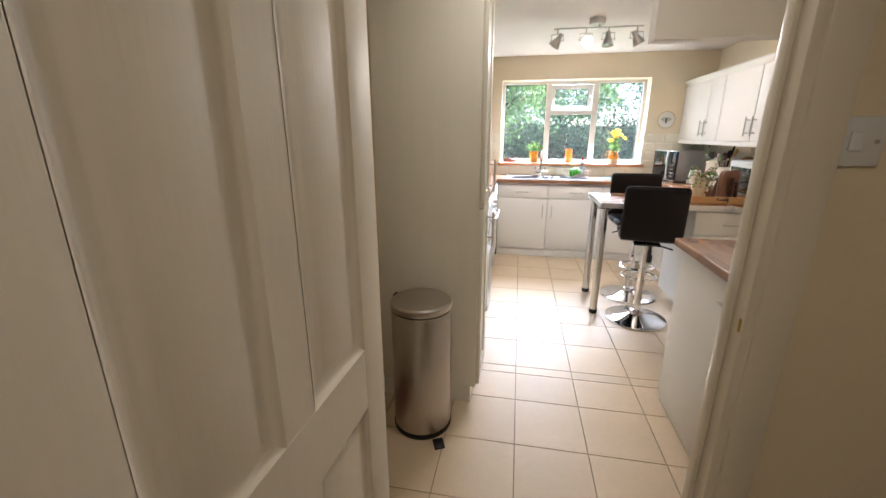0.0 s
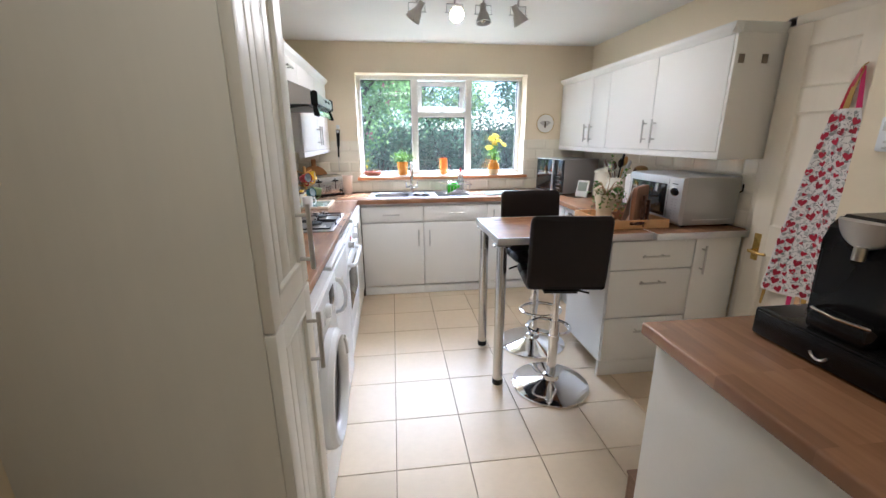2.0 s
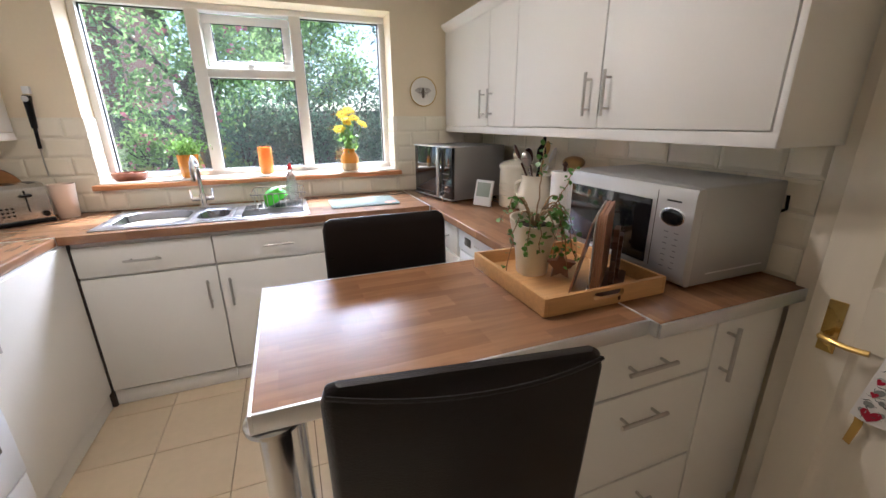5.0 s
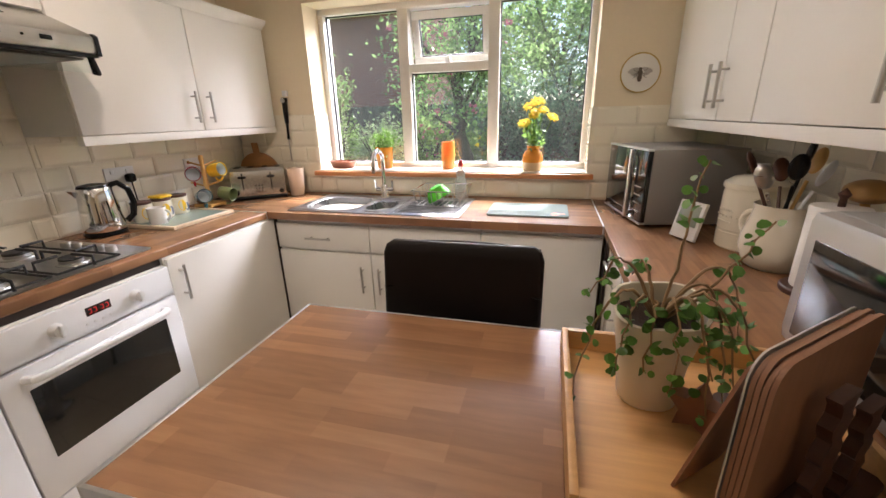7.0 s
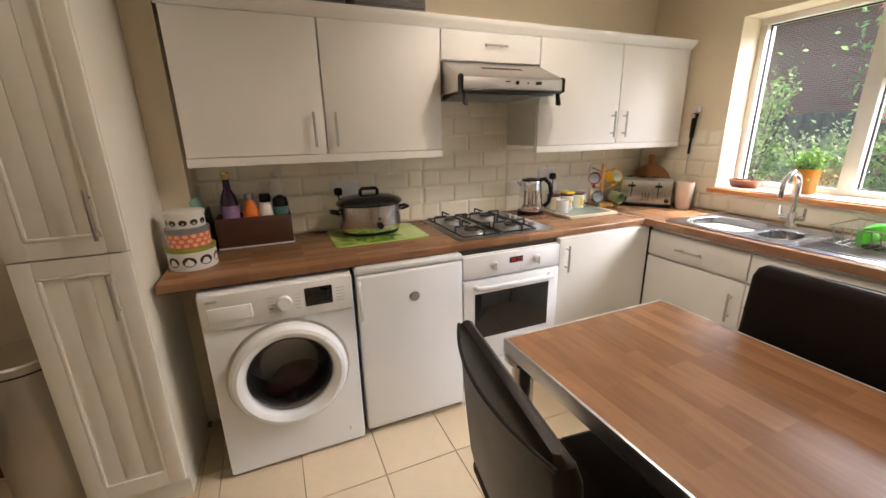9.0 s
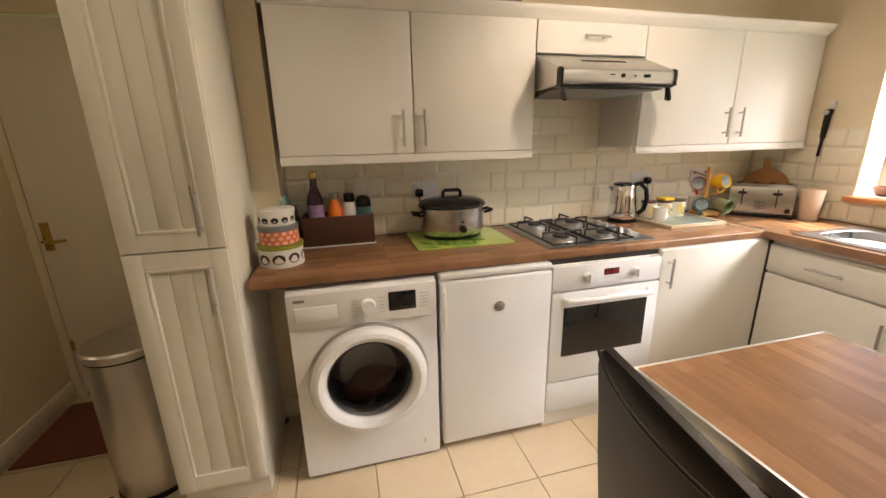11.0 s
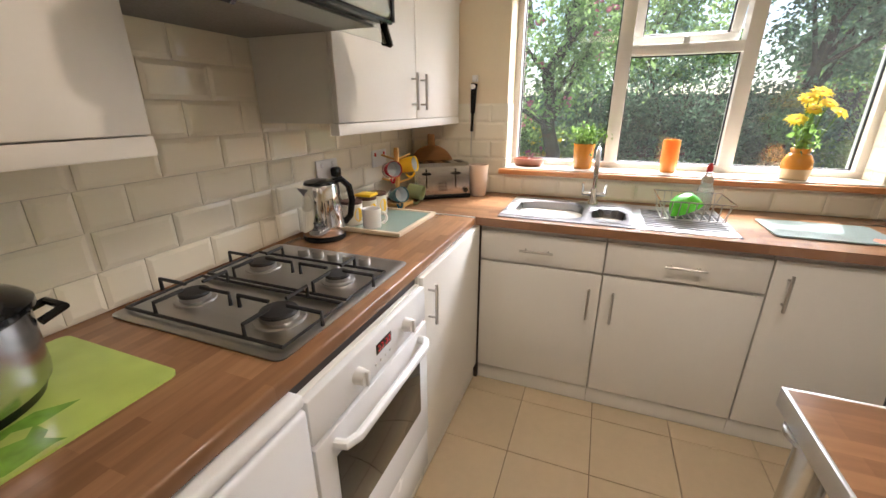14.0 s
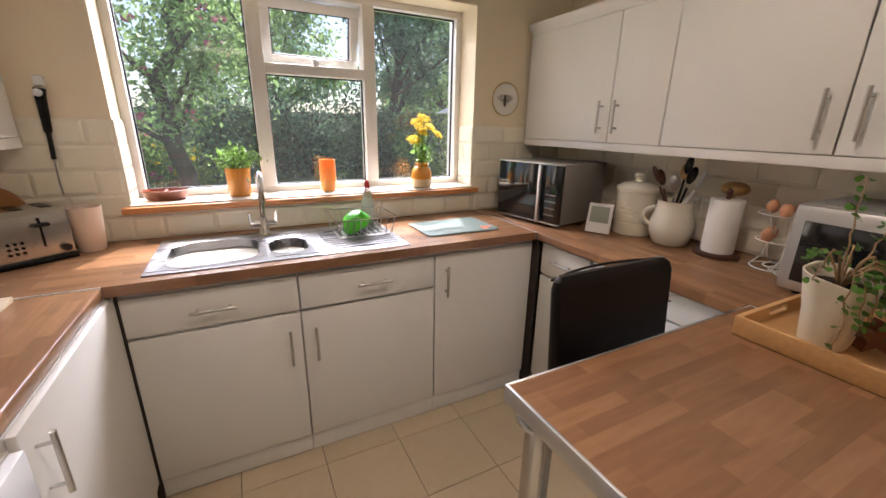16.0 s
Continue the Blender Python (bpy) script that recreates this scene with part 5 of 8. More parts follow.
bottle("water_bottle", "empty clear plastic water bottle", (-0.79, 2.345, None), [(0.035, 0), (0.038, 0.006), (0.036, 0.08), (0.038, 0.16), (0.036, 0.20), (0.018, 0.25), (0.013, 0.255), (0.013, 0.265)], M_PET, [(0.015, 0.262), (0.015, 0.278), (0.001, 0.279)], M_WHITEB, "white cap")
M_SLATE = material("teal_chopping_board", (0.30, 0.52, 0.46), 0.4, blotch=0.1)
bm = box(B(), -0.12, 0.12, -0.005, 0.005, 0.0, 0.25, 0.003)
bm.transform(Matrix.Translation((-0.74, 2.025, TOP)) @ Matrix.Rotation(radians(9), 4, "X"))
solo("chopping_board", bm, M_SLATE, "pale teal plastic chopping board leaning on the wall", "chopping board")
bm = box(B(), -0.10, 0.10, -0.005, 0.005, 0.0, 0.19, 0.003)
bm.transform(Matrix.Translation((-0.73, 2.044, TOP)) @ Matrix.Rotation(radians(6), 4, "X"))
solo("chopping_board", bm, M_BLACK, "black plastic chopping board leaning beside the box", "chopping board")

# stack of printed tins
M_TINWHITE = material("white_tin", (0.74, 0.72, 0.68), 0.35, blotch=0.05)
M_TINGREY = material("grey_tin", (0.20, 0.21, 0.21), 0.4)
M_TINORANGE = material("coral_tin", (0.75, 0.17, 0.07), 0.4)
M_TINOLIVE = material("olive_tin", (0.28, 0.29, 0.03), 0.4)
M_TINBLACK = material("dark_brown_print", (0.03, 0.018, 0.01), 0.4)
M_TINPALE = material("pale_coral_print", (0.85, 0.50, 0.38), 0.4)


def tin(c, r, z0, z1, lid_z, mat, lid_mat, label, motif, motif_mat, n, size):
    t = thing("storage_tin", (c[0], c[1], z0), label, "tin", "stacked tins")
    part("body", lathe(B(), [(r, z0), (r + 0.001, z0 + 0.003), (r + 0.001, lid_z), (r, lid_z + 0.001)], (c[0], c[1], 0), 40), mat, t)
    part("lid", lathe(B(), [(r + 0.003, lid_z), (r + 0.004, lid_z + 0.002), (r + 0.004, z1 - 0.002), (r + 0.001, z1), (0.001, z1)], (c[0], c[1], 0), 40), lid_mat, t)
    bm = B()
    for row in range(motif):
        zc = z0 + (lid_z - z0) * (row + 0.5) / motif
        for i in range(n):
            a = math.tau * (i + 0.5 * (row % 2)) / n
            rr = r + 0.0018
            pts = []
            for k in range(12):
                u, v = size * math.cos(math.tau * k / 12), size * 0.8 * math.sin(math.tau * k / 12)
                aa = a + u / rr
                pts.append((c[0] + rr * math.cos(aa), c[1] + rr * math.sin(aa), zc + v * min(1.0, (lid_z - z0) / motif / size / 2)))
            loft(bm, [pts], cap0=False)
    part("print", bm, motif_mat, t, "printed flower pattern")


TC = (-0.47, 1.985)
tin(TC, 0.088, TOP, TOP + 0.092, TOP + 0.075, M_TINWHITE, M_TINOLIVE, "round white tin with dark flowers and an olive lid", 1, M_TINBLACK, 9, 0.026)
tin(TC, 0.076, TOP + 0.0925, TOP + 0.170, TOP + 0.148, M_TINORANGE, M_TINGREY, "round coral tin with a pale pattern and a grey lid", 3, M_TINPALE, 16, 0.010)
tin(TC, 0.068, TOP + 0.1705, TOP + 0.235, TOP + 0.216, M_TINWHITE, M_TINWHITE, "round cream tin with dark olive flowers", 1, M_TINBLACK, 11, 0.015)

# kettle
kt = thing("kettle", (-0.70, 3.845, TOP), "polished steel jug kettle with a black handle", "kettle")
kc = (-0.715, 3.85, TOP)
part("power_base", lathe(B(), [(0.078, 0.001), (0.082, 0.006), (0.080, 0.018), (0.07, 0.022)], kc, 32), M_BLACK, kt)
part("body", lathe(B(), [(0.078, 0.022), (0.080, 0.03), (0.078, 0.06), (0.070, 0.15), (0.064, 0.205), (0.060, 0.212)], kc, 36), M_CHROME, kt)
part("lid", lathe(B(), [(0.060, 0.212), (0.056, 0.222), (0.03, 0.228), (0.001, 0.229)], kc, 30), M_BLACK, kt)
hd = Matrix.Translation(kc) @ Matrix.Rotation(radians(62), 4, "Z")
bm = tube(B(), [(0.055, 0, 0.215), (0.085, 0, 0.222), (0.118, 0, 0.19), (0.128, 0, 0.13), (0.115, 0, 0.07), (0.085, 0, 0.045)], 0.013, 10)
bm.transform(hd)
part("handle", bm, M_BLACK, kt)
bm = B()
loft(bm, [[(-0.055, -0.03, 0.20), (-0.055, 0.03, 0.20), (-0.058, 0.0, 0.16)], [(-0.092, -0.008, 0.208), (-0.092, 0.008, 0.208), (-0.088, 0.0, 0.20)]])
bm.transform(hd)
part("spout", bm, M_CHROME, kt)

# tray of jars and a mug
M_GLASSGREEN = material("pale_green_glass_panel", (0.30, 0.38, 0.33), 0.12, coat=0.4, blotch=0.1)
M_PALEWOOD = material("pale_frame_wood", (0.62, 0.50, 0.35), 0.5, grain=0.1, grain_scale=20)
tr = thing("serving_board", (-0.60, 4.14, TOP), "glass-topped serving board with a pale wooden rim", "serving board")
part("glass", box(B(), -0.765, -0.455, 3.965, 4.31, TOP + 0.002, TOP + 0.011), M_GLASSGREEN, tr)
for a in ((-0.78, -0.44, 3.95, 3.967), (-0.78, -0.44, 4.308, 4.325), (-0.78, -0.763, 3.967, 4.308), (-0.457, -0.44, 3.967, 4.308)):
    part("rim", box(B(), *a, TOP, TOP + 0.016, 0.002), M_PALEWOOD, tr)
M_CERAMIC = material("cream_ceramic", (0.76, 0.71, 0.58), 0.2, blotch=0.04, coat=0.3)
M_CORKLID = material("dark_brown_lid", (0.09, 0.04, 0.025), 0.5, grain=0.2)
M_YELLOW = material("yellow_glaze", (0.85, 0.55, 0.02), 0.3)
M_SLATEBLUE = material("slate_blue_glaze", (0.10, 0.12, 0.18), 0.3)
ZT = TOP + 0.0112
for (x, y) in ((-0.705, 4.03), (-0.69, 4.125), (-0.695, 4.225)):
    j = thing("storage_jar", (x, y, ZT), "cream jar with a yellow and grey bird motif and brown lid", "jar", "bird jars")
    part("body", lathe(B(), [(0.042, 0.0), (0.045, 0.004), (0.045, 0.085), (0.042, 0.088)], (x, y, ZT), 30), M_CERAMIC, j)
    part("lid", lathe(B(), [(0.043, 0.088), (0.045, 0.09), (0.045, 0.10), (0.001, 0.102)], (x, y, ZT), 30), M_CORKLID, j, "dark brown lid")
    for a0, cz, sx, sz, mm, nm in ((-0.35, 0.045, 0.020, 0.03, M_YELLOW, "bird_print"), (0.25, 0.035, 0.018, 0.022, M_SLATEBLUE, "wing_print")):
        pts = [(x + 0.0458 * math.cos(a0 + sx * math.cos(k) / 0.0458), y + 0.0458 * math.sin(a0 + sx * math.cos(k) / 0.0458), ZT + cz + sz * math.sin(k)) for k in [math.tau * q / 14 for q in range(14)]]
        part(nm, loft(B(), [pts], cap0=False), mm, j)
bm = B()
box(bm, -0.73, -0.65, 4.09, 4.16, ZT + 0.1025, ZT + 0.115, 0.004)
solo("soap_tin", bm, M_YELLOW, "small yellow lidded tin lying on a jar", "tin")


def mug(m, mat, inner, label, name="mug"):
    """A mug in its own frame: opening up, handle along +x."""
    t = thing(name, m.translation, label, "mug", "mugs")
    bm = lathe(B(), [(0.036, 0.0), (0.038, 0.004), (0.039, 0.075), (0.0385, 0.078), (0.036, 0.076), (0.034, 0.01), (0.001, 0.006)], (0, 0, 0), 28)
    bm.transform(m)
    part("cup", bm, mat, t)
    bm = lathe(B(), [(0.0345, 0.07), (0.0335, 0.0115), (0.001, 0.008)], (0, 0, 0), 28, False, True)
    bm.transform(m)
    part("inside", bm, inner, t, "pale inside")
    bm = tube(B(), arc((0.038, 0, 0.04), 0.024, -80, 80, (1, 0, 0), (0, 0, 1), 8), 0.0055, 8)
    bm.transform(m)
    part("handle", bm, mat, t)
    return t


M_MUGRED, M_MUGTEAL, M_MUGSAGE = (material(n, c, 0.22, coat=0.4) for n, c in (("red_glaze", (0.42, 0.015, 0.03)), ("teal_glaze", (0.03, 0.13, 0.16)), ("sage_glaze", (0.22, 0.27, 0.13))))
M_MUGPALE = material("pale_blue_white_glaze", (0.62, 0.68, 0.70), 0.2, coat=0.3)
mug(Matrix.Translation((-0.60, 4.015, ZT)) @ Matrix.Rotation(radians(20), 4, "Z"), M_WHITEB, M_WHITEB, "white mug with a dark band on the serving board")
mt = thing("mug_tree", (-0.69, 4.425, TOP), "turned beech mug tree hung with coloured mugs", "mug tree")
M_BEECH = material("varnished_beech", (0.62, 0.36, 0.10), 0.35, grain=0.1, grain_scale=20, stretch=(1, 1, 0.3))
tc = (-0.69, 4.425, TOP)
bm = box(B(), tc[0] - 0.06, tc[0] + 0.06, tc[1] - 0.06, tc[1] + 0.06, TOP + 0.006, TOP + 0.026, 0.006)
for a in (-0.05, 0.05):
    for b in (-0.05, 0.05):
        ball(bm, (tc[0] + a, tc[1] + b, TOP + 0.007), 0.012, 0.012, 0.007, 6)
part("foot", bm, M_BEECH, mt)
part("post", lathe(B(), [(0.018, 0.026), (0.012, 0.05), (0.017, 0.075), (0.011, 0.10), (0.016, 0.14), (0.011, 0.17), (0.015, 0.20), (0.011, 0.24), (0.014, 0.275), (0.012, 0.295), (0.001, 0.297)], tc, 18), M_BEECH, mt)
for k, (z, ang) in enumerate(((0.235, 205), (0.235, 50), (0.12, 215), (0.12, 20))):
    d = Vector((math.cos(radians(ang)), math.sin(radians(ang)), 0.35))
    part("peg", cyl(B(), Vector(tc) + Vector((0, 0, z)), Vector(tc) + Vector((0, 0, z)) + d * 0.075, 0.005, n=8), M_BEECH, mt)
for (dx, dy, z), mat, lab, (yaw, pitch) in (((-0.005, -0.075, 0.195), M_MUGRED, "red mug hanging on the mug tree", (-40, 80)), ((0.0, 0.055, 0.20), M_YELLOW, "yellow mug hanging on the mug tree", (0, 80)), ((0.01, -0.06, 0.065), M_MUGTEAL, "teal mug hanging on the mug tree", (-30, 75)), ((0.035, 0.06, 0.075), M_MUGSAGE, "sage green mug hanging on the mug tree", (5, 100))):
    m = Matrix.Translation((tc[0] + dx, tc[1] + dy, TOP + z)) @ Matrix.Rotation(radians(yaw), 4, "Z") @ Matrix.Rotation(radians(pitch), 4, "Y")
    mug(m, mat, M_MUGPALE if mat != M_MUGSAGE else M_MUGSAGE, lab)

# toaster, turned across the corner
TM = Matrix.Translation((-0.590, 4.745, TOP)) @ Matrix.Rotation(radians(35), 4, "Z")
to = thing("toaster", (-0.59, 4.745, TOP), "four-slot brushed steel toaster with two levers", "toaster")


def tpart(name, bm, mat, label=""):
    bm.transform(TM)
    return part(name, bm, mat, to, label)


bm = B()
prof = [(-0.085, 0.02), (-0.088, 0.13), (-0.078, 0.175), (-0.055, 0.192), (0.075, 0.192), (0.092, 0.175), (0.095, 0.13), (0.092, 0.02)]
loft(bm, [[(-0.155, y, z) for y, z in prof], [(0.155, y, z) for y, z in prof]])
tpart("body", bm, M_STEELDARK)
tpart("base", box(B(), -0.16, 0.16, -0.10, 0.10, 0.0, 0.022, 0.005), M_BLACK)
for x in (-0.118, -0.042, 0.042, 0.118):
    tpart("slot", box(B(), x - 0.016, x + 0.016, -0.045, 0.07, 0.1905, 0.1935, 0.001), M_BLACK)
for x in (-0.09, 0.075):
    tpart("lever_slot", box(B(), x - 0.003, x + 0.003, -0.0895, -0.084, 0.06, 0.165), M_BLACK)
    tpart("lever", box(B(), x - 0.022, x + 0.022, -0.115, -0.086, 0.135, 0.148, 0.005), M_BLACK)
for x in (-0.13, 0.13):
    tpart("dial", cyl(B(), (x, -0.087, 0.045), (x, -0.103, 0.045), 0.014, n=16), M_BLACK)
for x in (-0.018, 0.0, 0.018):
    for z in (0.05, 0.068, 0.086):
        tpart("button", cyl(B(), (x, -0.087, z), (x, -0.0925, z), 0.005, n=10), M_BLACK)

M_BOARDWOOD = material("round_board_wood", (0.42, 0.20, 0.07), 0.5, grain=0.2, grain_scale=10, stretch=(1, 1, 8))
bm = cyl(B(), (0, 0, 0), (0, 0.016, 0), 0.135, n=40)
box(bm, -0.022, 0.022, 0.001, 0.015, 0.12, 0.20, 0.006)
bm.transform(Matrix.Translation((-0.70, 4.905, TOP + 0.135)) @ Matrix.Rotation(radians(14), 4, "Z") @ Matrix.Rotation(radians(10), 4, "X"))
solo("round_board", bm, M_BOARDWOOD, "round wooden chopping board leaning in the corner", "chopping board")

M_PINKCERAMIC = material("blush_ceramic", (0.76, 0.62, 0.50), 0.35, blotch=0.05)
h = thing("utensil_holder", (-0.385, 4.845, TOP), "tapered blush-white ceramic pot holder", "holder")
part("pot", lathe(B(), [(0.042, 0), (0.045, 0.004), (0.055, 0.16), (0.057, 0.175), (0.052, 0.174), (0.042, 0.01), (0.001, 0.008)], (-0.385, 4.845, TOP), 32), M_PINKCERAMIC, h)

sb = thing("stick_blender", (-0.45, 4.935, 1.24), "black and steel stick blender hanging on the wall", "blender")
bm = tube(B(), [(-0.445, 4.925, 1.515), (-0.447, 4.922, 1.48), (-0.449, 4.922, 1.41), (-0.452, 4.925, 1.36)], 0.019, 12, 0.013)
part("grip", bm, M_BLACK, sb)
part("end_cap", cyl(B(), (-0.445, 4.904, 1.50), (-0.445, 4.896, 1.50), 0.014, n=16), M_NICKEL, sb)
part("shaft", cyl(B(), (-0.452, 4.925, 1.36), (-0.457, 4.927, 1.26), 0.008, n=10), M_BLACK, sb)
part("wire", tube(B(), [(-0.457, 4.927, 1.26), (-0.460, 4.93, 1.18), (-0.458, 4.93, 1.12)], 0.003, 6), M_NICKEL, sb)
part("wall_hook", box(B(), -0.46, -0.43, 4.925, 4.9495, 1.525, 1.56, 0.003), M_APPL2, sb)

# ---- window sill things ----
ZL = WZ0 + 0.0042
M_TERRA = material("glazed_terracotta", (0.25, 0.075, 0.035), 0.3, blotch=0.15, coat=0.2)
bw = thing("terracotta_dish", (-0.135, 5.04, ZL), "low divided terracotta dish", "dish")
bm = oval(B(), [(0.75, ZL), (0.85, ZL + 0.01), (1.0, ZL + 0.045), (0.96, ZL + 0.046), (0.84, ZL + 0.016), (0.01, ZL + 0.012)], (-0.135, 5.035), 0.095, 0.06)
box(bm, -0.142, -0.132, 4.985, 5.085, ZL + 0.012, ZL + 0.042, 0.003)
part("dish", bm, M_TERRA, bw)
M_OCHRE = material("ochre_glaze", (0.62, 0.24, 0.02), 0.25, blotch=0.1, coat=0.3)
M_SOIL = material("potting_soil", (0.035, 0.02, 0.012), 0.95, grain=0.4, bump=0.8, bump_scale=200)


def leaf_shader(name, color, glow=0.35, variation=0.35, rough=0.36, through_light=1.0):
    m = material(name, color, rough, per_island=variation)
    t = m.node_tree
    b, out = t.nodes["Principled BSDF"], t.nodes["Material Output"]
    tr_, mx = t.nodes.new("ShaderNodeBsdfTranslucent"), t.nodes.new("ShaderNodeMixShader")
    src = b.inputs["Base Color"].links[0].from_socket
    thin = t.nodes.new("ShaderNodeHueSaturation")
    thin.inputs["Value"].default_value, thin.inputs["Saturation"].default_value = through_light, 0.9
    t.links.new(src, thin.inputs["Color"]), t.links.new(thin.outputs[0], tr_.inputs["Color"])
    mx.inputs[0].default_value = glow
    t.links.new(b.outputs[0], mx.inputs[1]), t.links.new(tr_.outputs[0], mx.inputs[2]), t.links.new(mx.outputs[0], out.inputs[0])
    return m


M_HERB = leaf_shader("herb_leaf", (0.16, 0.30, 0.05))
M_PETAL = leaf_shader("yellow_petal", (0.80, 0.60, 0.008), 0.3, 0.2, 0.85)
M_STEM = material("green_stem", (0.13, 0.25, 0.05), 0.5)


def leaf_mesh(points, size, seed, shape=0.55, flat=0.0):
    """Many small folded leaves, one at each point."""
    r = np.random.default_rng(seed)
    p = np.asarray(points, float)
    n = len(p)
    d = r.normal(size=(n, 3))
    d[:, 2] *= 1 - flat
    d /= np.linalg.norm(d, axis=1)[:, None]
    q = np.cross(d, r.normal(size=(n, 3)))
    q /= np.linalg.norm(q, axis=1)[:, None]
    w = np.cross(d, q)
    s = size * r.uniform(0.6, 1.3, (n, 1))
    v = np.stack([p - d * s, p + q * s * shape + w * s * 0.15, p + d * s, p - q * s * shape + w * s * 0.15], 1).reshape(-1, 3)
    f = np.arange(4 * n).reshape(-1, 4)
    me = bpy.data.meshes.new("leaves")
    me.from_pydata(v.tolist(), [], f.tolist())
    return me


def leaves(name, points, size, mat, parent, seed, label="", shape=0.55):
    me = leaf_mesh(np.asarray(points) - np.array(BASE[parent]), size, seed, shape)
    me.materials.append(mat)
    ob = new(name, me)
    ob.parent = parent
    BASE[ob] = BASE[parent]
    tagged(ob, label, kind="stuff")
    return ob


def pot(t, c, r0, r1, hgt, mat):
    part("pot", lathe(B(), [(r0, 0), (r0 + 0.002, 0.003), (r1, hgt - 0.004), (r1, hgt), (r1 - 0.005, hgt), (r1 - 0.008, hgt - 0.02), (0.001, hgt - 0.02)], c, 32), mat, t)


hp = thing("herb_pot", (0.168, 5.045, ZL), "bushy green herb in an ochre glazed pot", "plant pot")
pot(hp, (0.168, 5.045, ZL), 0.047, 0.058, 0.135, M_OCHRE)
r = np.random.default_rng(3)
pts = r.normal(size=(420, 3)) * (0.042, 0.03, 0.028) + (0.168, 5.045, ZL + 0.175)
leaves("herb_leaves", pts, 0.012, M_HERB, hp, 4, "small bright green leaves")
bm = B()
for i in range(14):
    a = math.tau * i / 14
    tube(bm, [(0.168 + 0.02 * math.cos(a), 5.045 + 0.015 * math.sin(a), ZL + 0.11), (0.168 + 0.05 * math.cos(a), 5.045 + 0.035 * math.sin(a), ZL + 0.17)], 0.0012, 4)
part("stems", bm, M_STEM, hp)
part("soil", cyl(B(), (0.168, 5.045, ZL + 0.112), (0.168, 5.045, ZL + 0.118), 0.049), M_SOIL, hp)
M_CANDLE = material("orange_candle_glaze", (0.80, 0.30, 0.05), 0.3, blotch=0.1, coat=0.3, Subsurface_Weight=0.2)
bt = thing("orange_tumbler", (0.60, 5.05, ZL), "straight orange glazed tumbler", "tumbler")
part("cup", lathe(B(), [(0.036, 0), (0.038, 0.003), (0.043, 0.06), (0.041, 0.165), (0.036, 0.165), (0.034, 0.01), (0.001, 0.008)], (0.598, 5.05, ZL), 30), M_CANDLE, bt)
vs = thing("flower_vase", (1.125, 5.0, ZL), "two-tone stoneware vase of yellow gerberas", "vase of flowers")
vc = (1.125, 5.0, ZL)
M_VASELOW = material("cream_stoneware", (0.62, 0.45, 0.25), 0.4, grain=0.08)
part("vase", lathe(B(), [(0.050, 0.0), (0.056, 0.004), (0.060, 0.05)], vc, 30, True, False), M_VASELOW, vs, "cream lower half")
part("vase_top", lathe(B(), [(0.060, 0.05), (0.059, 0.085), (0.046, 0.112), (0.036, 0.120), (0.039, 0.142), (0.036, 0.141), (0.032, 0.12), (0.001, 0.105)], vc, 30, False, True), M_OCHRE, vs, "ochre glazed shoulder")
rnd = random.Random(11)
for i, (dx, dy, dz, rr) in enumerate(((-0.03, -0.01, 0.36, 0.045), (0.015, 0.0, 0.385, 0.048), (0.045, -0.01, 0.34, 0.04), (-0.055, -0.02, 0.27, 0.048), (0.10, 0.0, 0.30, 0.042), (0.0, 0.01, 0.33, 0.04), (-0.005, -0.025, 0.31, 0.035))):
    top = Vector(vc) + Vector((dx, dy, dz))
    part("stem", tube(B(), [Vector(vc) + Vector((dx * 0.15, dy * 0.15, 0.105)), Vector(vc) + Vector((dx * 0.5, dy * 0.5, dz * 0.6)), top], 0.0035, 6), M_STEM, vs)
    fl = part("bloom", ball(B(), top, 0.012, 0.012, 0.007, 6), M_OCHRE, vs)
    nrm = Vector((dx * 3, -0.5, 0.7)).normalized()
    side = nrm.cross(Vector((0.3, 0.2, 0.9))).normalized()
    up = nrm.cross(side)
    bm = B()
    for ring, (rad_, lift) in enumerate(((1.0, 0.0), (0.75, 0.006))):
        for k in range(18):
            a = math.tau * (k + 0.5 * ring) / 18 + rnd.uniform(-0.08, 0.08)
            d = side * math.cos(a) + up * math.sin(a)
            w = nrm.cross(d)
            l = rr * rad_ * rnd.uniform(0.85, 1.1)
            o = top + nrm * lift
            loft(bm, [[o + d * 0.008 - w * 0.003, o + d * l * 0.6 - w * 0.007 + nrm * 0.004, o + d * l - nrm * rnd.uniform(-0.004, 0.008), o + d * l * 0.6 + w * 0.007 + nrm * 0.004, o + d * 0.008 + w * 0.003]], cap0=False)
    part("petals", bm, M_PETAL, fl, "yellow petals")
pts = r.normal(size=(60, 3)) * (0.035, 0.02, 0.05) + (1.125, 4.99, ZL + 0.21)
leaves("vase_leaves", pts, 0.022, M_HERB, vs, 9, "green leaves among the stems")

# ---- sink-side things ----
rk = thing("dish_rack", (0.66, 4.66, ZS), "small chrome wire dish rack on the drainer", "dish rack")
x0, x1, y0, y1 = 0.52, 0.80, 4.53, 4.80
zb, zt = ZS + 0.014, ZS + 0.095
bm = B()
tube(bm, [(x0, y0, zt), (x1, y0, zt), (x1, y1, zt), (x0, y1, zt), (x0, y0, zt)], 0.0032, 6)
part("rim_wire", bm, M_CHROME, rk)
for i in range(9):
    x = x0 + 0.02 + (x1 - x0 - 0.04) * i / 8
    part("basket_wire", tube(B(), [(x, y0, zt), (x, y0 + 0.03, zb), (x, y1 - 0.03, zb), (x, y1, zt)], 0.0022, 5), M_NICKEL, rk)
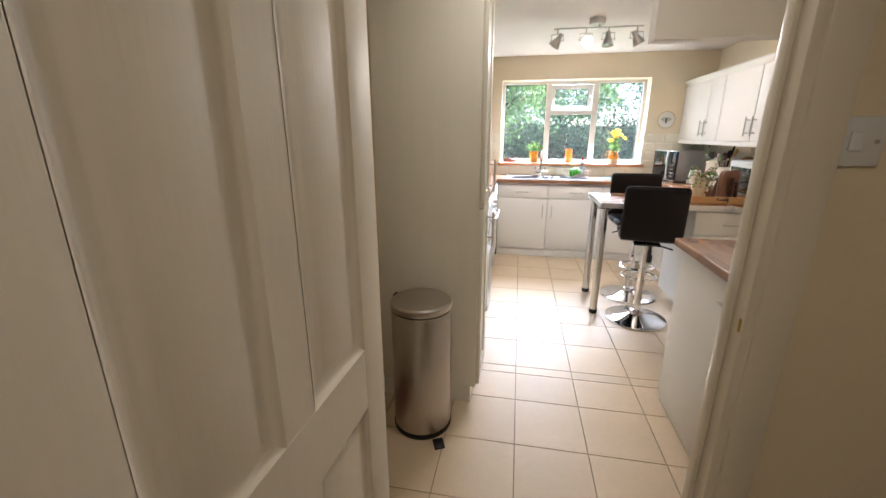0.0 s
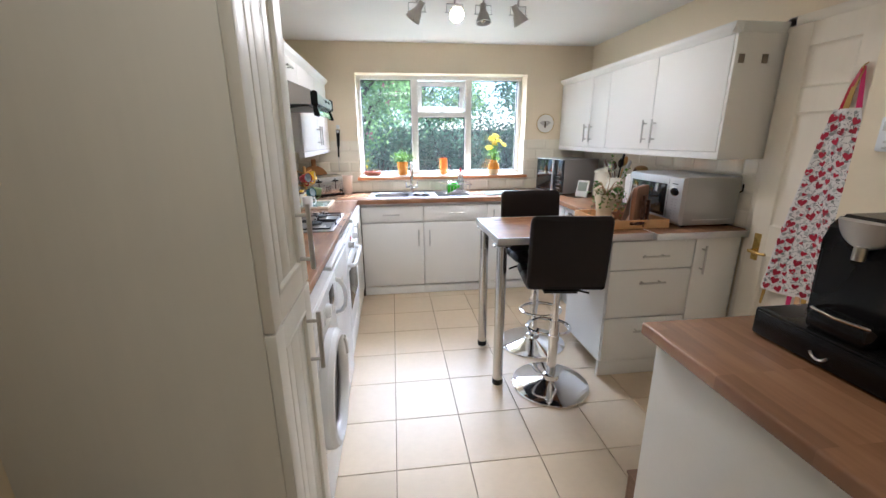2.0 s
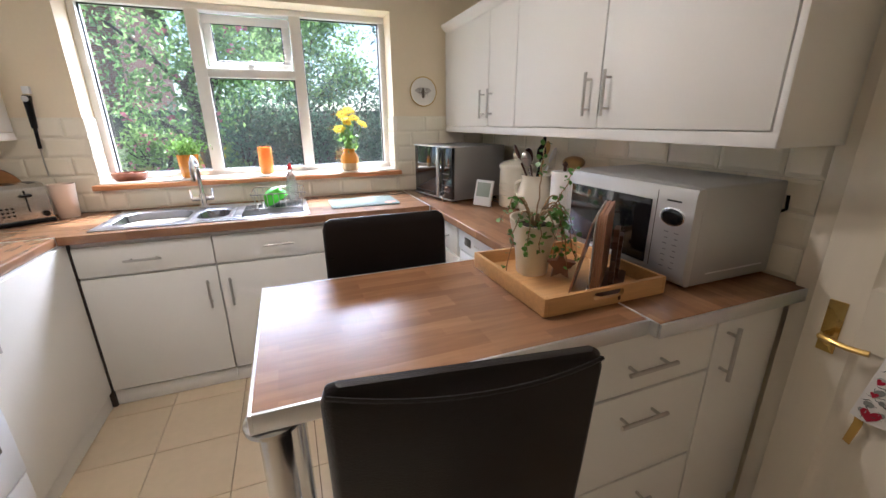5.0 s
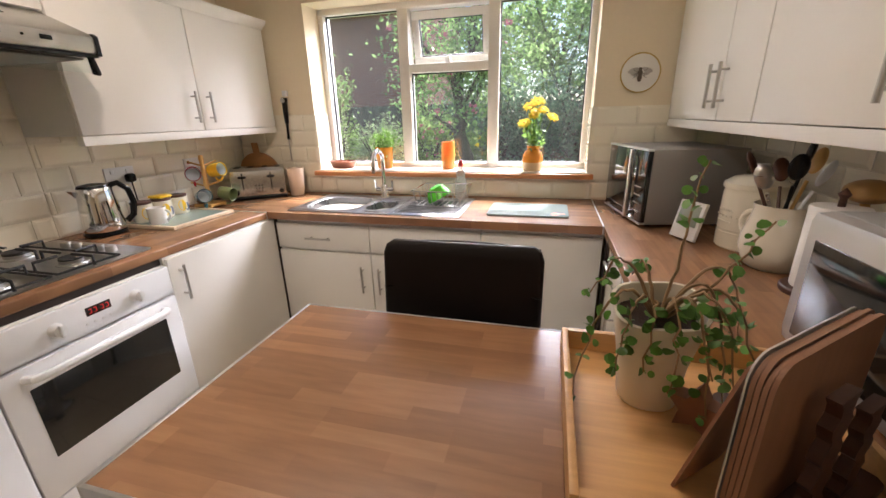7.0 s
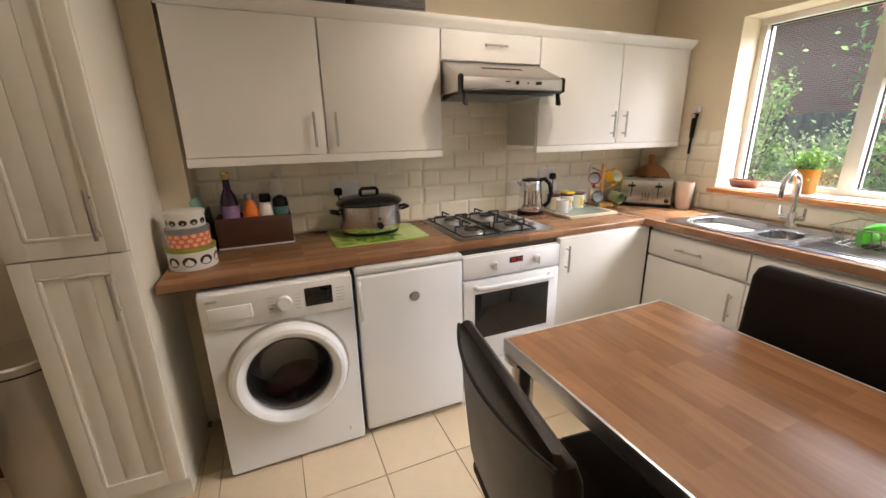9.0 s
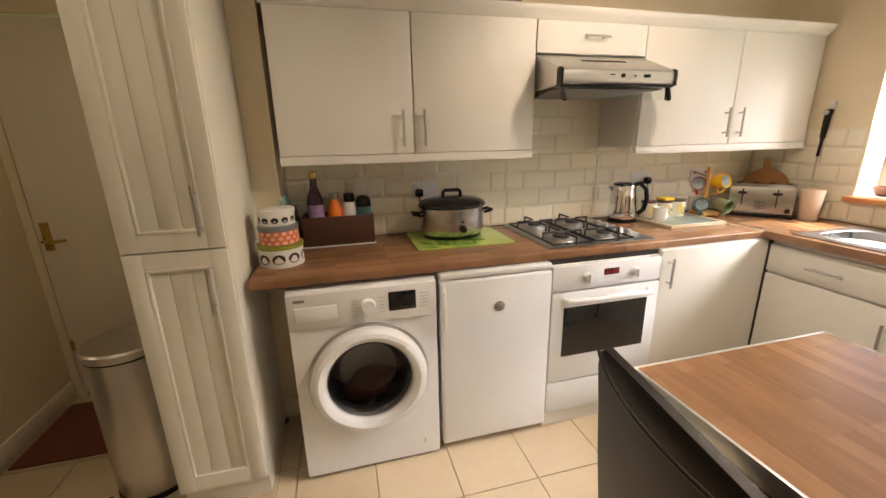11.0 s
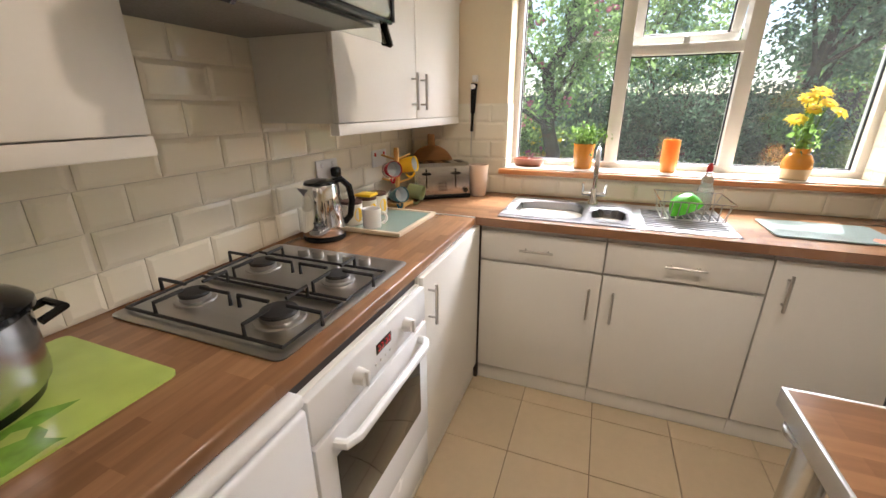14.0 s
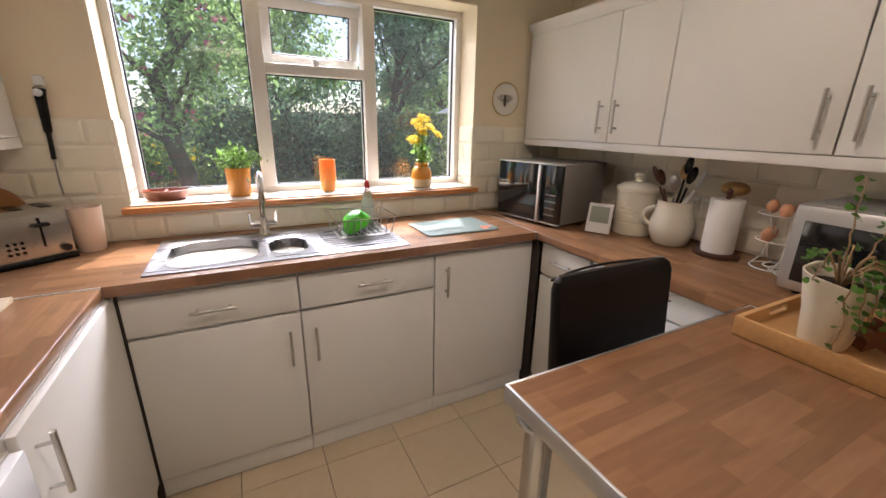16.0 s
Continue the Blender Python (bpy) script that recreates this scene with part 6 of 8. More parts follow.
for y in (y0 + 0.03, y1 - 0.03):
    part("cross_wire", tube(B(), [(x0, y, zt), (x0 + 0.03, y, zb), (x1 - 0.03, y, zb), (x1, y, zt)], 0.0028, 5), M_NICKEL, rk)
bm = B()
for x in (x0 + 0.05, x1 - 0.05):
    for y in (y0 + 0.04, y1 - 0.04):
        cyl(bm, (x, y, ZS + 0.001), (x, y, zb + 0.001), 0.003, n=6)
part("feet", bm, M_CHROME, rk)
M_LIME = material("lime_green_plastic", (0.10, 0.60, 0.03), 0.25, Transmission_Weight=0.15)
bm = lathe(B(), [(0.02, 0.0), (0.045, 0.012), (0.062, 0.045), (0.066, 0.07), (0.062, 0.069), (0.045, 0.02), (0.001, 0.008)], (0, 0, 0), 32)
bm.transform(Matrix.Translation((0.635, 4.655, ZS + 0.062)) @ Matrix.Rotation(radians(152), 4, "Y") @ Matrix.Scale(1.05, 4) @ Matrix.Translation((0, 0, -0.045)))
solo("green_bowl", bm, M_LIME, "lime green plastic bowl upturned in the dish rack", "bowl")
bottle("washing_up_bottle", "clear washing-up liquid bottle with a red cap", (0.735, 4.79, ZS + 0.017), [(0.030, 0), (0.034, 0.006), (0.034, 0.09), (0.024, 0.12), (0.026, 0.14), (0.012, 0.17), (0.011, 0.18)], material("clear_cloudy_plastic", (0.78, 0.84, 0.88), 0.12, Transmission_Weight=0.8, IOR=1.3), [(0.013, 0.178), (0.012, 0.20), (0.006, 0.215), (0.001, 0.216)], M_RED, "red cap")
M_FROST = material("frosted_glass_board", (0.34, 0.44, 0.43), 0.2, coat=0.4, blotch=0.1)
wb = thing("glass_chopping_board", (1.13, 4.6, TOP), "frosted glass chopping board with a printed edge", "chopping board")
bm = B()
loft(bm, [rrect(1.13, 4.61, 0.395, 0.275, 0.02, TOP + 0.003), rrect(1.13, 4.61, 0.395, 0.275, 0.02, TOP + 0.008)])
part("glass", bm, M_FROST, wb)
for a in ((0.98, 4.50), (1.28, 4.50), (0.98, 4.72), (1.28, 4.72)):
    part("foot", cyl(B(), (*a, TOP), (*a, TOP + 0.003), 0.008, n=10), M_BLACK, wb)
bm = B()
for i in range(16):
    a = Vector((1.275 + rnd.uniform(-0.025, 0.03), 4.49 + rnd.uniform(0, 0.05), TOP + 0.0083))
    s = rnd.uniform(0.006, 0.014)
    loft(bm, [[a + Vector((s * math.cos(math.tau * k / 8), s * math.sin(math.tau * k / 8), i * 0.00002)) for k in range(8)]], cap0=False)
part("flower_print", bm, M_TINORANGE, wb, "small red printed flowers")

# ---- east worktop ----
M_OVENGREY = material("grey_painted_steel", (0.30, 0.29, 0.28), 0.45, blotch=0.05, metal=0.3)
mo = thing("microwave_oven", (1.75, 4.6, TOP), "grey and black compact microwave in the corner", "microwave")
MM = Matrix.Translation((1.52, 4.78, TOP)) @ Matrix.Rotation(radians(12), 4, "Z")


def mpart(name, bm, mat, parent=None, label=""):
    bm.transform(MM)
    return part(name, bm, mat, parent or mo, label)


mpart("case", box(B(), 0.022, 0.40, -0.43, 0.0, 0.012, 0.325, 0.004), M_OVENGREY)
md = mpart("door", box(B(), 0.0, 0.021, -0.30, -0.001, 0.014, 0.323, 0.003), M_BLACKGLOSS, None, "black mirrored glass door")
mc = mpart("control_panel", box(B(), 0.0, 0.021, -0.429, -0.302, 0.014, 0.323, 0.003), M_BLACKGLOSS, None, "black glass control panel")
for z in (0.013, 0.319):
    mpart("edge_trim", box(B(), -0.003, 0.022, -0.431, 0.001, z, z + 0.008, 0.001), M_ALU)
mpart("door_handle", box(B(), -0.022, -0.008, -0.312, -0.292, 0.02, 0.318, 0.004), M_ALU, md, "silver bar handle")
for z in (0.04, 0.30):
    mpart("handle_post", box(B(), -0.01, 0.001, -0.307, -0.297, z - 0.008, z + 0.008), M_ALU, md)
for i in range(4):
    mpart("button", box(B(), -0.001, 0.001, -0.40, -0.335, 0.06 + i * 0.035, 0.066 + i * 0.035, 0.0005), M_OVENGREY, mc)
for x in (0.05, 0.36):
    for y in (-0.39, -0.04):
        mpart("foot", cyl(B(), (x, y, 0.0), (x, y, 0.014), 0.014, n=10), M_BLACK)
fp = thing("desk_clock", (1.71, 4.2, TOP), "small white-framed digital clock leaning on the canister", "clock")
FM = Matrix.Translation((1.735, 4.215, TOP)) @ Matrix.Rotation(radians(-62), 4, "Z") @ Matrix.Rotation(radians(-14), 4, "X")
bm = box(B(), -0.058, 0.058, -0.008, 0.008, 0.004, 0.15, 0.003)
bm.transform(FM)
part("frame", bm, M_APPL2, fp)
bm = box(B(), -0.045, 0.045, -0.0095, -0.007, 0.055, 0.135, 0.001)
bm.transform(FM)
part("display", bm, material("lcd_grey", (0.28, 0.32, 0.27), 0.3), fp, "grey-green display")
cn = thing("canister", (1.92, 4.16, TOP), "large cream stoneware canister with a knobbed lid", "canister")
cc = (1.925, 4.165, TOP)
part("jar", lathe(B(), [(0.088, 0.0), (0.093, 0.006), (0.094, 0.06), (0.092, 0.062), (0.092, 0.068), (0.094, 0.07), (0.093, 0.19), (0.09, 0.215)], cc, 40), M_CERAMIC, cn)
cl = part("lid", lathe(B(), [(0.096, 0.213), (0.098, 0.22), (0.096, 0.232), (0.07, 0.250), (0.03, 0.258)], cc, 40), M_CERAMIC, cn)
part("knob", lathe(B(), [(0.018, 0.255), (0.016, 0.268), (0.026, 0.285), (0.022, 0.296), (0.001, 0.298)], cc, 24), M_CERAMIC, cl)
bm = B()
for w_, z in ((0.05, 0.135), (0.08, 0.115), (0.05, 0.095)):
    for k in range(6):
        a = math.pi + 0.25 - (w_ / 0.094) * (k / 5 - 0.5) * 1.2
        box(bm, cc[0] + 0.0945 * math.cos(a) - 0.002, cc[0] + 0.0945 * math.cos(a) + 0.002, cc[1] + 0.0945 * math.sin(a) - 0.006, cc[1] + 0.0945 * math.sin(a) + 0.006, TOP + z, TOP + z + 0.006, 0.001)
part("raised_lettering", bm, M_CERAMIC, cn)
ju = thing("utensil_jug", (1.92, 3.95, TOP), "round cream jug crammed with kitchen utensils", "utensil pot")
jc = (1.915, 3.955, TOP)
part("jug", lathe(B(), [(0.062, 0.0), (0.075, 0.01), (0.093, 0.06), (0.092, 0.10), (0.078, 0.15), (0.072, 0.185), (0.076, 0.20), (0.072, 0.20), (0.068, 0.18), (0.05, 0.05), (0.001, 0.03)], jc, 36), M_CERAMIC, ju)
part("handle", tube(B(), arc((jc[0] - 0.04, jc[1] + 0.07, TOP + 0.12), 0.042, -80, 95, (-0.4, 0.9, 0), (0, 0, 1), 8), 0.009, 8), M_CERAMIC, ju)
for i, (a, lean, ln, mat, hd_) in enumerate(((0.3, 0.30, 0.30, M_BEECH, "spoon"), (1.4, 0.50, 0.28, M_DARKWOOD, "spatula"), (2.5, 0.45, 0.30, M_DARKWOOD, "spatula"), (3.5, 0.45, 0.27, M_STEEL, "whisk"), (4.4, 0.30, 0.29, M_BLACK, "ladle"), (5.3, 0.38, 0.28, M_APPL2, "spoon"), (5.9, 0.15, 0.32, M_BLACK, "spatula"))):
    d = Vector((math.cos(a) * lean, math.sin(a) * lean, 1)).normalized()
    p0 = Vector(jc) + Vector((-math.cos(a) * 0.02, -math.sin(a) * 0.02, 0.04))
    t = thing(hd_, p0, "kitchen utensil standing in the cream jug", "utensil", "utensils in the jug")
    part("shaft", cyl(B(), p0, p0 + d * ln * 0.8, 0.005, n=8), mat, t)
    part("head", ball(B(), p0 + d * ln, 0.024, 0.01 if hd_ != "whisk" else 0.024, 0.04, 8, d.to_track_quat("Z", "Y")), mat, t)
kr = thing("kitchen_roll", (1.935, 3.74, TOP), "white kitchen roll on a dark wooden holder", "kitchen roll")
rc = (1.935, 3.755, TOP)
part("holder_base", lathe(B(), [(0.078, 0.0), (0.08, 0.004), (0.08, 0.014), (0.076, 0.018)], rc, 32), M_DARKWOOD, kr)
part("roll", lathe(B(), [(0.058, 0.018), (0.060, 0.022), (0.060, 0.235), (0.058, 0.238), (0.02, 0.238)], rc, 36), material("paper_towel", (0.82, 0.80, 0.76), 0.9, bump=0.4, bump_scale=120), kr)
part("holder_knob", lathe(B(), [(0.008, 0.238), (0.008, 0.26), (0.014, 0.27), (0.001, 0.285)], rc, 16), M_DARKWOOD, kr)
M_GOURD = material("golden_brown_wood", (0.38, 0.22, 0.07), 0.45, grain=0.15)
for (dx, dy, lab, mat, rx, ry, rz) in ((0.055, -0.02, "turned golden wooden mushroom brush", M_GOURD, 0.052, 0.052, 0.03),):
    t = thing("wooden_brush", (rc[0] + dx, rc[1] + dy, TOP + 0.0), lab, "brush")
    part("shaft", cyl(B(), (rc[0] + dx + 0.03, rc[1] + dy + 0.06, TOP), (rc[0] + dx, rc[1] + dy + 0.035, TOP + 0.255), 0.01), M_BEECH, t)
    part("head", ball(B(), (rc[0] + dx, rc[1] + dy + 0.03, TOP + 0.275), rx, ry, rz, 10), mat, t)
eg = thing("egg_stand", (1.965, 3.56, TOP), "cream wire stand holding brown eggs", "egg holder")
ec = Vector((1.965, 3.565, TOP))
M_WIRE = material("cream_coated_wire", (0.70, 0.66, 0.58), 0.4)
bm = B()
for k in range(4):
    a = math.tau * k / 4 + 0.4
    tube(bm, [ec + Vector((0.07 * math.cos(a), 0.07 * math.sin(a), 0.004)), ec + Vector((0.045 * math.cos(a + 0.5), 0.045 * math.sin(a + 0.5), 0.05)), ec + Vector((0.03 * math.cos(a + 1.0), 0.03 * math.sin(a + 1.0), 0.14)), ec + Vector((0.06 * math.cos(a + 1.3), 0.06 * math.sin(a + 1.3), 0.25))], 0.0025, 6)
for z, rr in ((0.004, 0.07), (0.11, 0.07), (0.21, 0.08)):
    tube(bm, [ec + Vector((rr * math.cos(math.tau * k / 20), rr * math.sin(math.tau * k / 20), z)) for k in range(21)], 0.0025, 6)
part("wire_frame", bm, M_WIRE, eg)
bm = B()
for k in range(3):
    tube(bm, [ec + Vector((-0.03 + 0.05 * math.cos(math.tau * q / 16), -0.06 + 0.02 * k + 0.03 * math.sin(math.tau * q / 16), 0.004 + 0.01 * k)) for q in range(17)], 0.003, 6)
part("wire_coil", bm, M_WIRE, eg)
M_EGG = material("brown_eggshell", (0.55, 0.26, 0.13), 0.5, per_object=0.2)
for k, (dx, dy, z) in enumerate(((-0.045, 0.02, 0.13), (0.02, -0.045, 0.13), (0.03, 0.04, 0.13), (-0.05, -0.02, 0.232), (0.01, 0.05, 0.232), (0.04, -0.03, 0.232))):
    e = solo("egg", ball(B(), ec + Vector((dx, dy, z)), 0.021, 0.021, 0.027, 10), M_EGG, "brown egg resting in the wire stand", "egg", "eggs", base=ec + Vector((dx, dy, z)))

# microwave on the peninsula
M_PALESILVER = material("pale_silver_paint", (0.50, 0.49, 0.48), 0.32, 0.55, blotch=0.03, rough_var=0.2)
M_INKMARK = material("grey_button_print", (0.16, 0.15, 0.15), 0.5)
M_SILVER = material("silver_paint", (0.45, 0.45, 0.44), 0.35, 0.6, blotch=0.03)
mw = thing("microwave_oven", (1.9, 3.17, TOP), "large silver microwave with a dark glass door", "microwave")
X0, X1, Y0, Y1, Z1 = 1.735, 2.075, 2.92, 3.44, 1.205
part("case", box(B(), X0, X1, Y0, Y1, TOP + 0.014, Z1, 0.007, 3), M_SILVER, mw)
face = [(X0 + 0.002, TOP + 0.016), (X0 - 0.012, TOP + 0.016), (X0 - 0.024, TOP + 0.030), (X0 - 0.028, TOP + 0.050), (X0 - 0.028, Z1 - 0.020), (X0 - 0.022, Z1 - 0.006), (X0 + 0.002, Z1 - 0.002)]
mf = part("front", loft(B(), [[(x, y, z) for x, z in face] for y in (Y0 + 0.001, Y1 - 0.001)]), M_PALESILVER, mw, "pale silver front")
part("door_glass", box(B(), X0 - 0.031, X0 - 0.026, Y0 + 0.135, Y1 - 0.03, TOP + 0.052, Z1 - 0.05, 0.002), M_BLACKGLOSS, mf, "dark glass door")
part("display_rim", ball(B(), (X0 - 0.0275, Y0 + 0.065, Z1 - 0.088), 0.004, 0.041, 0.027, 10), M_CHROME, mf)
part("display", ball(B(), (X0 - 0.0285, Y0 + 0.065, Z1 - 0.088), 0.006, 0.037, 0.023, 10), M_BLACKGLOSS, mf, "oval black display")
part("maker_mark", box(B(), X0 - 0.0288, X0 - 0.0278, Y0 + 0.042, Y0 + 0.088, Z1 - 0.046, Z1 - 0.041), M_IRON, mf, "small dark maker's mark")
bm = B()
for i in range(7):
    for k in range(2):
        z = TOP + 0.060 + i * 0.017
        box(bm, X0 - 0.0287, X0 - 0.0278, Y0 + 0.036 + k * 0.032, Y0 + 0.050 + k * 0.032 - 0.004 * (i % 2), z, z + 0.0022)
tagged(part("button_print", bm, M_INKMARK, mf, "faint printed button marks"), kind="stuff")
part("seam", box(B(), X0 - 0.0287, X0 - 0.0275, Y0 + 0.118, Y0 + 0.120, TOP + 0.05, Z1 - 0.02), M_DARK, mf)
part("side_print", box(B(), X0 + 0.06, X1 - 0.04, Y0 - 0.0012, Y0 + 0.001, TOP + 0.045, TOP + 0.049), M_APPL2, mw)
part("cable", tube(B(), [(X1 - 0.02, Y0 + 0.02, 1.10), (X1 + 0.008, Y0 - 0.005, 1.12), (X1 + 0.012, Y0 + 0.0, 1.16)], 0.005, 6), M_BLACK, mw)
for x in (X0 + 0.03, X1 - 0.03):
    for y in (Y0 + 0.04, Y1 - 0.04):
        part("foot", cyl(B(), (x, y, TOP), (x, y, TOP + 0.016), 0.014, n=10), M_BLACK, mw)

# wooden tray, trailing plant and recipe stand
ty = thing("wooden_tray", (1.465, 3.14, TOP), "pale pine tray with slot handles on the breakfast bar", "tray")
tx0, tx1, ty0, ty1 = 1.268, 1.668, 2.938, 3.335
part("bottom", box(B(), tx0 + 0.012, tx1 - 0.012, ty0 + 0.012, ty1 - 0.012, TOP + 0.0018, TOP + 0.010), M_PINE, ty)
part("side", box(B(), tx0, tx0 + 0.012, ty0, ty1, TOP + 0.0018, TOP + 0.052, 0.002), M_PINE, ty)
part("side", box(B(), tx1 - 0.012, tx1, ty0, ty1, TOP + 0.0018, TOP + 0.052, 0.002), M_PINE, ty)
for y in (ty0, ty1 - 0.012):
    cx, zm = (tx0 + tx1) / 2, TOP + 0.0269
    flat_o = [(a, b) for a, b, _ in rrect(cx, zm, tx1 - tx0 - 0.024, 0.0502, 0.001, 0)]
    flat_i = [(a, b) for a, b, _ in rrect(cx, zm + 0.006, 0.10, 0.02, 0.009, 0)]
    bm = loft(B(), [[(a, q, b) for a, b in s_] for q, s_ in ((y, flat_o), (y, flat_i), (y + 0.012, flat_i), (y + 0.012, flat_o), (y, flat_o))], False, False)
    part("end", bm, M_PINE, ty)
ZP = TOP + 0.0102
pl = thing("house_plant", (1.405, 3.203, ZP), "trailing plant with round leaves in a cream ceramic pot", "house plant")
pc = (1.405, 3.203, ZP)


def rim(w, r, z):
    """The slanting rim, higher towards its back corner."""
    return [(x, y, ZP + z + 0.16 * (y - pc[1]) + 0.08 * (x - pc[0])) for x, y, _ in rrect(pc[0], pc[1], w, w, r, 0, 8)]


M_POT = material("cream_pot", (0.74, 0.68, 0.55), 0.3, blotch=0.04, coat=0.2)
bm = B()
loft(bm, [rrect(pc[0], pc[1], 0.085, 0.085, 0.036, ZP, 8), rrect(pc[0], pc[1], 0.09, 0.09, 0.038, ZP + 0.004, 8), rrect(pc[0], pc[1], 0.105, 0.105, 0.045, ZP + 0.08, 8), rim(0.132, 0.046, 0.166), rim(0.134, 0.045, 0.174), rim(0.124, 0.041, 0.174), rrect(pc[0], pc[1], 0.112, 0.112, 0.038, ZP + 0.145, 8)])
part("pot", bm, M_POT, pl)
bm = B()
loft(bm, [rrect(pc[0], pc[1], 0.113, 0.113, 0.038, ZP + 0.147, 8), rrect(pc[0], pc[1], 0.110, 0.110, 0.036, ZP + 0.152, 8)])
part("soil", bm, M_SOIL, pl)
M_VINE = material("brown_vine", (0.30, 0.19, 0.09), 0.6, grain=0.2)
M_PLANT = leaf_shader("round_plant_leaf", (0.10, 0.25, 0.035), 0.25, 0.3)
rp = random.Random(21)
o = Vector((pc[0], pc[1], ZP + 0.145))
runs = []
for a, reach, lift, drop in ((205, 0.14, 0.085, -0.13), (225, 0.10, 0.07, -0.07), (250, 0.085, 0.06, -0.045), (275, 0.10, 0.075, -0.06), (300, 0.115, 0.08, -0.10), (325, 0.13, 0.085, -0.10), (345, 0.15, 0.09, -0.11), (170, 0.10, 0.09, 0.03), (15, 0.15, 0.10, -0.05), (335, 0.11, 0.10, -0.12), (315, 0.09, 0.07, -0.06), (35, 0.05, 0.16, 0.25), (350, 0.12, 0.12, 0.18), (120, 0.07, 0.07, 0.05)):
    d = Vector((math.cos(radians(a)), math.sin(radians(a)), 0))
    pts = []
    for i in range(15):
        u = i / 14
        wob = Vector((rp.uniform(-1, 1), rp.uniform(-1, 1), rp.uniform(-1, 1))) * 0.006 * u
        if drop > 0.15:
            z = lift * u + (drop - lift) * u * u
        else:
            z = 4 * lift * u * (1 - u) + drop * u * u
        pts.append(o + d * reach * (u ** 0.8) + Vector((0, 0, z)) + wob)
    runs.append((pts, drop))
    part("vine", tube(B(), pts, 0.0032, 6, 0.0012), M_VINE, pl)


def round_leaf(bm, c, d, nrm, s):
    d = d.normalized()
    q = nrm.cross(d).normalized()
    nrm = d.cross(q)
    loft(bm, [[c + d * s * (0.9 * math.cos(k) + 0.8) + q * s * 0.95 * math.sin(k) + nrm * s * 0.18 * math.cos(2 * k) for k in [math.tau * i / 8 for i in range(8)]]], cap0=False)


for pts, drop in runs:
    bm = B()
    for i in range(8 if drop < 0 else 10, 15):
        for s_ in (0, 1, 2):
            if rp.random() < 0.14:
                continue
            d = Vector((rp.uniform(-1, 1), rp.uniform(-1, 1), rp.uniform(-0.4, 0.5)))
            nn = Vector((rp.uniform(-0.8, 0.8), rp.uniform(-1.0, 0.2), rp.uniform(0.2, 1)))
            round_leaf(bm, pts[i] + d * 0.006, d, nn, rp.uniform(0.006, 0.0115) * (1.35 - 0.55 * (i / 14)))
    part("leaves", bm, M_PLANT, pl, "round green leaves")

M_BOARDDARK = material("brown_wood_board", (0.27, 0.135, 0.075), 0.5, grain=0.15, grain_scale=14, stretch=(1, 8, 1), per_object=0.15)
M_BOARDPALE = material("pale_grey_laminate", (0.52, 0.50, 0.48), 0.4, blotch=0.1)
rs = thing("placemat_stand", (1.50, 3.03, ZP), "stack of brown wooden placemats standing in a carved holder", "placemats")
STAND = Matrix.Translation((1.437, 2.978, ZP)) @ Matrix.Rotation(radians(41.6), 4, "Z")


def standing_board(v, z0, z1, length, thick, lean=0.0):
    bm = B()
    ring = [(p + length / 2, q + (z0 + z1) / 2) for p, q, _ in rrect(0, 0, length, z1 - z0, 0.03, 0)]
    loft(bm, [[(p, v + dv + lean * (z1 - q), q) for p, q in ring] for dv in (-thick / 2, thick / 2)])
    bm.transform(STAND)
    return bm


for i in range(5):
    part("placemat", standing_board(0.003 - i * 0.0058, 0.0125, 0.226 - 0.003 * (i % 2), 0.255 + 0.004 * (i % 3), 0.0022 if i == 0 else 0.0048), M_BOARDPALE if i == 0 else M_BOARDDARK, rs)
for u, v, hgt in ((0.10, -0.052, 0.165), (0.17, -0.060, 0.13)):
    bm = B()
    loft(bm, [[(u + p * (0.018 + 0.007 * math.sin(k * 1.9)), v + q, 0.012 + hgt * k / 14) for p, q in ((-1, 0), (1, 0), (1, 0.014), (-1, 0.014))] for k in range(15)])
    bm.transform(STAND)
    part("carved_upright", bm, M_DARKWOOD, rs)
bm = box(B(), 0.02, 0.235, -0.078, 0.012, 0.0, 0.0123, 0.003)
bm.transform(STAND)
part("base_block", bm, M_DARKWOOD, rs)
bm = B()
edge = [(0.0, 0.0), (0.10, 0.0), (0.17, 0.10), (0.15, 0.21), (0.02, 0.20)]
loft(bm, [[(u, 0.008 + dv + 0.20 * (0.21 - z), z) for u, z in edge] for dv in (0.0, 0.004)])
bm.transform(STAND)
solo("brown_leather_folder", bm, M_BOARDDARK, "thin brown folder leaning on the placemats", "folder")
M_STARWOOD = material("reddish_star_wood", (0.24, 0.10, 0.05), 0.45, grain=0.15)
bm = B()
star = [(0.044 * (1 if k % 2 == 0 else 0.5) * math.cos(math.tau * k / 10 + 0.3), 0.044 * (1 if k % 2 == 0 else 0.5) * math.sin(math.tau * k / 10 + 0.3)) for k in range(10)]
loft(bm, [[(x, -0.015, z) for x, z in star], [(x, 0.015, z) for x, z in star]])
bm.transform(Matrix.Translation((1.462, 3.135, ZP + 0.0375)) @ Matrix.Rotation(radians(-35), 4, "Z"))
solo("wooden_star", bm, M_STARWOOD, "small reddish wooden star ornament on the tray", "ornament")
solo("coaster", lathe(B(), [(0.022, 0.0), (0.023, 0.003), (0.022, 0.012), (0.001, 0.012)], (1.53, 3.20, ZP), 20), M_DARKWOOD, "small round dark wooden tea-light holder", "tea light")

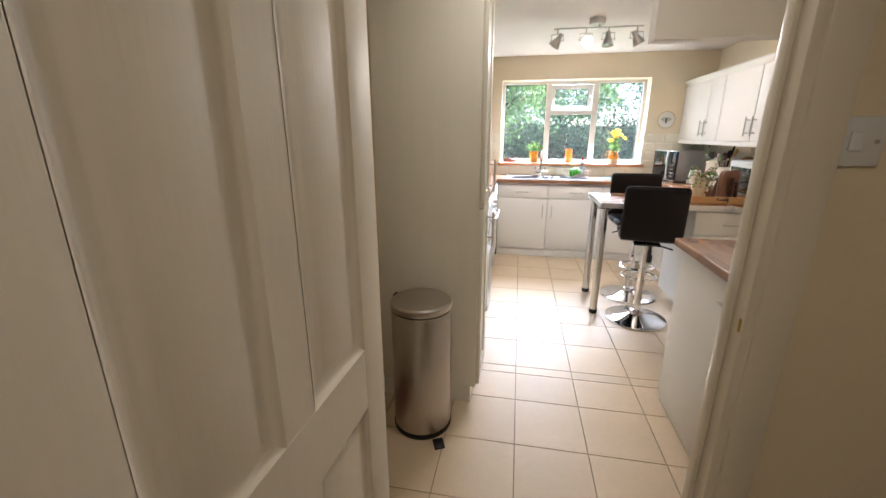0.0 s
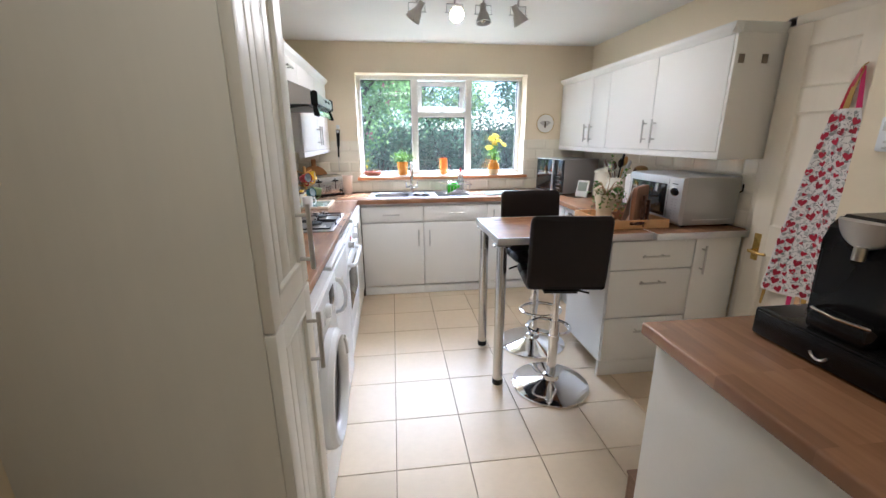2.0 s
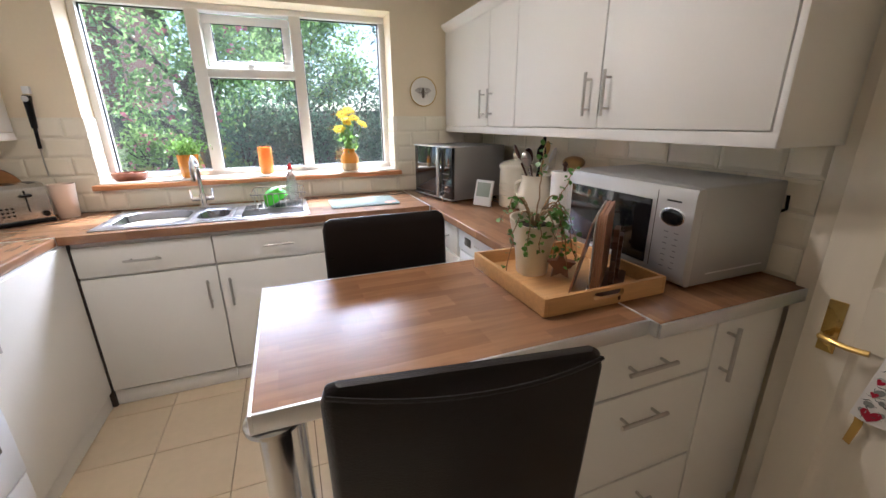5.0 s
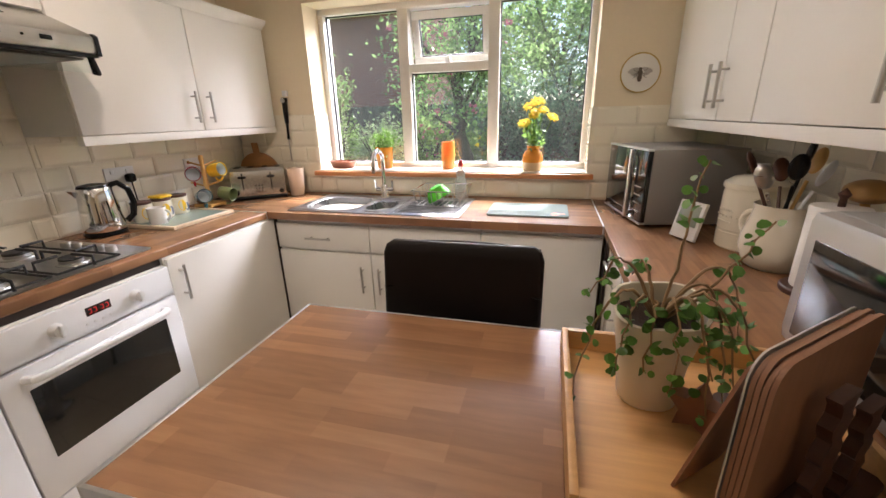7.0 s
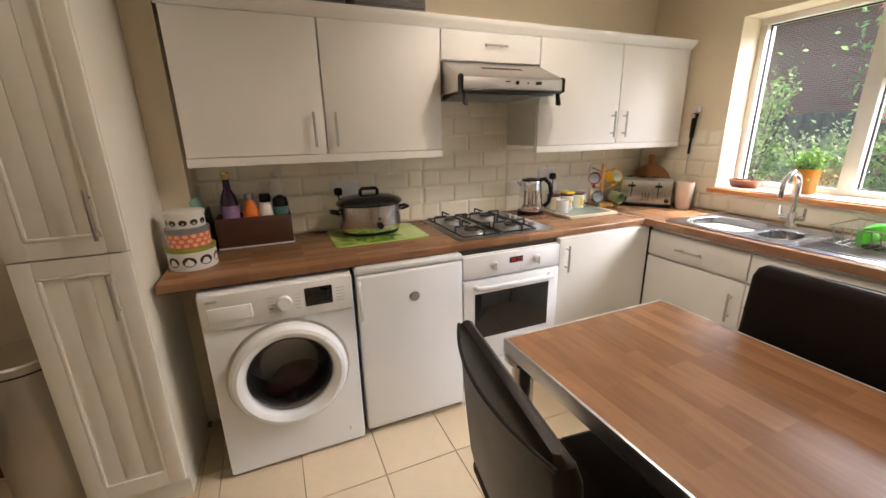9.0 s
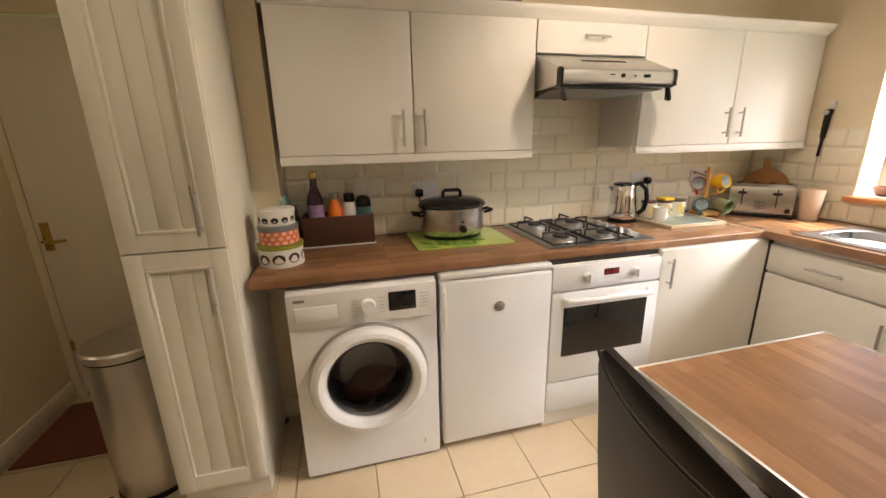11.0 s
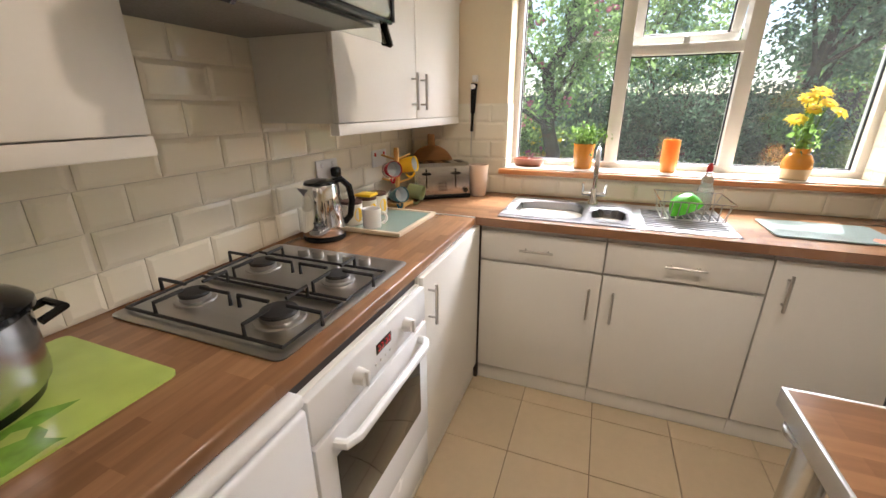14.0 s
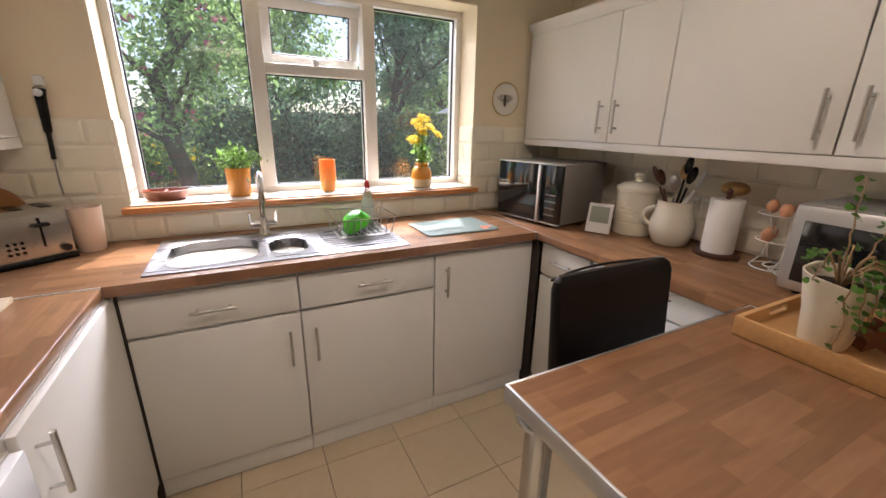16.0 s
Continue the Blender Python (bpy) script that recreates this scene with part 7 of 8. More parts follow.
# ---- side worktop ----
cm = thing("coffee_machine", (1.22, 1.6, TOP + 0.075), "black capsule coffee machine with a silver brew head", "coffee machine")
cd = thing("capsule_drawer", (1.22, 1.61, TOP), "black capsule storage drawer under the coffee machine", "drawer box")
part("case", box(B(), 1.075, 1.385, 1.425, 1.785, TOP + 0.001, TOP + 0.075, 0.006), M_BLACK, cd)
part("drawer_front", box(B(), 1.068, 1.076, 1.435, 1.775, TOP + 0.006, TOP + 0.07, 0.003), M_BLACK, cd)
part("grip", tube(B(), arc((1.066, 1.605, TOP + 0.04), 0.02, 200, 340, (0, 1, 0), (0, 0, 1), 8), 0.003, 6), M_NICKEL, cd)
zc = TOP + 0.0755
bm = B()
prof = [(1.145, zc), (1.145, zc + 0.20), (1.15, zc + 0.24), (1.175, zc + 0.262), (1.37, zc + 0.262), (1.38, zc + 0.25), (1.38, zc)]
loft(bm, [[(x, 1.47, z) for x, z in prof], [(x, 1.72, z) for x, z in prof]])
bmesh.ops.bevel(bm, geom=bm.edges[:], offset=0.008, segments=2, affect="EDGES")
part("housing", bm, M_BLACK, cm)
bm = B()
rings = []
for k in range(9):
    v = k / 8
    w = 0.058 * math.sqrt(max(0.0, 1 - (0.985 * v) ** 2.2)) + 0.002
    z = zc + 0.260 - 0.062 * v
    front = [(1.143 - 0.034 * (1 - 0.75 * v) * math.sqrt(max(0.0, 1 - s * s)), 1.632 + w * s, z) for s in [-1 + 2 * m / 12 for m in range(13)]]
    rings.append(front + [(1.147, 1.632 + w, z), (1.147, 1.632 - w, z)])
loft(bm, rings)
part("brew_head", bm, M_SILVER, cm, "silver brew head")
part("drip_tray", box(B(), 1.085, 1.15, 1.54, 1.67, zc, zc + 0.045, 0.012), M_BLACK, cm)
part("tray_trim", tube(B(), [(1.15, 1.54, zc + 0.047), (1.095, 1.545, zc + 0.047), (1.084, 1.605, zc + 0.047), (1.095, 1.665, zc + 0.047), (1.15, 1.67, zc + 0.047)], 0.004, 8), M_CHROME, cm)
part("spout", cyl(B(), (1.128, 1.625, zc + 0.175), (1.128, 1.625, zc + 0.205), 0.012, n=12), M_NICKEL, cm)
bm = B()
rings = [[(1.143 - dx, 1.512 + rr * math.cos(math.tau * k / 28), zc + 0.125 + rr * 1.05 * math.sin(math.tau * k / 28)) for k in range(28)] for rr, dx in ((0.026, 0.0), (0.027, 0.004), (0.023, 0.005), (0.022, 0.0))]
loft(bm, rings, False, False)
part("button_ring", bm, M_CHROME, cm)
part("badge", box(B(), 1.1405, 1.1455, 1.49, 1.535, zc + 0.178, zc + 0.184, 0.0005), M_SILVER, cm, "small silver badge")
part("water_tank", box(B(), 1.25, 1.375, 1.40, 1.468, zc, zc + 0.24, 0.012), M_BLACK, cm)
for o in (cm, cd):                        # both stand near the worktop's front edge
    o.location += Vector((-0.045, -0.065, 0))
tp = thing("phone_tripod", (1.16, 1.22, TOP), "folded black phone tripod resting on the side worktop", "tripod")
APEX = (1.20, 1.315, TOP + 0.07)
for q, e in (((0.79, 1.14, TOP + 0.0085), APEX), ((1.31, 1.15, TOP + 0.0085), APEX), ((1.345, 1.235, TOP + 0.0085), APEX)):
    lg = part("leg", tube(B(), [q, e], 0.0085, 8), M_BLACK, tp)
    part("rubber_tip", ball(B(), q, 0.0085, n=6), M_IRON, lg)
part("post", cyl(B(), (1.20, 1.315, TOP + 0.055), (1.20, 1.315, TOP + 0.16), 0.011, n=12), M_BLACK, tp)
part("clamp", box(B(), 1.17, 1.23, 1.30, 1.33, TOP + 0.16, TOP + 0.20, 0.006), M_BLACK, tp)
bm = lathe(B(), [(0.03, 0), (0.032, 0.005), (0.030, 0.14), (0.02, 0.155), (0.001, 0.156)], (1.345, 1.29, TOP), 20)
solo("yellow_sponge_pot", bm, M_YELLOW, "yellow plastic pot behind the tripod", "pot")

# ---- on the walls and cupboards ----
bee = thing("bee_plate", (1.64, 4.93, 1.568), "white wall plate with a bee drawing and gold rim", "wall plate")
M_PLATE = material("white_glazed_plate", (0.78, 0.75, 0.68), 0.15, coat=0.4)
BM = Matrix.Translation((1.64, 4.9495, 1.568)) @ Matrix.Rotation(radians(90), 4, "X") @ Matrix.Diagonal((1.1, 1.1, 1.0, 1.0))
bm = lathe(B(), [(0.04, 0.0), (0.078, 0.008), (0.086, 0.017), (0.084, 0.018), (0.062, 0.010), (0.001, 0.008)], (0, 0, 0), 40)
bm.transform(BM)
part("plate", bm, M_PLATE, bee)
bm = lathe(B(), [(0.081, 0.0172), (0.0868, 0.0168), (0.0868, 0.0184), (0.081, 0.0192)], (0, 0, 0), 40, False, False)
bm.transform(BM)
part("gold_rim", bm, M_BRASS, bee)
M_INK = material("sepia_ink", (0.10, 0.075, 0.05), 0.5)
M_INKPALE = material("pale_grey_ink", (0.45, 0.42, 0.38), 0.5)
for nm, mat, shapes in (("wing_drawing", M_INKPALE, ((-0.03, 0.012, 0.024, 0.010, 20), (0.03, 0.012, 0.024, 0.010, -20), (-0.024, -0.004, 0.018, 0.008, -15), (0.024, -0.004, 0.018, 0.008, 15))), ("body_drawing", M_INK, ((0, 0.016, 0.008, 0.008, 0), (0, 0.002, 0.011, 0.011, 0), (0, -0.020, 0.010, 0.018, 0)))):
    bm = B()
    for k, (u, v, a, b, rot) in enumerate(shapes):
        ca, sa = math.cos(radians(rot)), math.sin(radians(rot))
        loft(bm, [[(u + a * math.cos(q) * ca - b * math.sin(q) * sa, v + a * math.cos(q) * sa + b * math.sin(q) * ca, 0.0112 + 0.0002 * k + (0.001 if mat is M_INK else 0)) for q in [math.tau * i / 16 for i in range(16)]]], cap0=False)
    if mat is M_INK:
        for s in (-1, 1):
            for v0, v1 in ((0.005, 0.020), (-0.005, -0.022), (0.0, -0.004)):
                tube(bm, [(s * 0.008, v0, 0.0122), (s * 0.022, (v0 + v1) / 2 - 0.004, 0.0122), (s * 0.03, v1, 0.0122)], 0.0008, 4)
    bm.transform(BM)
    part(nm, bm, mat, bee)

M_BASKET = material("grey_woven_basket", (0.20, 0.19, 0.18), 0.8, grain=0.4, grain_scale=120, bump=1.0, bump_scale=180, per_object=0.1)
for y in (2.18, 2.56, 2.94):
    t = thing("storage_basket", (-0.70, y, UZ), "grey woven basket on top of the wall cupboards", "basket", "baskets")
    for k, (a, b, c_, d) in enumerate(((-0.83, -0.82, y - 0.17, y + 0.17), (-0.60, -0.59, y - 0.17, y + 0.17), (-0.82, -0.60, y - 0.17, y - 0.16), (-0.82, -0.60, y + 0.16, y + 0.17))):
        bm = B()
        for q in range(6):
            box(bm, a, b, c_, d, UZ + 0.002 + q * 0.028, UZ + 0.028 + q * 0.028, 0.003)
        tagged(part("woven_side", bm, M_BASKET, t), kind="stuff")
    part("bottom", box(B(), -0.82, -0.60, y - 0.16, y + 0.16, UZ + 0.001, UZ + 0.006), M_BASKET, t)

# apron on the door
M_APRON = material("white_cotton", (0.74, 0.71, 0.68), 0.85, bump=0.3, bump_scale=300, blotch=0.04)
ap = thing("apron", (2.06, 2.40, 0.7), "white cotton apron printed with red hearts hanging on the door", "apron")


def apron_width(v):
    return 0.31 * (1 - v) ** 0.9 + 0.105


def cloth(u, v):
    """u 0..1 across, v 0..1 from the hem to the bib."""
    z = 0.655 + 0.885 * v + 0.03 * (u - 0.5) * (1 - v)
    wid = apron_width(v)
    cy = 2.418
    y = cy + wid * (0.5 - u)
    x = 2.038 - 0.016 - 0.012 * math.sin(u * 9 + v * 3) * (0.4 + 0.6 * (1 - v)) - 0.006 * math.sin(u * 21 + 2 * v) * (1 - v)
    return x, y, z


bm = B()
NU, NV = 28, 36
front = [[bm.verts.new(cloth(i / NU, j / NV)) for i in range(NU + 1)] for j in range(NV + 1)]
back = [[bm.verts.new((v.co.x + 0.003, v.co.y, v.co.z)) for v in row] for row in front]
for j in range(NV):
    for i in range(NU):
        bm.faces.new((front[j][i], front[j][i + 1], front[j + 1][i + 1], front[j + 1][i]))
        bm.faces.new((back[j][i], back[j + 1][i], back[j + 1][i + 1], back[j][i + 1]))
part("cloth", bm, M_APRON, ap)
M_HEART = material("red_print", (0.34, 0.008, 0.03), 0.8, per_island=0.25)
M_GREYPRINT = material("grey_print", (0.34, 0.35, 0.33), 0.85, per_island=0.4)
M_DARKPRINT = material("charcoal_print", (0.07, 0.07, 0.07), 0.85, per_island=0.5)
ra = random.Random(4)
heart = [(0.0, -1.0), (0.75, -0.2), (1.0, 0.35), (0.75, 0.8), (0.35, 0.8), (0.0, 0.45), (-0.35, 0.8), (-0.75, 0.8), (-1.0, 0.35), (-0.75, -0.2)]
for nm, mat, tries, dist, lo, hi in (("heart_print", M_HEART, 1800, 0.037, 0.008, 0.021), ("leaf_print", M_GREYPRINT, 2800, 0.024, 0.006, 0.012), ("scroll_print", M_DARKPRINT, 5000, 0.0125, 0.006, 0.011)):
    bm, used = B(), []
    for _ in range(tries):
        u, v = ra.uniform(0.04, 0.96), ra.uniform(0.02, 0.98)
        x, y, z = cloth(u, v)
        if any((y - a) ** 2 + (z - b) ** 2 < dist ** 2 for a, b in used):
            continue
        used.append((y, z))
        s, rot = ra.uniform(lo, hi), ra.uniform(-0.5, 0.5) * (1 if nm == "heart_print" else 3)
        shape = heart if nm == "heart_print" else [(math.cos(math.tau * k / 8), 0.75 * math.sin(math.tau * k / 8)) for k in range(8)] if nm == "leaf_print" else [(-1.2, -0.1), (-0.4, 0.25), (0.5, 0.1), (1.3, 0.35), (0.5, 0.34), (-0.4, 0.5)]
        wid = apron_width(v)
        pts = []
        for a, b in shape:
            a, b = a * math.cos(rot) - b * math.sin(rot), a * math.sin(rot) + b * math.cos(rot)
            uu, vv = min(0.995, max(0.005, u - a * s / wid)), min(0.995, max(0.005, v + b * s / 0.885))
            q = cloth(uu, vv)
            pts.append((q[0] - ({"heart_print": 0.0024, "leaf_print": 0.0019, "scroll_print": 0.0014}[nm]), q[1], q[2]))
        loft(bm, [pts], cap0=False)
    tagged(part(nm, bm, mat, ap), {"heart_print": "printed red hearts", "leaf_print": "grey printed leaves", "scroll_print": "charcoal printed scrolls"}[nm], kind="stuff")
M_OLIVETAPE = material("mustard_tape", (0.42, 0.25, 0.05), 0.8)
M_PINKTAPE = material("magenta_tape", (0.55, 0.02, 0.13), 0.8)
M_PEACHTAPE = material("peach_tape", (0.65, 0.38, 0.20), 0.8)
for mat, pts in ((M_OLIVETAPE, [(2.43, 1.535), (2.415, 1.62), (2.398, 1.70)]), (M_PINKTAPE, [(2.378, 1.535), (2.385, 1.63), (2.396, 1.705)]), (M_MUGRED, [(2.445, 1.535), (2.425, 1.63), (2.40, 1.705)]), (M_PINKTAPE, [(2.47, 0.66), (2.465, 0.50), (2.44, 0.38), (2.45, 0.27), (2.43, 0.14), (2.45, 0.09)]), (M_PEACHTAPE, [(2.43, 0.66), (2.43, 0.45), (2.41, 0.27), (2.405, 0.14)]), (M_OLIVETAPE, [(2.40, 0.66), (2.385, 0.5), (2.38, 0.33)]), (M_PINKTAPE, [(2.36, 0.66), (2.35, 0.5), (2.36, 0.36), (2.35, 0.22), (2.335, 0.15), (2.30, 0.12)]), (M_OLIVETAPE, [(2.61, 0.69), (2.605, 0.62), (2.615, 0.55)])):
    bm = B()
    loft(bm, [[(2.034 - 0.01 * math.sin(i), y - 0.009, z), (2.034 - 0.01 * math.sin(i + 1), y + 0.009, z), (2.0355 - 0.01 * math.sin(i + 1), y + 0.009, z), (2.0355 - 0.01 * math.sin(i), y - 0.009, z)] for i, (y, z) in enumerate(pts)])
    part("tape", bm, mat, ap, "hanging cotton tape")
part("hook", tube(B(), [(2.046, 2.398, 1.72), (2.03, 2.398, 1.71), (2.025, 2.398, 1.70), (2.03, 2.398, 1.695)], 0.003, 6), M_BRASS, ap)

# ---- garden ----
M_LAWN = material("lawn", (0.085, 0.17, 0.03), 0.9, grain=0.4, grain_scale=30, blotch=0.35, blotch_scale=0.7, bump=1.0, bump_scale=60)
structure("ground", box(B(), -70, 70, -60, 120, -0.5, -0.2), M_LAWN, "mown lawn reaching to the fence and beyond", "ground")
M_FENCE = material("weathered_fence_board", (0.13, 0.115, 0.095), 0.85, grain=0.25, grain_scale=8, stretch=(6, 6, 0.6), per_object=0.3, bump=0.4, bump_scale=30)
fe = thing("garden_fence", (-2, 17.6, -0.2), "weathered close-board garden fence", "fence")
fb = mesh_of(box(B(), -0.072, 0.072, -0.01, 0.01, 0.0, 1.95, 0.003), "fence_board", M_FENCE)
for i in range(130):
    ob = new("board", fb)
    ob.parent = fe
    ob.location = (-9.5 + i * 0.15, 0.012 * (i % 2), 0.02 * ((i * 7) % 3))
for i in range(9):
    part("post", box(B(), -11.5 + i * 2.4, -11.38 + i * 2.4, 17.62, 17.74, -0.2, 1.85, 0.005), M_FENCE, fe)

M_BRICKFAR = bpy.data.materials.new("red_brick_far")
M_BRICKFAR.use_nodes = True
_t = M_BRICKFAR.node_tree
_b = _t.nodes.new("ShaderNodeTexBrick")
_g = _t.nodes.new("ShaderNodeNewGeometry")
_m = _t.nodes.new("ShaderNodeMapping")
_m.inputs["Rotation"].default_value = (radians(90), 0, 0)
for k_, v_ in (("Scale", 1.0), ("Brick Width", 0.225), ("Row Height", 0.075), ("Mortar Size", 0.01)):
    _b.inputs[k_].default_value = v_
_b.inputs["Color1"].default_value, _b.inputs["Color2"].default_value, _b.inputs["Mortar"].default_value = (0.30, 0.105, 0.075, 1), (0.22, 0.075, 0.055, 1), (0.34, 0.28, 0.24, 1)
_t.links.new(_g.outputs["Position"], _m.inputs[0]), _t.links.new(_m.outputs[0], _b.inputs["Vector"]), _t.links.new(_b.outputs[0], _t.nodes["Principled BSDF"].inputs["Base Color"])
_t.nodes["Principled BSDF"].inputs["Roughness"].default_value = 0.9
M_ROOF = material("purple_grey_roof_tile", (0.17, 0.13, 0.14), 0.8, grain=0.2, grain_scale=6, blotch=0.2)


def house(x0, x1, y0, y1, eaves, ridge, label, places=(0.3, 0.7)):
    h_ = thing("house", ((x0 + x1) / 2, y0, -0.2), label, "house")
    part("wall", box(B(), x0, x1, y0, y1, -0.2, eaves), M_BRICKFAR, h_)
    ym = (y0 + y1) / 2
    bm = B()
    loft(bm, [[(x, y0 - 0.4, eaves - 0.1), (x, ym, ridge), (x, y1 + 0.4, eaves - 0.1), (x, y1 + 0.4, eaves - 0.25), (x, ym, ridge - 0.2), (x, y0 - 0.4, eaves - 0.25)] for x in (x0 - 0.3, x1 + 0.3)])
    part("roof", bm, M_ROOF, h_)
    part("gutter", cyl(B(), (x0 - 0.3, y0 - 0.45, eaves - 0.2), (x1 + 0.3, y0 - 0.45, eaves - 0.2), 0.06, n=8), M_APPL2, h_)
    for place in places:
        xc = x0 + (x1 - x0) * place
        w_ = part("window", box(B(), xc - 0.6, xc + 0.6, y0 - 0.04, y0 + 0.02, eaves - 1.6, eaves - 0.5), M_APPL2, h_)
        part("pane", box(B(), xc - 0.5, xc + 0.5, y0 - 0.05, y0 - 0.03, eaves - 1.5, eaves - 0.6), M_BLACKGLOSS, w_)


house(-17.0, -4.7, 22.0, 30.0, 6.2, 9.0, "red brick neighbouring house beyond the fence", (0.12, 0.3))
house(13.2, 17.4, 36.0, 42.0, 4.3, 5.7, "distant house with a grey tiled roof")

M_BARK = material("bark", (0.075, 0.055, 0.04), 0.9, grain=0.35, grain_scale=14, stretch=(1, 1, 0.3), bump=0.8, bump_scale=30)
M_LEAF1 = leaf_shader("tree_leaf", (0.16, 0.25, 0.08), 0.6, 0.5, through_light=2.2)
M_LEAF2 = leaf_shader("dark_hedge_leaf", (0.10, 0.17, 0.10), 0.55, 0.5, through_light=2.2)
M_LEAF3 = leaf_shader("bright_shrub_leaf", (0.20, 0.30, 0.08), 0.55, 0.4, through_light=1.8)
M_PINKBLOOM = leaf_shader("pink_rose_petal", (0.62, 0.16, 0.25), 0.45, 0.3)
M_PALEBLOOM = leaf_shader("pale_grass_plume", (0.40, 0.48, 0.26), 0.4, 0.35)


def tree(x, y, height, spread, seed, label, count, leaf_mat, leaf=0.085, bloom=0):
    g = np.random.default_rng(seed)
    q = random.Random(seed)
    t = thing("tree", (x, y, -0.2), label, "tree", "garden trees")
    bm = B()
    trunk = [Vector((x + q.uniform(-0.12, 0.12) * k, y + q.uniform(-0.1, 0.1) * k, -0.2 + height * 0.62 * k / 6)) for k in range(7)]
    tube(bm, trunk, 0.19, 10, 0.08)
    part("trunk", bm, M_BARK, t)
    centres = []
    for k in range(13):
        o_ = trunk[2 + k % 5]
        a = q.uniform(0, math.tau)
        l = spread * q.uniform(0.45, 1.0)
        e = o_ + Vector((math.cos(a) * l, math.sin(a) * l, height * q.uniform(0.12, 0.36)))
        mid = (o_ + e) / 2 + Vector((q.uniform(-0.2, 0.2), q.uniform(-0.2, 0.2), q.uniform(0.0, 0.3)))
        part("limb", tube(B(), [o_, mid, e], 0.06, 7, 0.02), M_BARK, t)
        centres += [e, mid, (mid + e) / 2 + Vector((q.uniform(-0.4, 0.4), q.uniform(-0.4, 0.4), q.uniform(-0.2, 0.5)))]
    for k in range(22):
        centres.append(Vector((x + q.uniform(-0.9, 0.9) * spread, y + q.uniform(-0.6, 0.6) * spread, height * q.uniform(0.26, 0.95))))
    c_ = np.array([list(v) for v in centres])
    pick = g.integers(0, len(c_), count)
    pts = c_[pick] + g.normal(size=(count, 3)) * (0.40, 0.40, 0.30) * g.uniform(0.4, 1.2, (count, 1))
    leaves("crown", pts, leaf, leaf_mat, t, seed + 1, "loose crown of small leaves")
    if bloom:
        pick = g.integers(0, len(c_), bloom)
        base = c_[pick] + g.normal(size=(bloom, 3)) * 0.38
        pts = np.repeat(base, 7, 0) + g.normal(size=(bloom * 7, 3)) * 0.05
        leaves("blossom", pts, 0.06, M_PINKBLOOM, t, seed + 2, "pink rose blossom", 0.8)
    return t


def shrub(x, y, w, d, h_, seed, label, count, mat, leaf=0.06, bloom=0, bloom_mat=None, group="garden shrubs"):
    g = np.random.default_rng(seed)
    t = thing("shrub", (x, y, -0.2), label, "shrub", group)
    bm = B()
    q = random.Random(seed)
    for k in range(9):
        a = q.uniform(0, math.tau)
        tube(bm, [(x, y, -0.2), (x + math.cos(a) * w * 0.2, y + math.sin(a) * d * 0.2, h_ * 0.35), (x + math.cos(a) * w * 0.42, y + math.sin(a) * d * 0.4, h_ * q.uniform(0.5, 0.85))], 0.03, 6, 0.008)
    part("stems", bm, M_BARK, t)
    nb = 16
    cs = np.stack([x + g.uniform(-0.42, 0.42, nb) * w, y + g.uniform(-0.4, 0.4, nb) * d, -0.2 + h_ * g.uniform(0.12, 0.86, nb)], 1)
    pts = cs[g.integers(0, nb, count)] + g.normal(size=(count, 3)) * (w * 0.12, d * 0.14, h_ * 0.12)
    pts[:, 2] = np.maximum(pts[:, 2], -0.15)
    leaves("foliage", pts, leaf, mat, t, seed + 1, "dense small leaves")
    if bloom:
        base = cs[g.integers(0, nb, bloom)] + g.normal(size=(bloom, 3)) * (w * 0.13, d * 0.1, h_ * 0.13) + (0, -d * 0.2, 0)
        pts = np.repeat(base, 6, 0) + g.normal(size=(bloom * 6, 3)) * 0.03
        leaves("blossom", pts, 0.045, bloom_mat, t, seed + 2, "small blossoms", 0.8)
    return t


tree(-0.75, 12.4, 5.6, 1.65, 31, "open garden tree with forked trunk and climbing pink roses", 7000, M_LEAF1, 0.06, 26)
tree(5.0, 16.2, 8.0, 2.4, 41, "dark leafy garden tree with a straight trunk", 15000, M_LEAF2, 0.08)
tree(8.2, 19.0, 7.0, 2.2, 61, "light green tree beside the distant house", 8000, M_LEAF1, 0.085)
tree(1.4, 20.0, 6.8, 2.9, 51, "airy tree beyond the garden fence", 11000, M_LEAF1, 0.095)
for k, (x, y, w, d, h_, mat, lab, bl, bm_) in enumerate(((-0.4, 15.6, 3.0, 1.6, 2.7, M_LEAF2, "dark hedge shrub by the fence", 0, None), (2.2, 15.8, 3.2, 1.6, 3.5, M_LEAF2, "dark hedge shrub by the fence", 0, None), (4.4, 15.4, 2.4, 1.4, 2.2, M_LEAF2, "dark hedge shrub by the fence", 0, None), (6.9, 16.2, 3.0, 1.5, 2.1, M_LEAF3, "yellow-green shrub by the fence", 0, None), (-2.3, 14.2, 1.7, 1.1, 1.6, M_LEAF3, "bright green shrub with pink flowers", 25, M_PINKBLOOM), (-3.4, 13.0, 1.4, 1.1, 1.5, M_PALEBLOOM, "pale plumed ornamental grass clump", 0, None), (-4.7, 13.2, 1.2, 0.9, 2.8, M_LEAF3, "tall bright green climber by the fence", 6, M_PETAL), (-1.2, 14.6, 1.4, 0.9, 1.2, M_LEAF3, "low yellow-green border shrub", 25, M_PETAL), (6.0, 14.2, 1.8, 1.1, 1.2, M_LEAF3, "bright green border shrub", 15, M_PALEBLOOM))):
    shrub(x, y, w, d, h_, 100 + 7 * k, lab, 5500 if mat is M_LEAF2 else 2600, mat, 0.07 if mat is M_LEAF2 else 0.055, bl, bm_)
pa = thing("garden_parasol", (5.95, 12.5, -0.2), "open white garden parasol on a pole", "parasol")
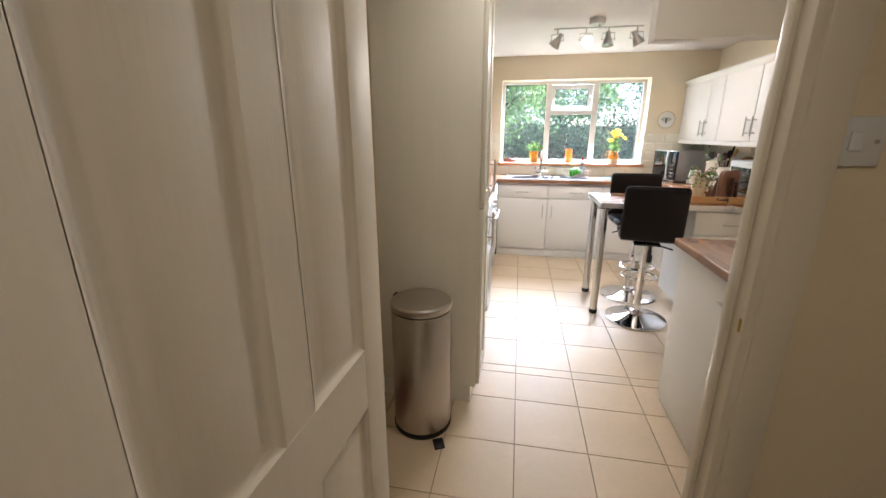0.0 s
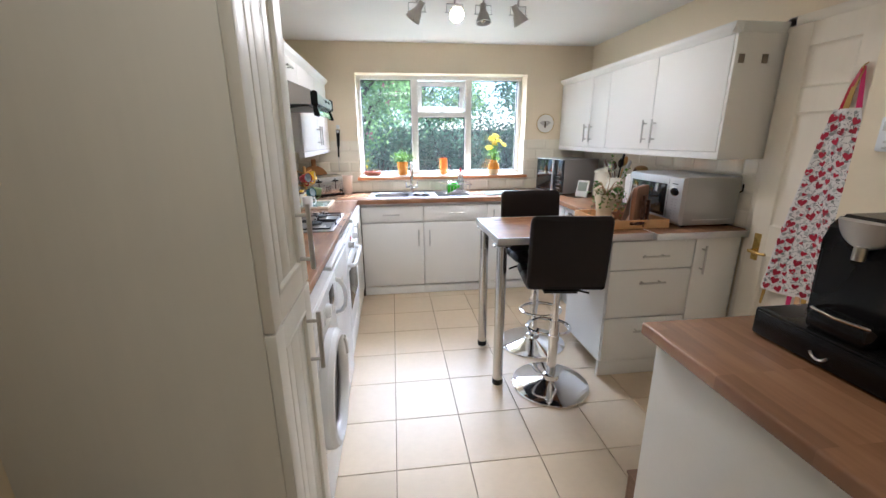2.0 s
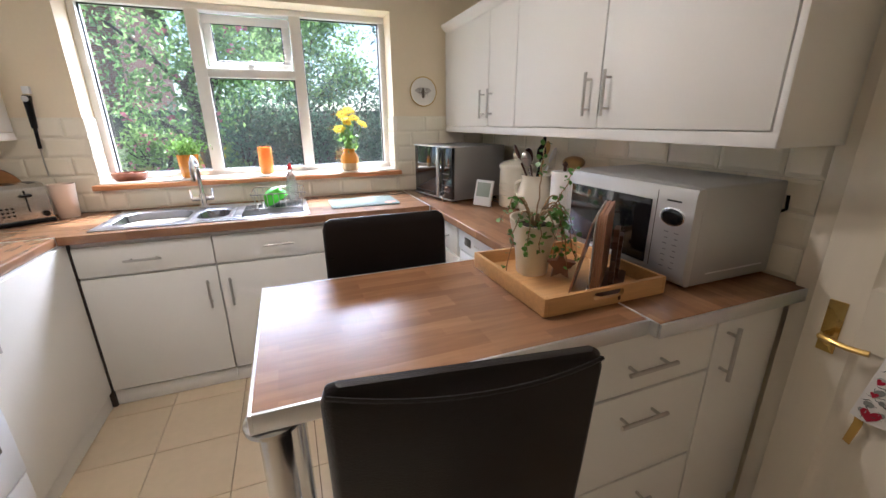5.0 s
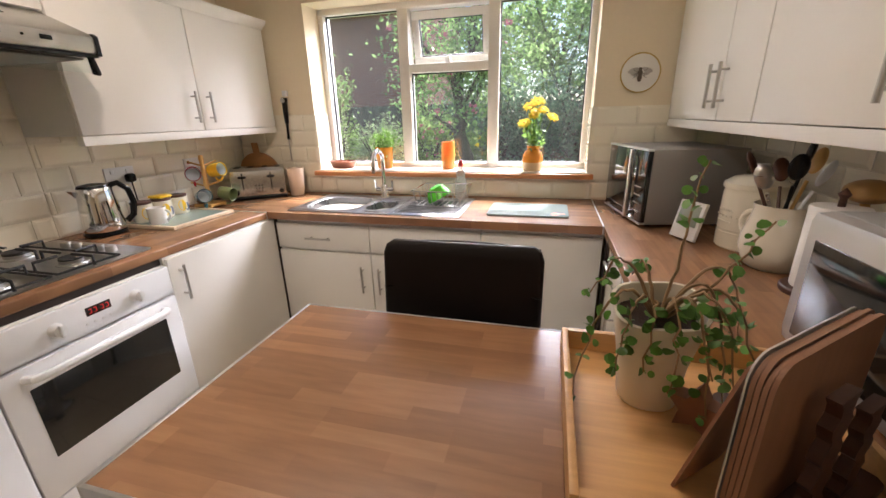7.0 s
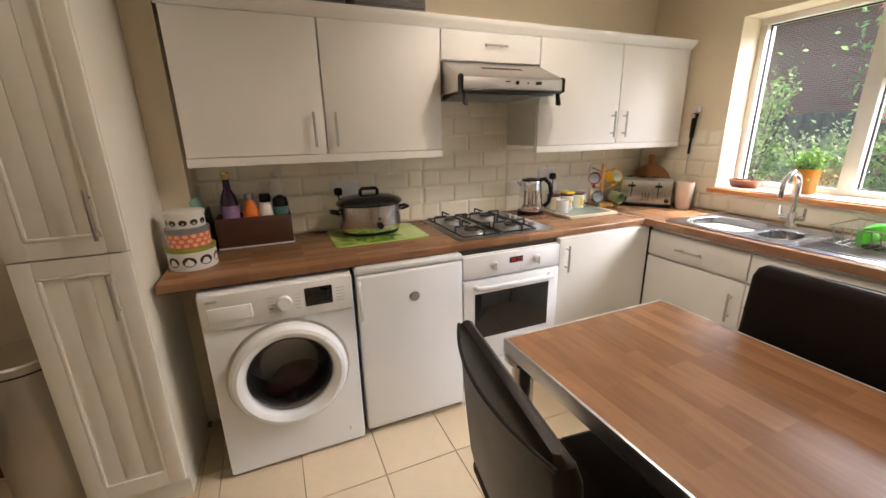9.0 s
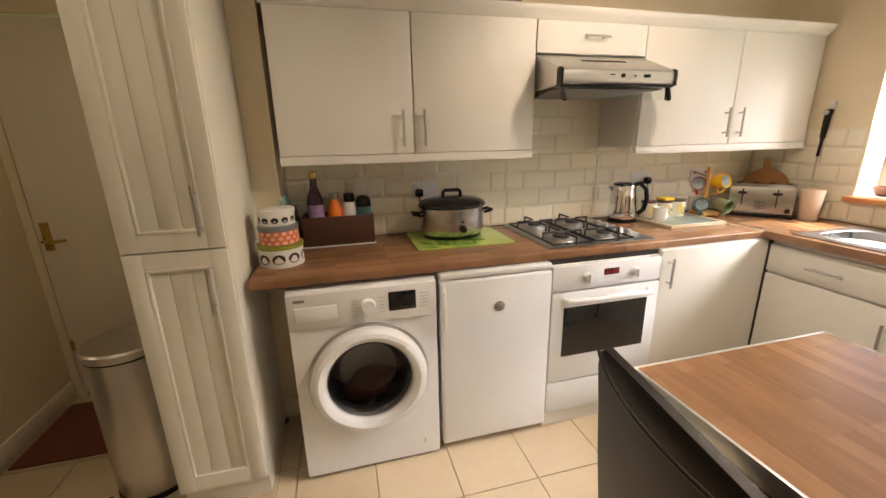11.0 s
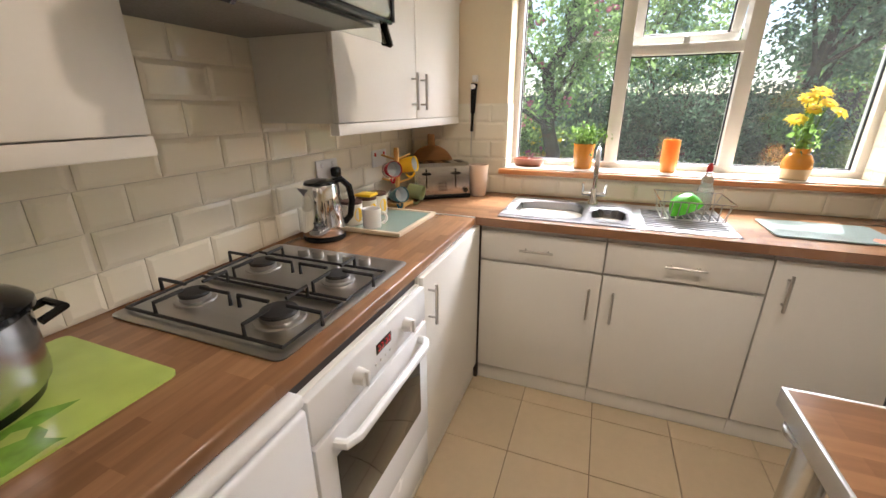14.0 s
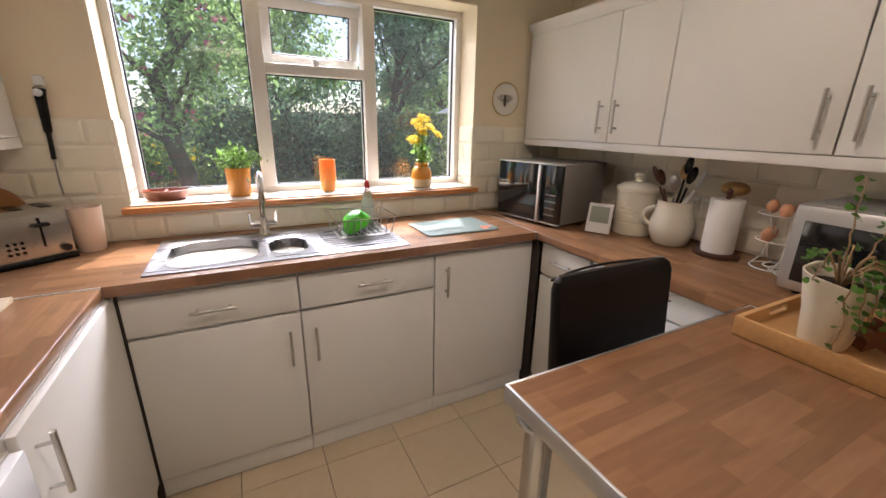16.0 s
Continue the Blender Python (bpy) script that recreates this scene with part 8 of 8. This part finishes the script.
part("pole", cyl(B(), (5.95, 12.5, -0.2), (5.95, 12.5, 2.15), 0.025, n=10), M_BEECH, pa)
bm = lathe(B(), [(1.05, 1.72), (1.04, 1.73), (0.55, 1.95), (0.05, 2.12), (0.001, 2.14)], (5.95, 12.5, 0), 10, False)
part("canopy", bm, M_APRON, pa)

# ---- tiles, last ----
TILE_CACHE = {}


def bevel_tile(w, h_, flat):
    """A tile in the plane of local x and z, standing out along -y."""
    key = (round(w, 4), round(h_, 4), flat)
    if key not in TILE_CACHE:
        bm = B()
        if flat:
            steps = ((0.0, 0.0), (0.0, 0.007), (0.0012, 0.008))
        else:
            steps = ((0.0, 0.0), (0.0, 0.004), (min(0.013, w * 0.3, h_ * 0.3), 0.0075))
        loft(bm, [[(-w / 2 + i, -d, -h_ / 2 + i), (w / 2 - i, -d, -h_ / 2 + i), (w / 2 - i, -d, h_ / 2 - i), (-w / 2 + i, -d, h_ / 2 - i)] for i, d in steps], cap0=False)
        TILE_CACHE[key] = mesh_of(bm, "tile", M_TILE if flat else M_METRO, angle=12)
    return TILE_CACHE[key]


def lay(parent, a0, a1, b0, b1, tw, th, oa, ob_, place, flat, bond):
    """Fills a rectangle with tiles of tw by th, cut at its edges; place(a, b) gives the pose of a tile's middle."""
    j = math.floor((b0 - ob_) / th)
    while ob_ + j * th < b1 - 1e-4:
        lo, hi = max(b0, ob_ + j * th), min(b1, ob_ + (j + 1) * th)
        sh = oa + (tw / 2 if bond and j % 2 else 0)
        i = math.floor((a0 - sh) / tw)
        while sh + i * tw < a1 - 1e-4:
            l, r_ = max(a0, sh + i * tw), min(a1, sh + (i + 1) * tw)
            g = 0.0038 if flat else 0.002
            if r_ - l > 0.02 and hi - lo > 0.015:
                t = new("tile", bevel_tile(r_ - l - g, hi - lo - g, flat))
                t.parent = parent
                t.matrix_basis = place((l + r_) / 2, (lo + hi) / 2)
            i += 1
        j += 1


FLOORPOSE = lambda a, b: Matrix.Translation((a, b, -0.008)) @ Matrix.Rotation(radians(-90), 4, "X")
lay(floor, -0.86, 2.10, 1.88, 4.40, 0.3325, 0.3325, 0.033, 2.957, FLOORPOSE, True, False)
lay(floor, -0.63, 1.40, 0.60, 1.88, 0.3325, 0.3325, 0.033, 2.957, FLOORPOSE, True, False)
lay(floor, 1.40, 2.10, 1.86, 1.88, 0.3325, 0.3325, 0.033, 2.957, FLOORPOSE, True, False)
lay(floor, -1.22, -0.63, 0.66, 1.562, 0.3325, 0.3325, 0.033, 2.957, FLOORPOSE, True, False)
M_CARPET = material("hall_carpet", (0.24, 0.20, 0.15), 0.95, grain=0.3, grain_scale=200, bump=0.8, bump_scale=300)
structure("hall_carpet", box(B(), -1.22, 2.10, -1.6, 0.598, -0.008, 0.004), M_CARPET, "plain beige hall carpet", "carpet")

tw_ = structure("tiling_west", box(B(), XW + 0.0002, XW + 0.003, 1.98, YN, TOP, 1.66), M_METROGROUT, "cream metro tiles in brick bond above the worktop", "wall tiles")
WP = lambda a, b: Matrix.Translation((XW + 0.003, a, b)) @ Matrix.Rotation(radians(90), 4, "Z")
lay(tw_, 1.985, 3.158, TOP + 0.002, 1.345, 0.20, 0.10, 3.07, TOP + 0.002, WP, False, True)
lay(tw_, 3.158, 3.748, TOP + 0.002, 1.66, 0.20, 0.10, 3.07, TOP + 0.002, WP, False, True)
lay(tw_, 3.748, YN - 0.002, TOP + 0.002, 1.345, 0.20, 0.10, 3.07, TOP + 0.002, WP, False, True)
bm = B()
for a in ((XW, WX0, TOP, 1.412), (WX1, XE, TOP, 1.412), (WX0, WX1, TOP, 1.026)):
    box(bm, a[0], a[1], YN - 0.003, YN - 0.0002, a[2], a[3])
tn = structure("tiling_north", bm, M_METROGROUT, "cream metro tiles in brick bond round the window", "wall tiles")
NP = lambda a, b: Matrix.Translation((a, YN - 0.003, b))
lay(tn, XW + 0.012, WX0, TOP + 0.002, 1.412, 0.20, 0.10, 0.05, TOP + 0.002, NP, False, True)
lay(tn, WX1, XE - 0.012, TOP + 0.002, 1.412, 0.20, 0.10, 0.05, TOP + 0.002, NP, False, True)
lay(tn, WX0, WX1, TOP + 0.002, 1.026, 0.20, 0.10, 0.05, TOP + 0.002, NP, False, True)
te = structure("tiling_east", box(B(), XE - 0.003, XE - 0.0002, 2.842, YN, TOP, 1.345), M_METROGROUT, "cream metro tiles in brick bond behind the microwaves", "wall tiles")
EP = lambda a, b: Matrix.Translation((XE - 0.003, a, b)) @ Matrix.Rotation(radians(-90), 4, "Z")
lay(te, 2.845, YN - 0.012, TOP + 0.002, 1.345, 0.20, 0.10, 3.05, TOP + 0.002, EP, False, True)
for x, sgn in ((WX0, 1), (WX1, -1)):
    tv = structure("tiling_reveal", box(B(), min(x, x + sgn * 0.002), max(x, x + sgn * 0.002), YN - 0.008, GY - 0.05, WZ0, 1.412), M_METROGROUT, "cream tiles on the window reveal", "wall tiles")
    RP = (lambda xx, s_: lambda a, b: Matrix.Translation((xx + s_ * 0.002, a, b)) @ Matrix.Rotation(radians(90 * s_), 4, "Z"))(x, sgn)
    lay(tv, YN - 0.008, GY - 0.05, WZ0 + 0.004, 1.412, 0.20, 0.10, YN - 0.008, TOP + 0.002, RP, False, True)
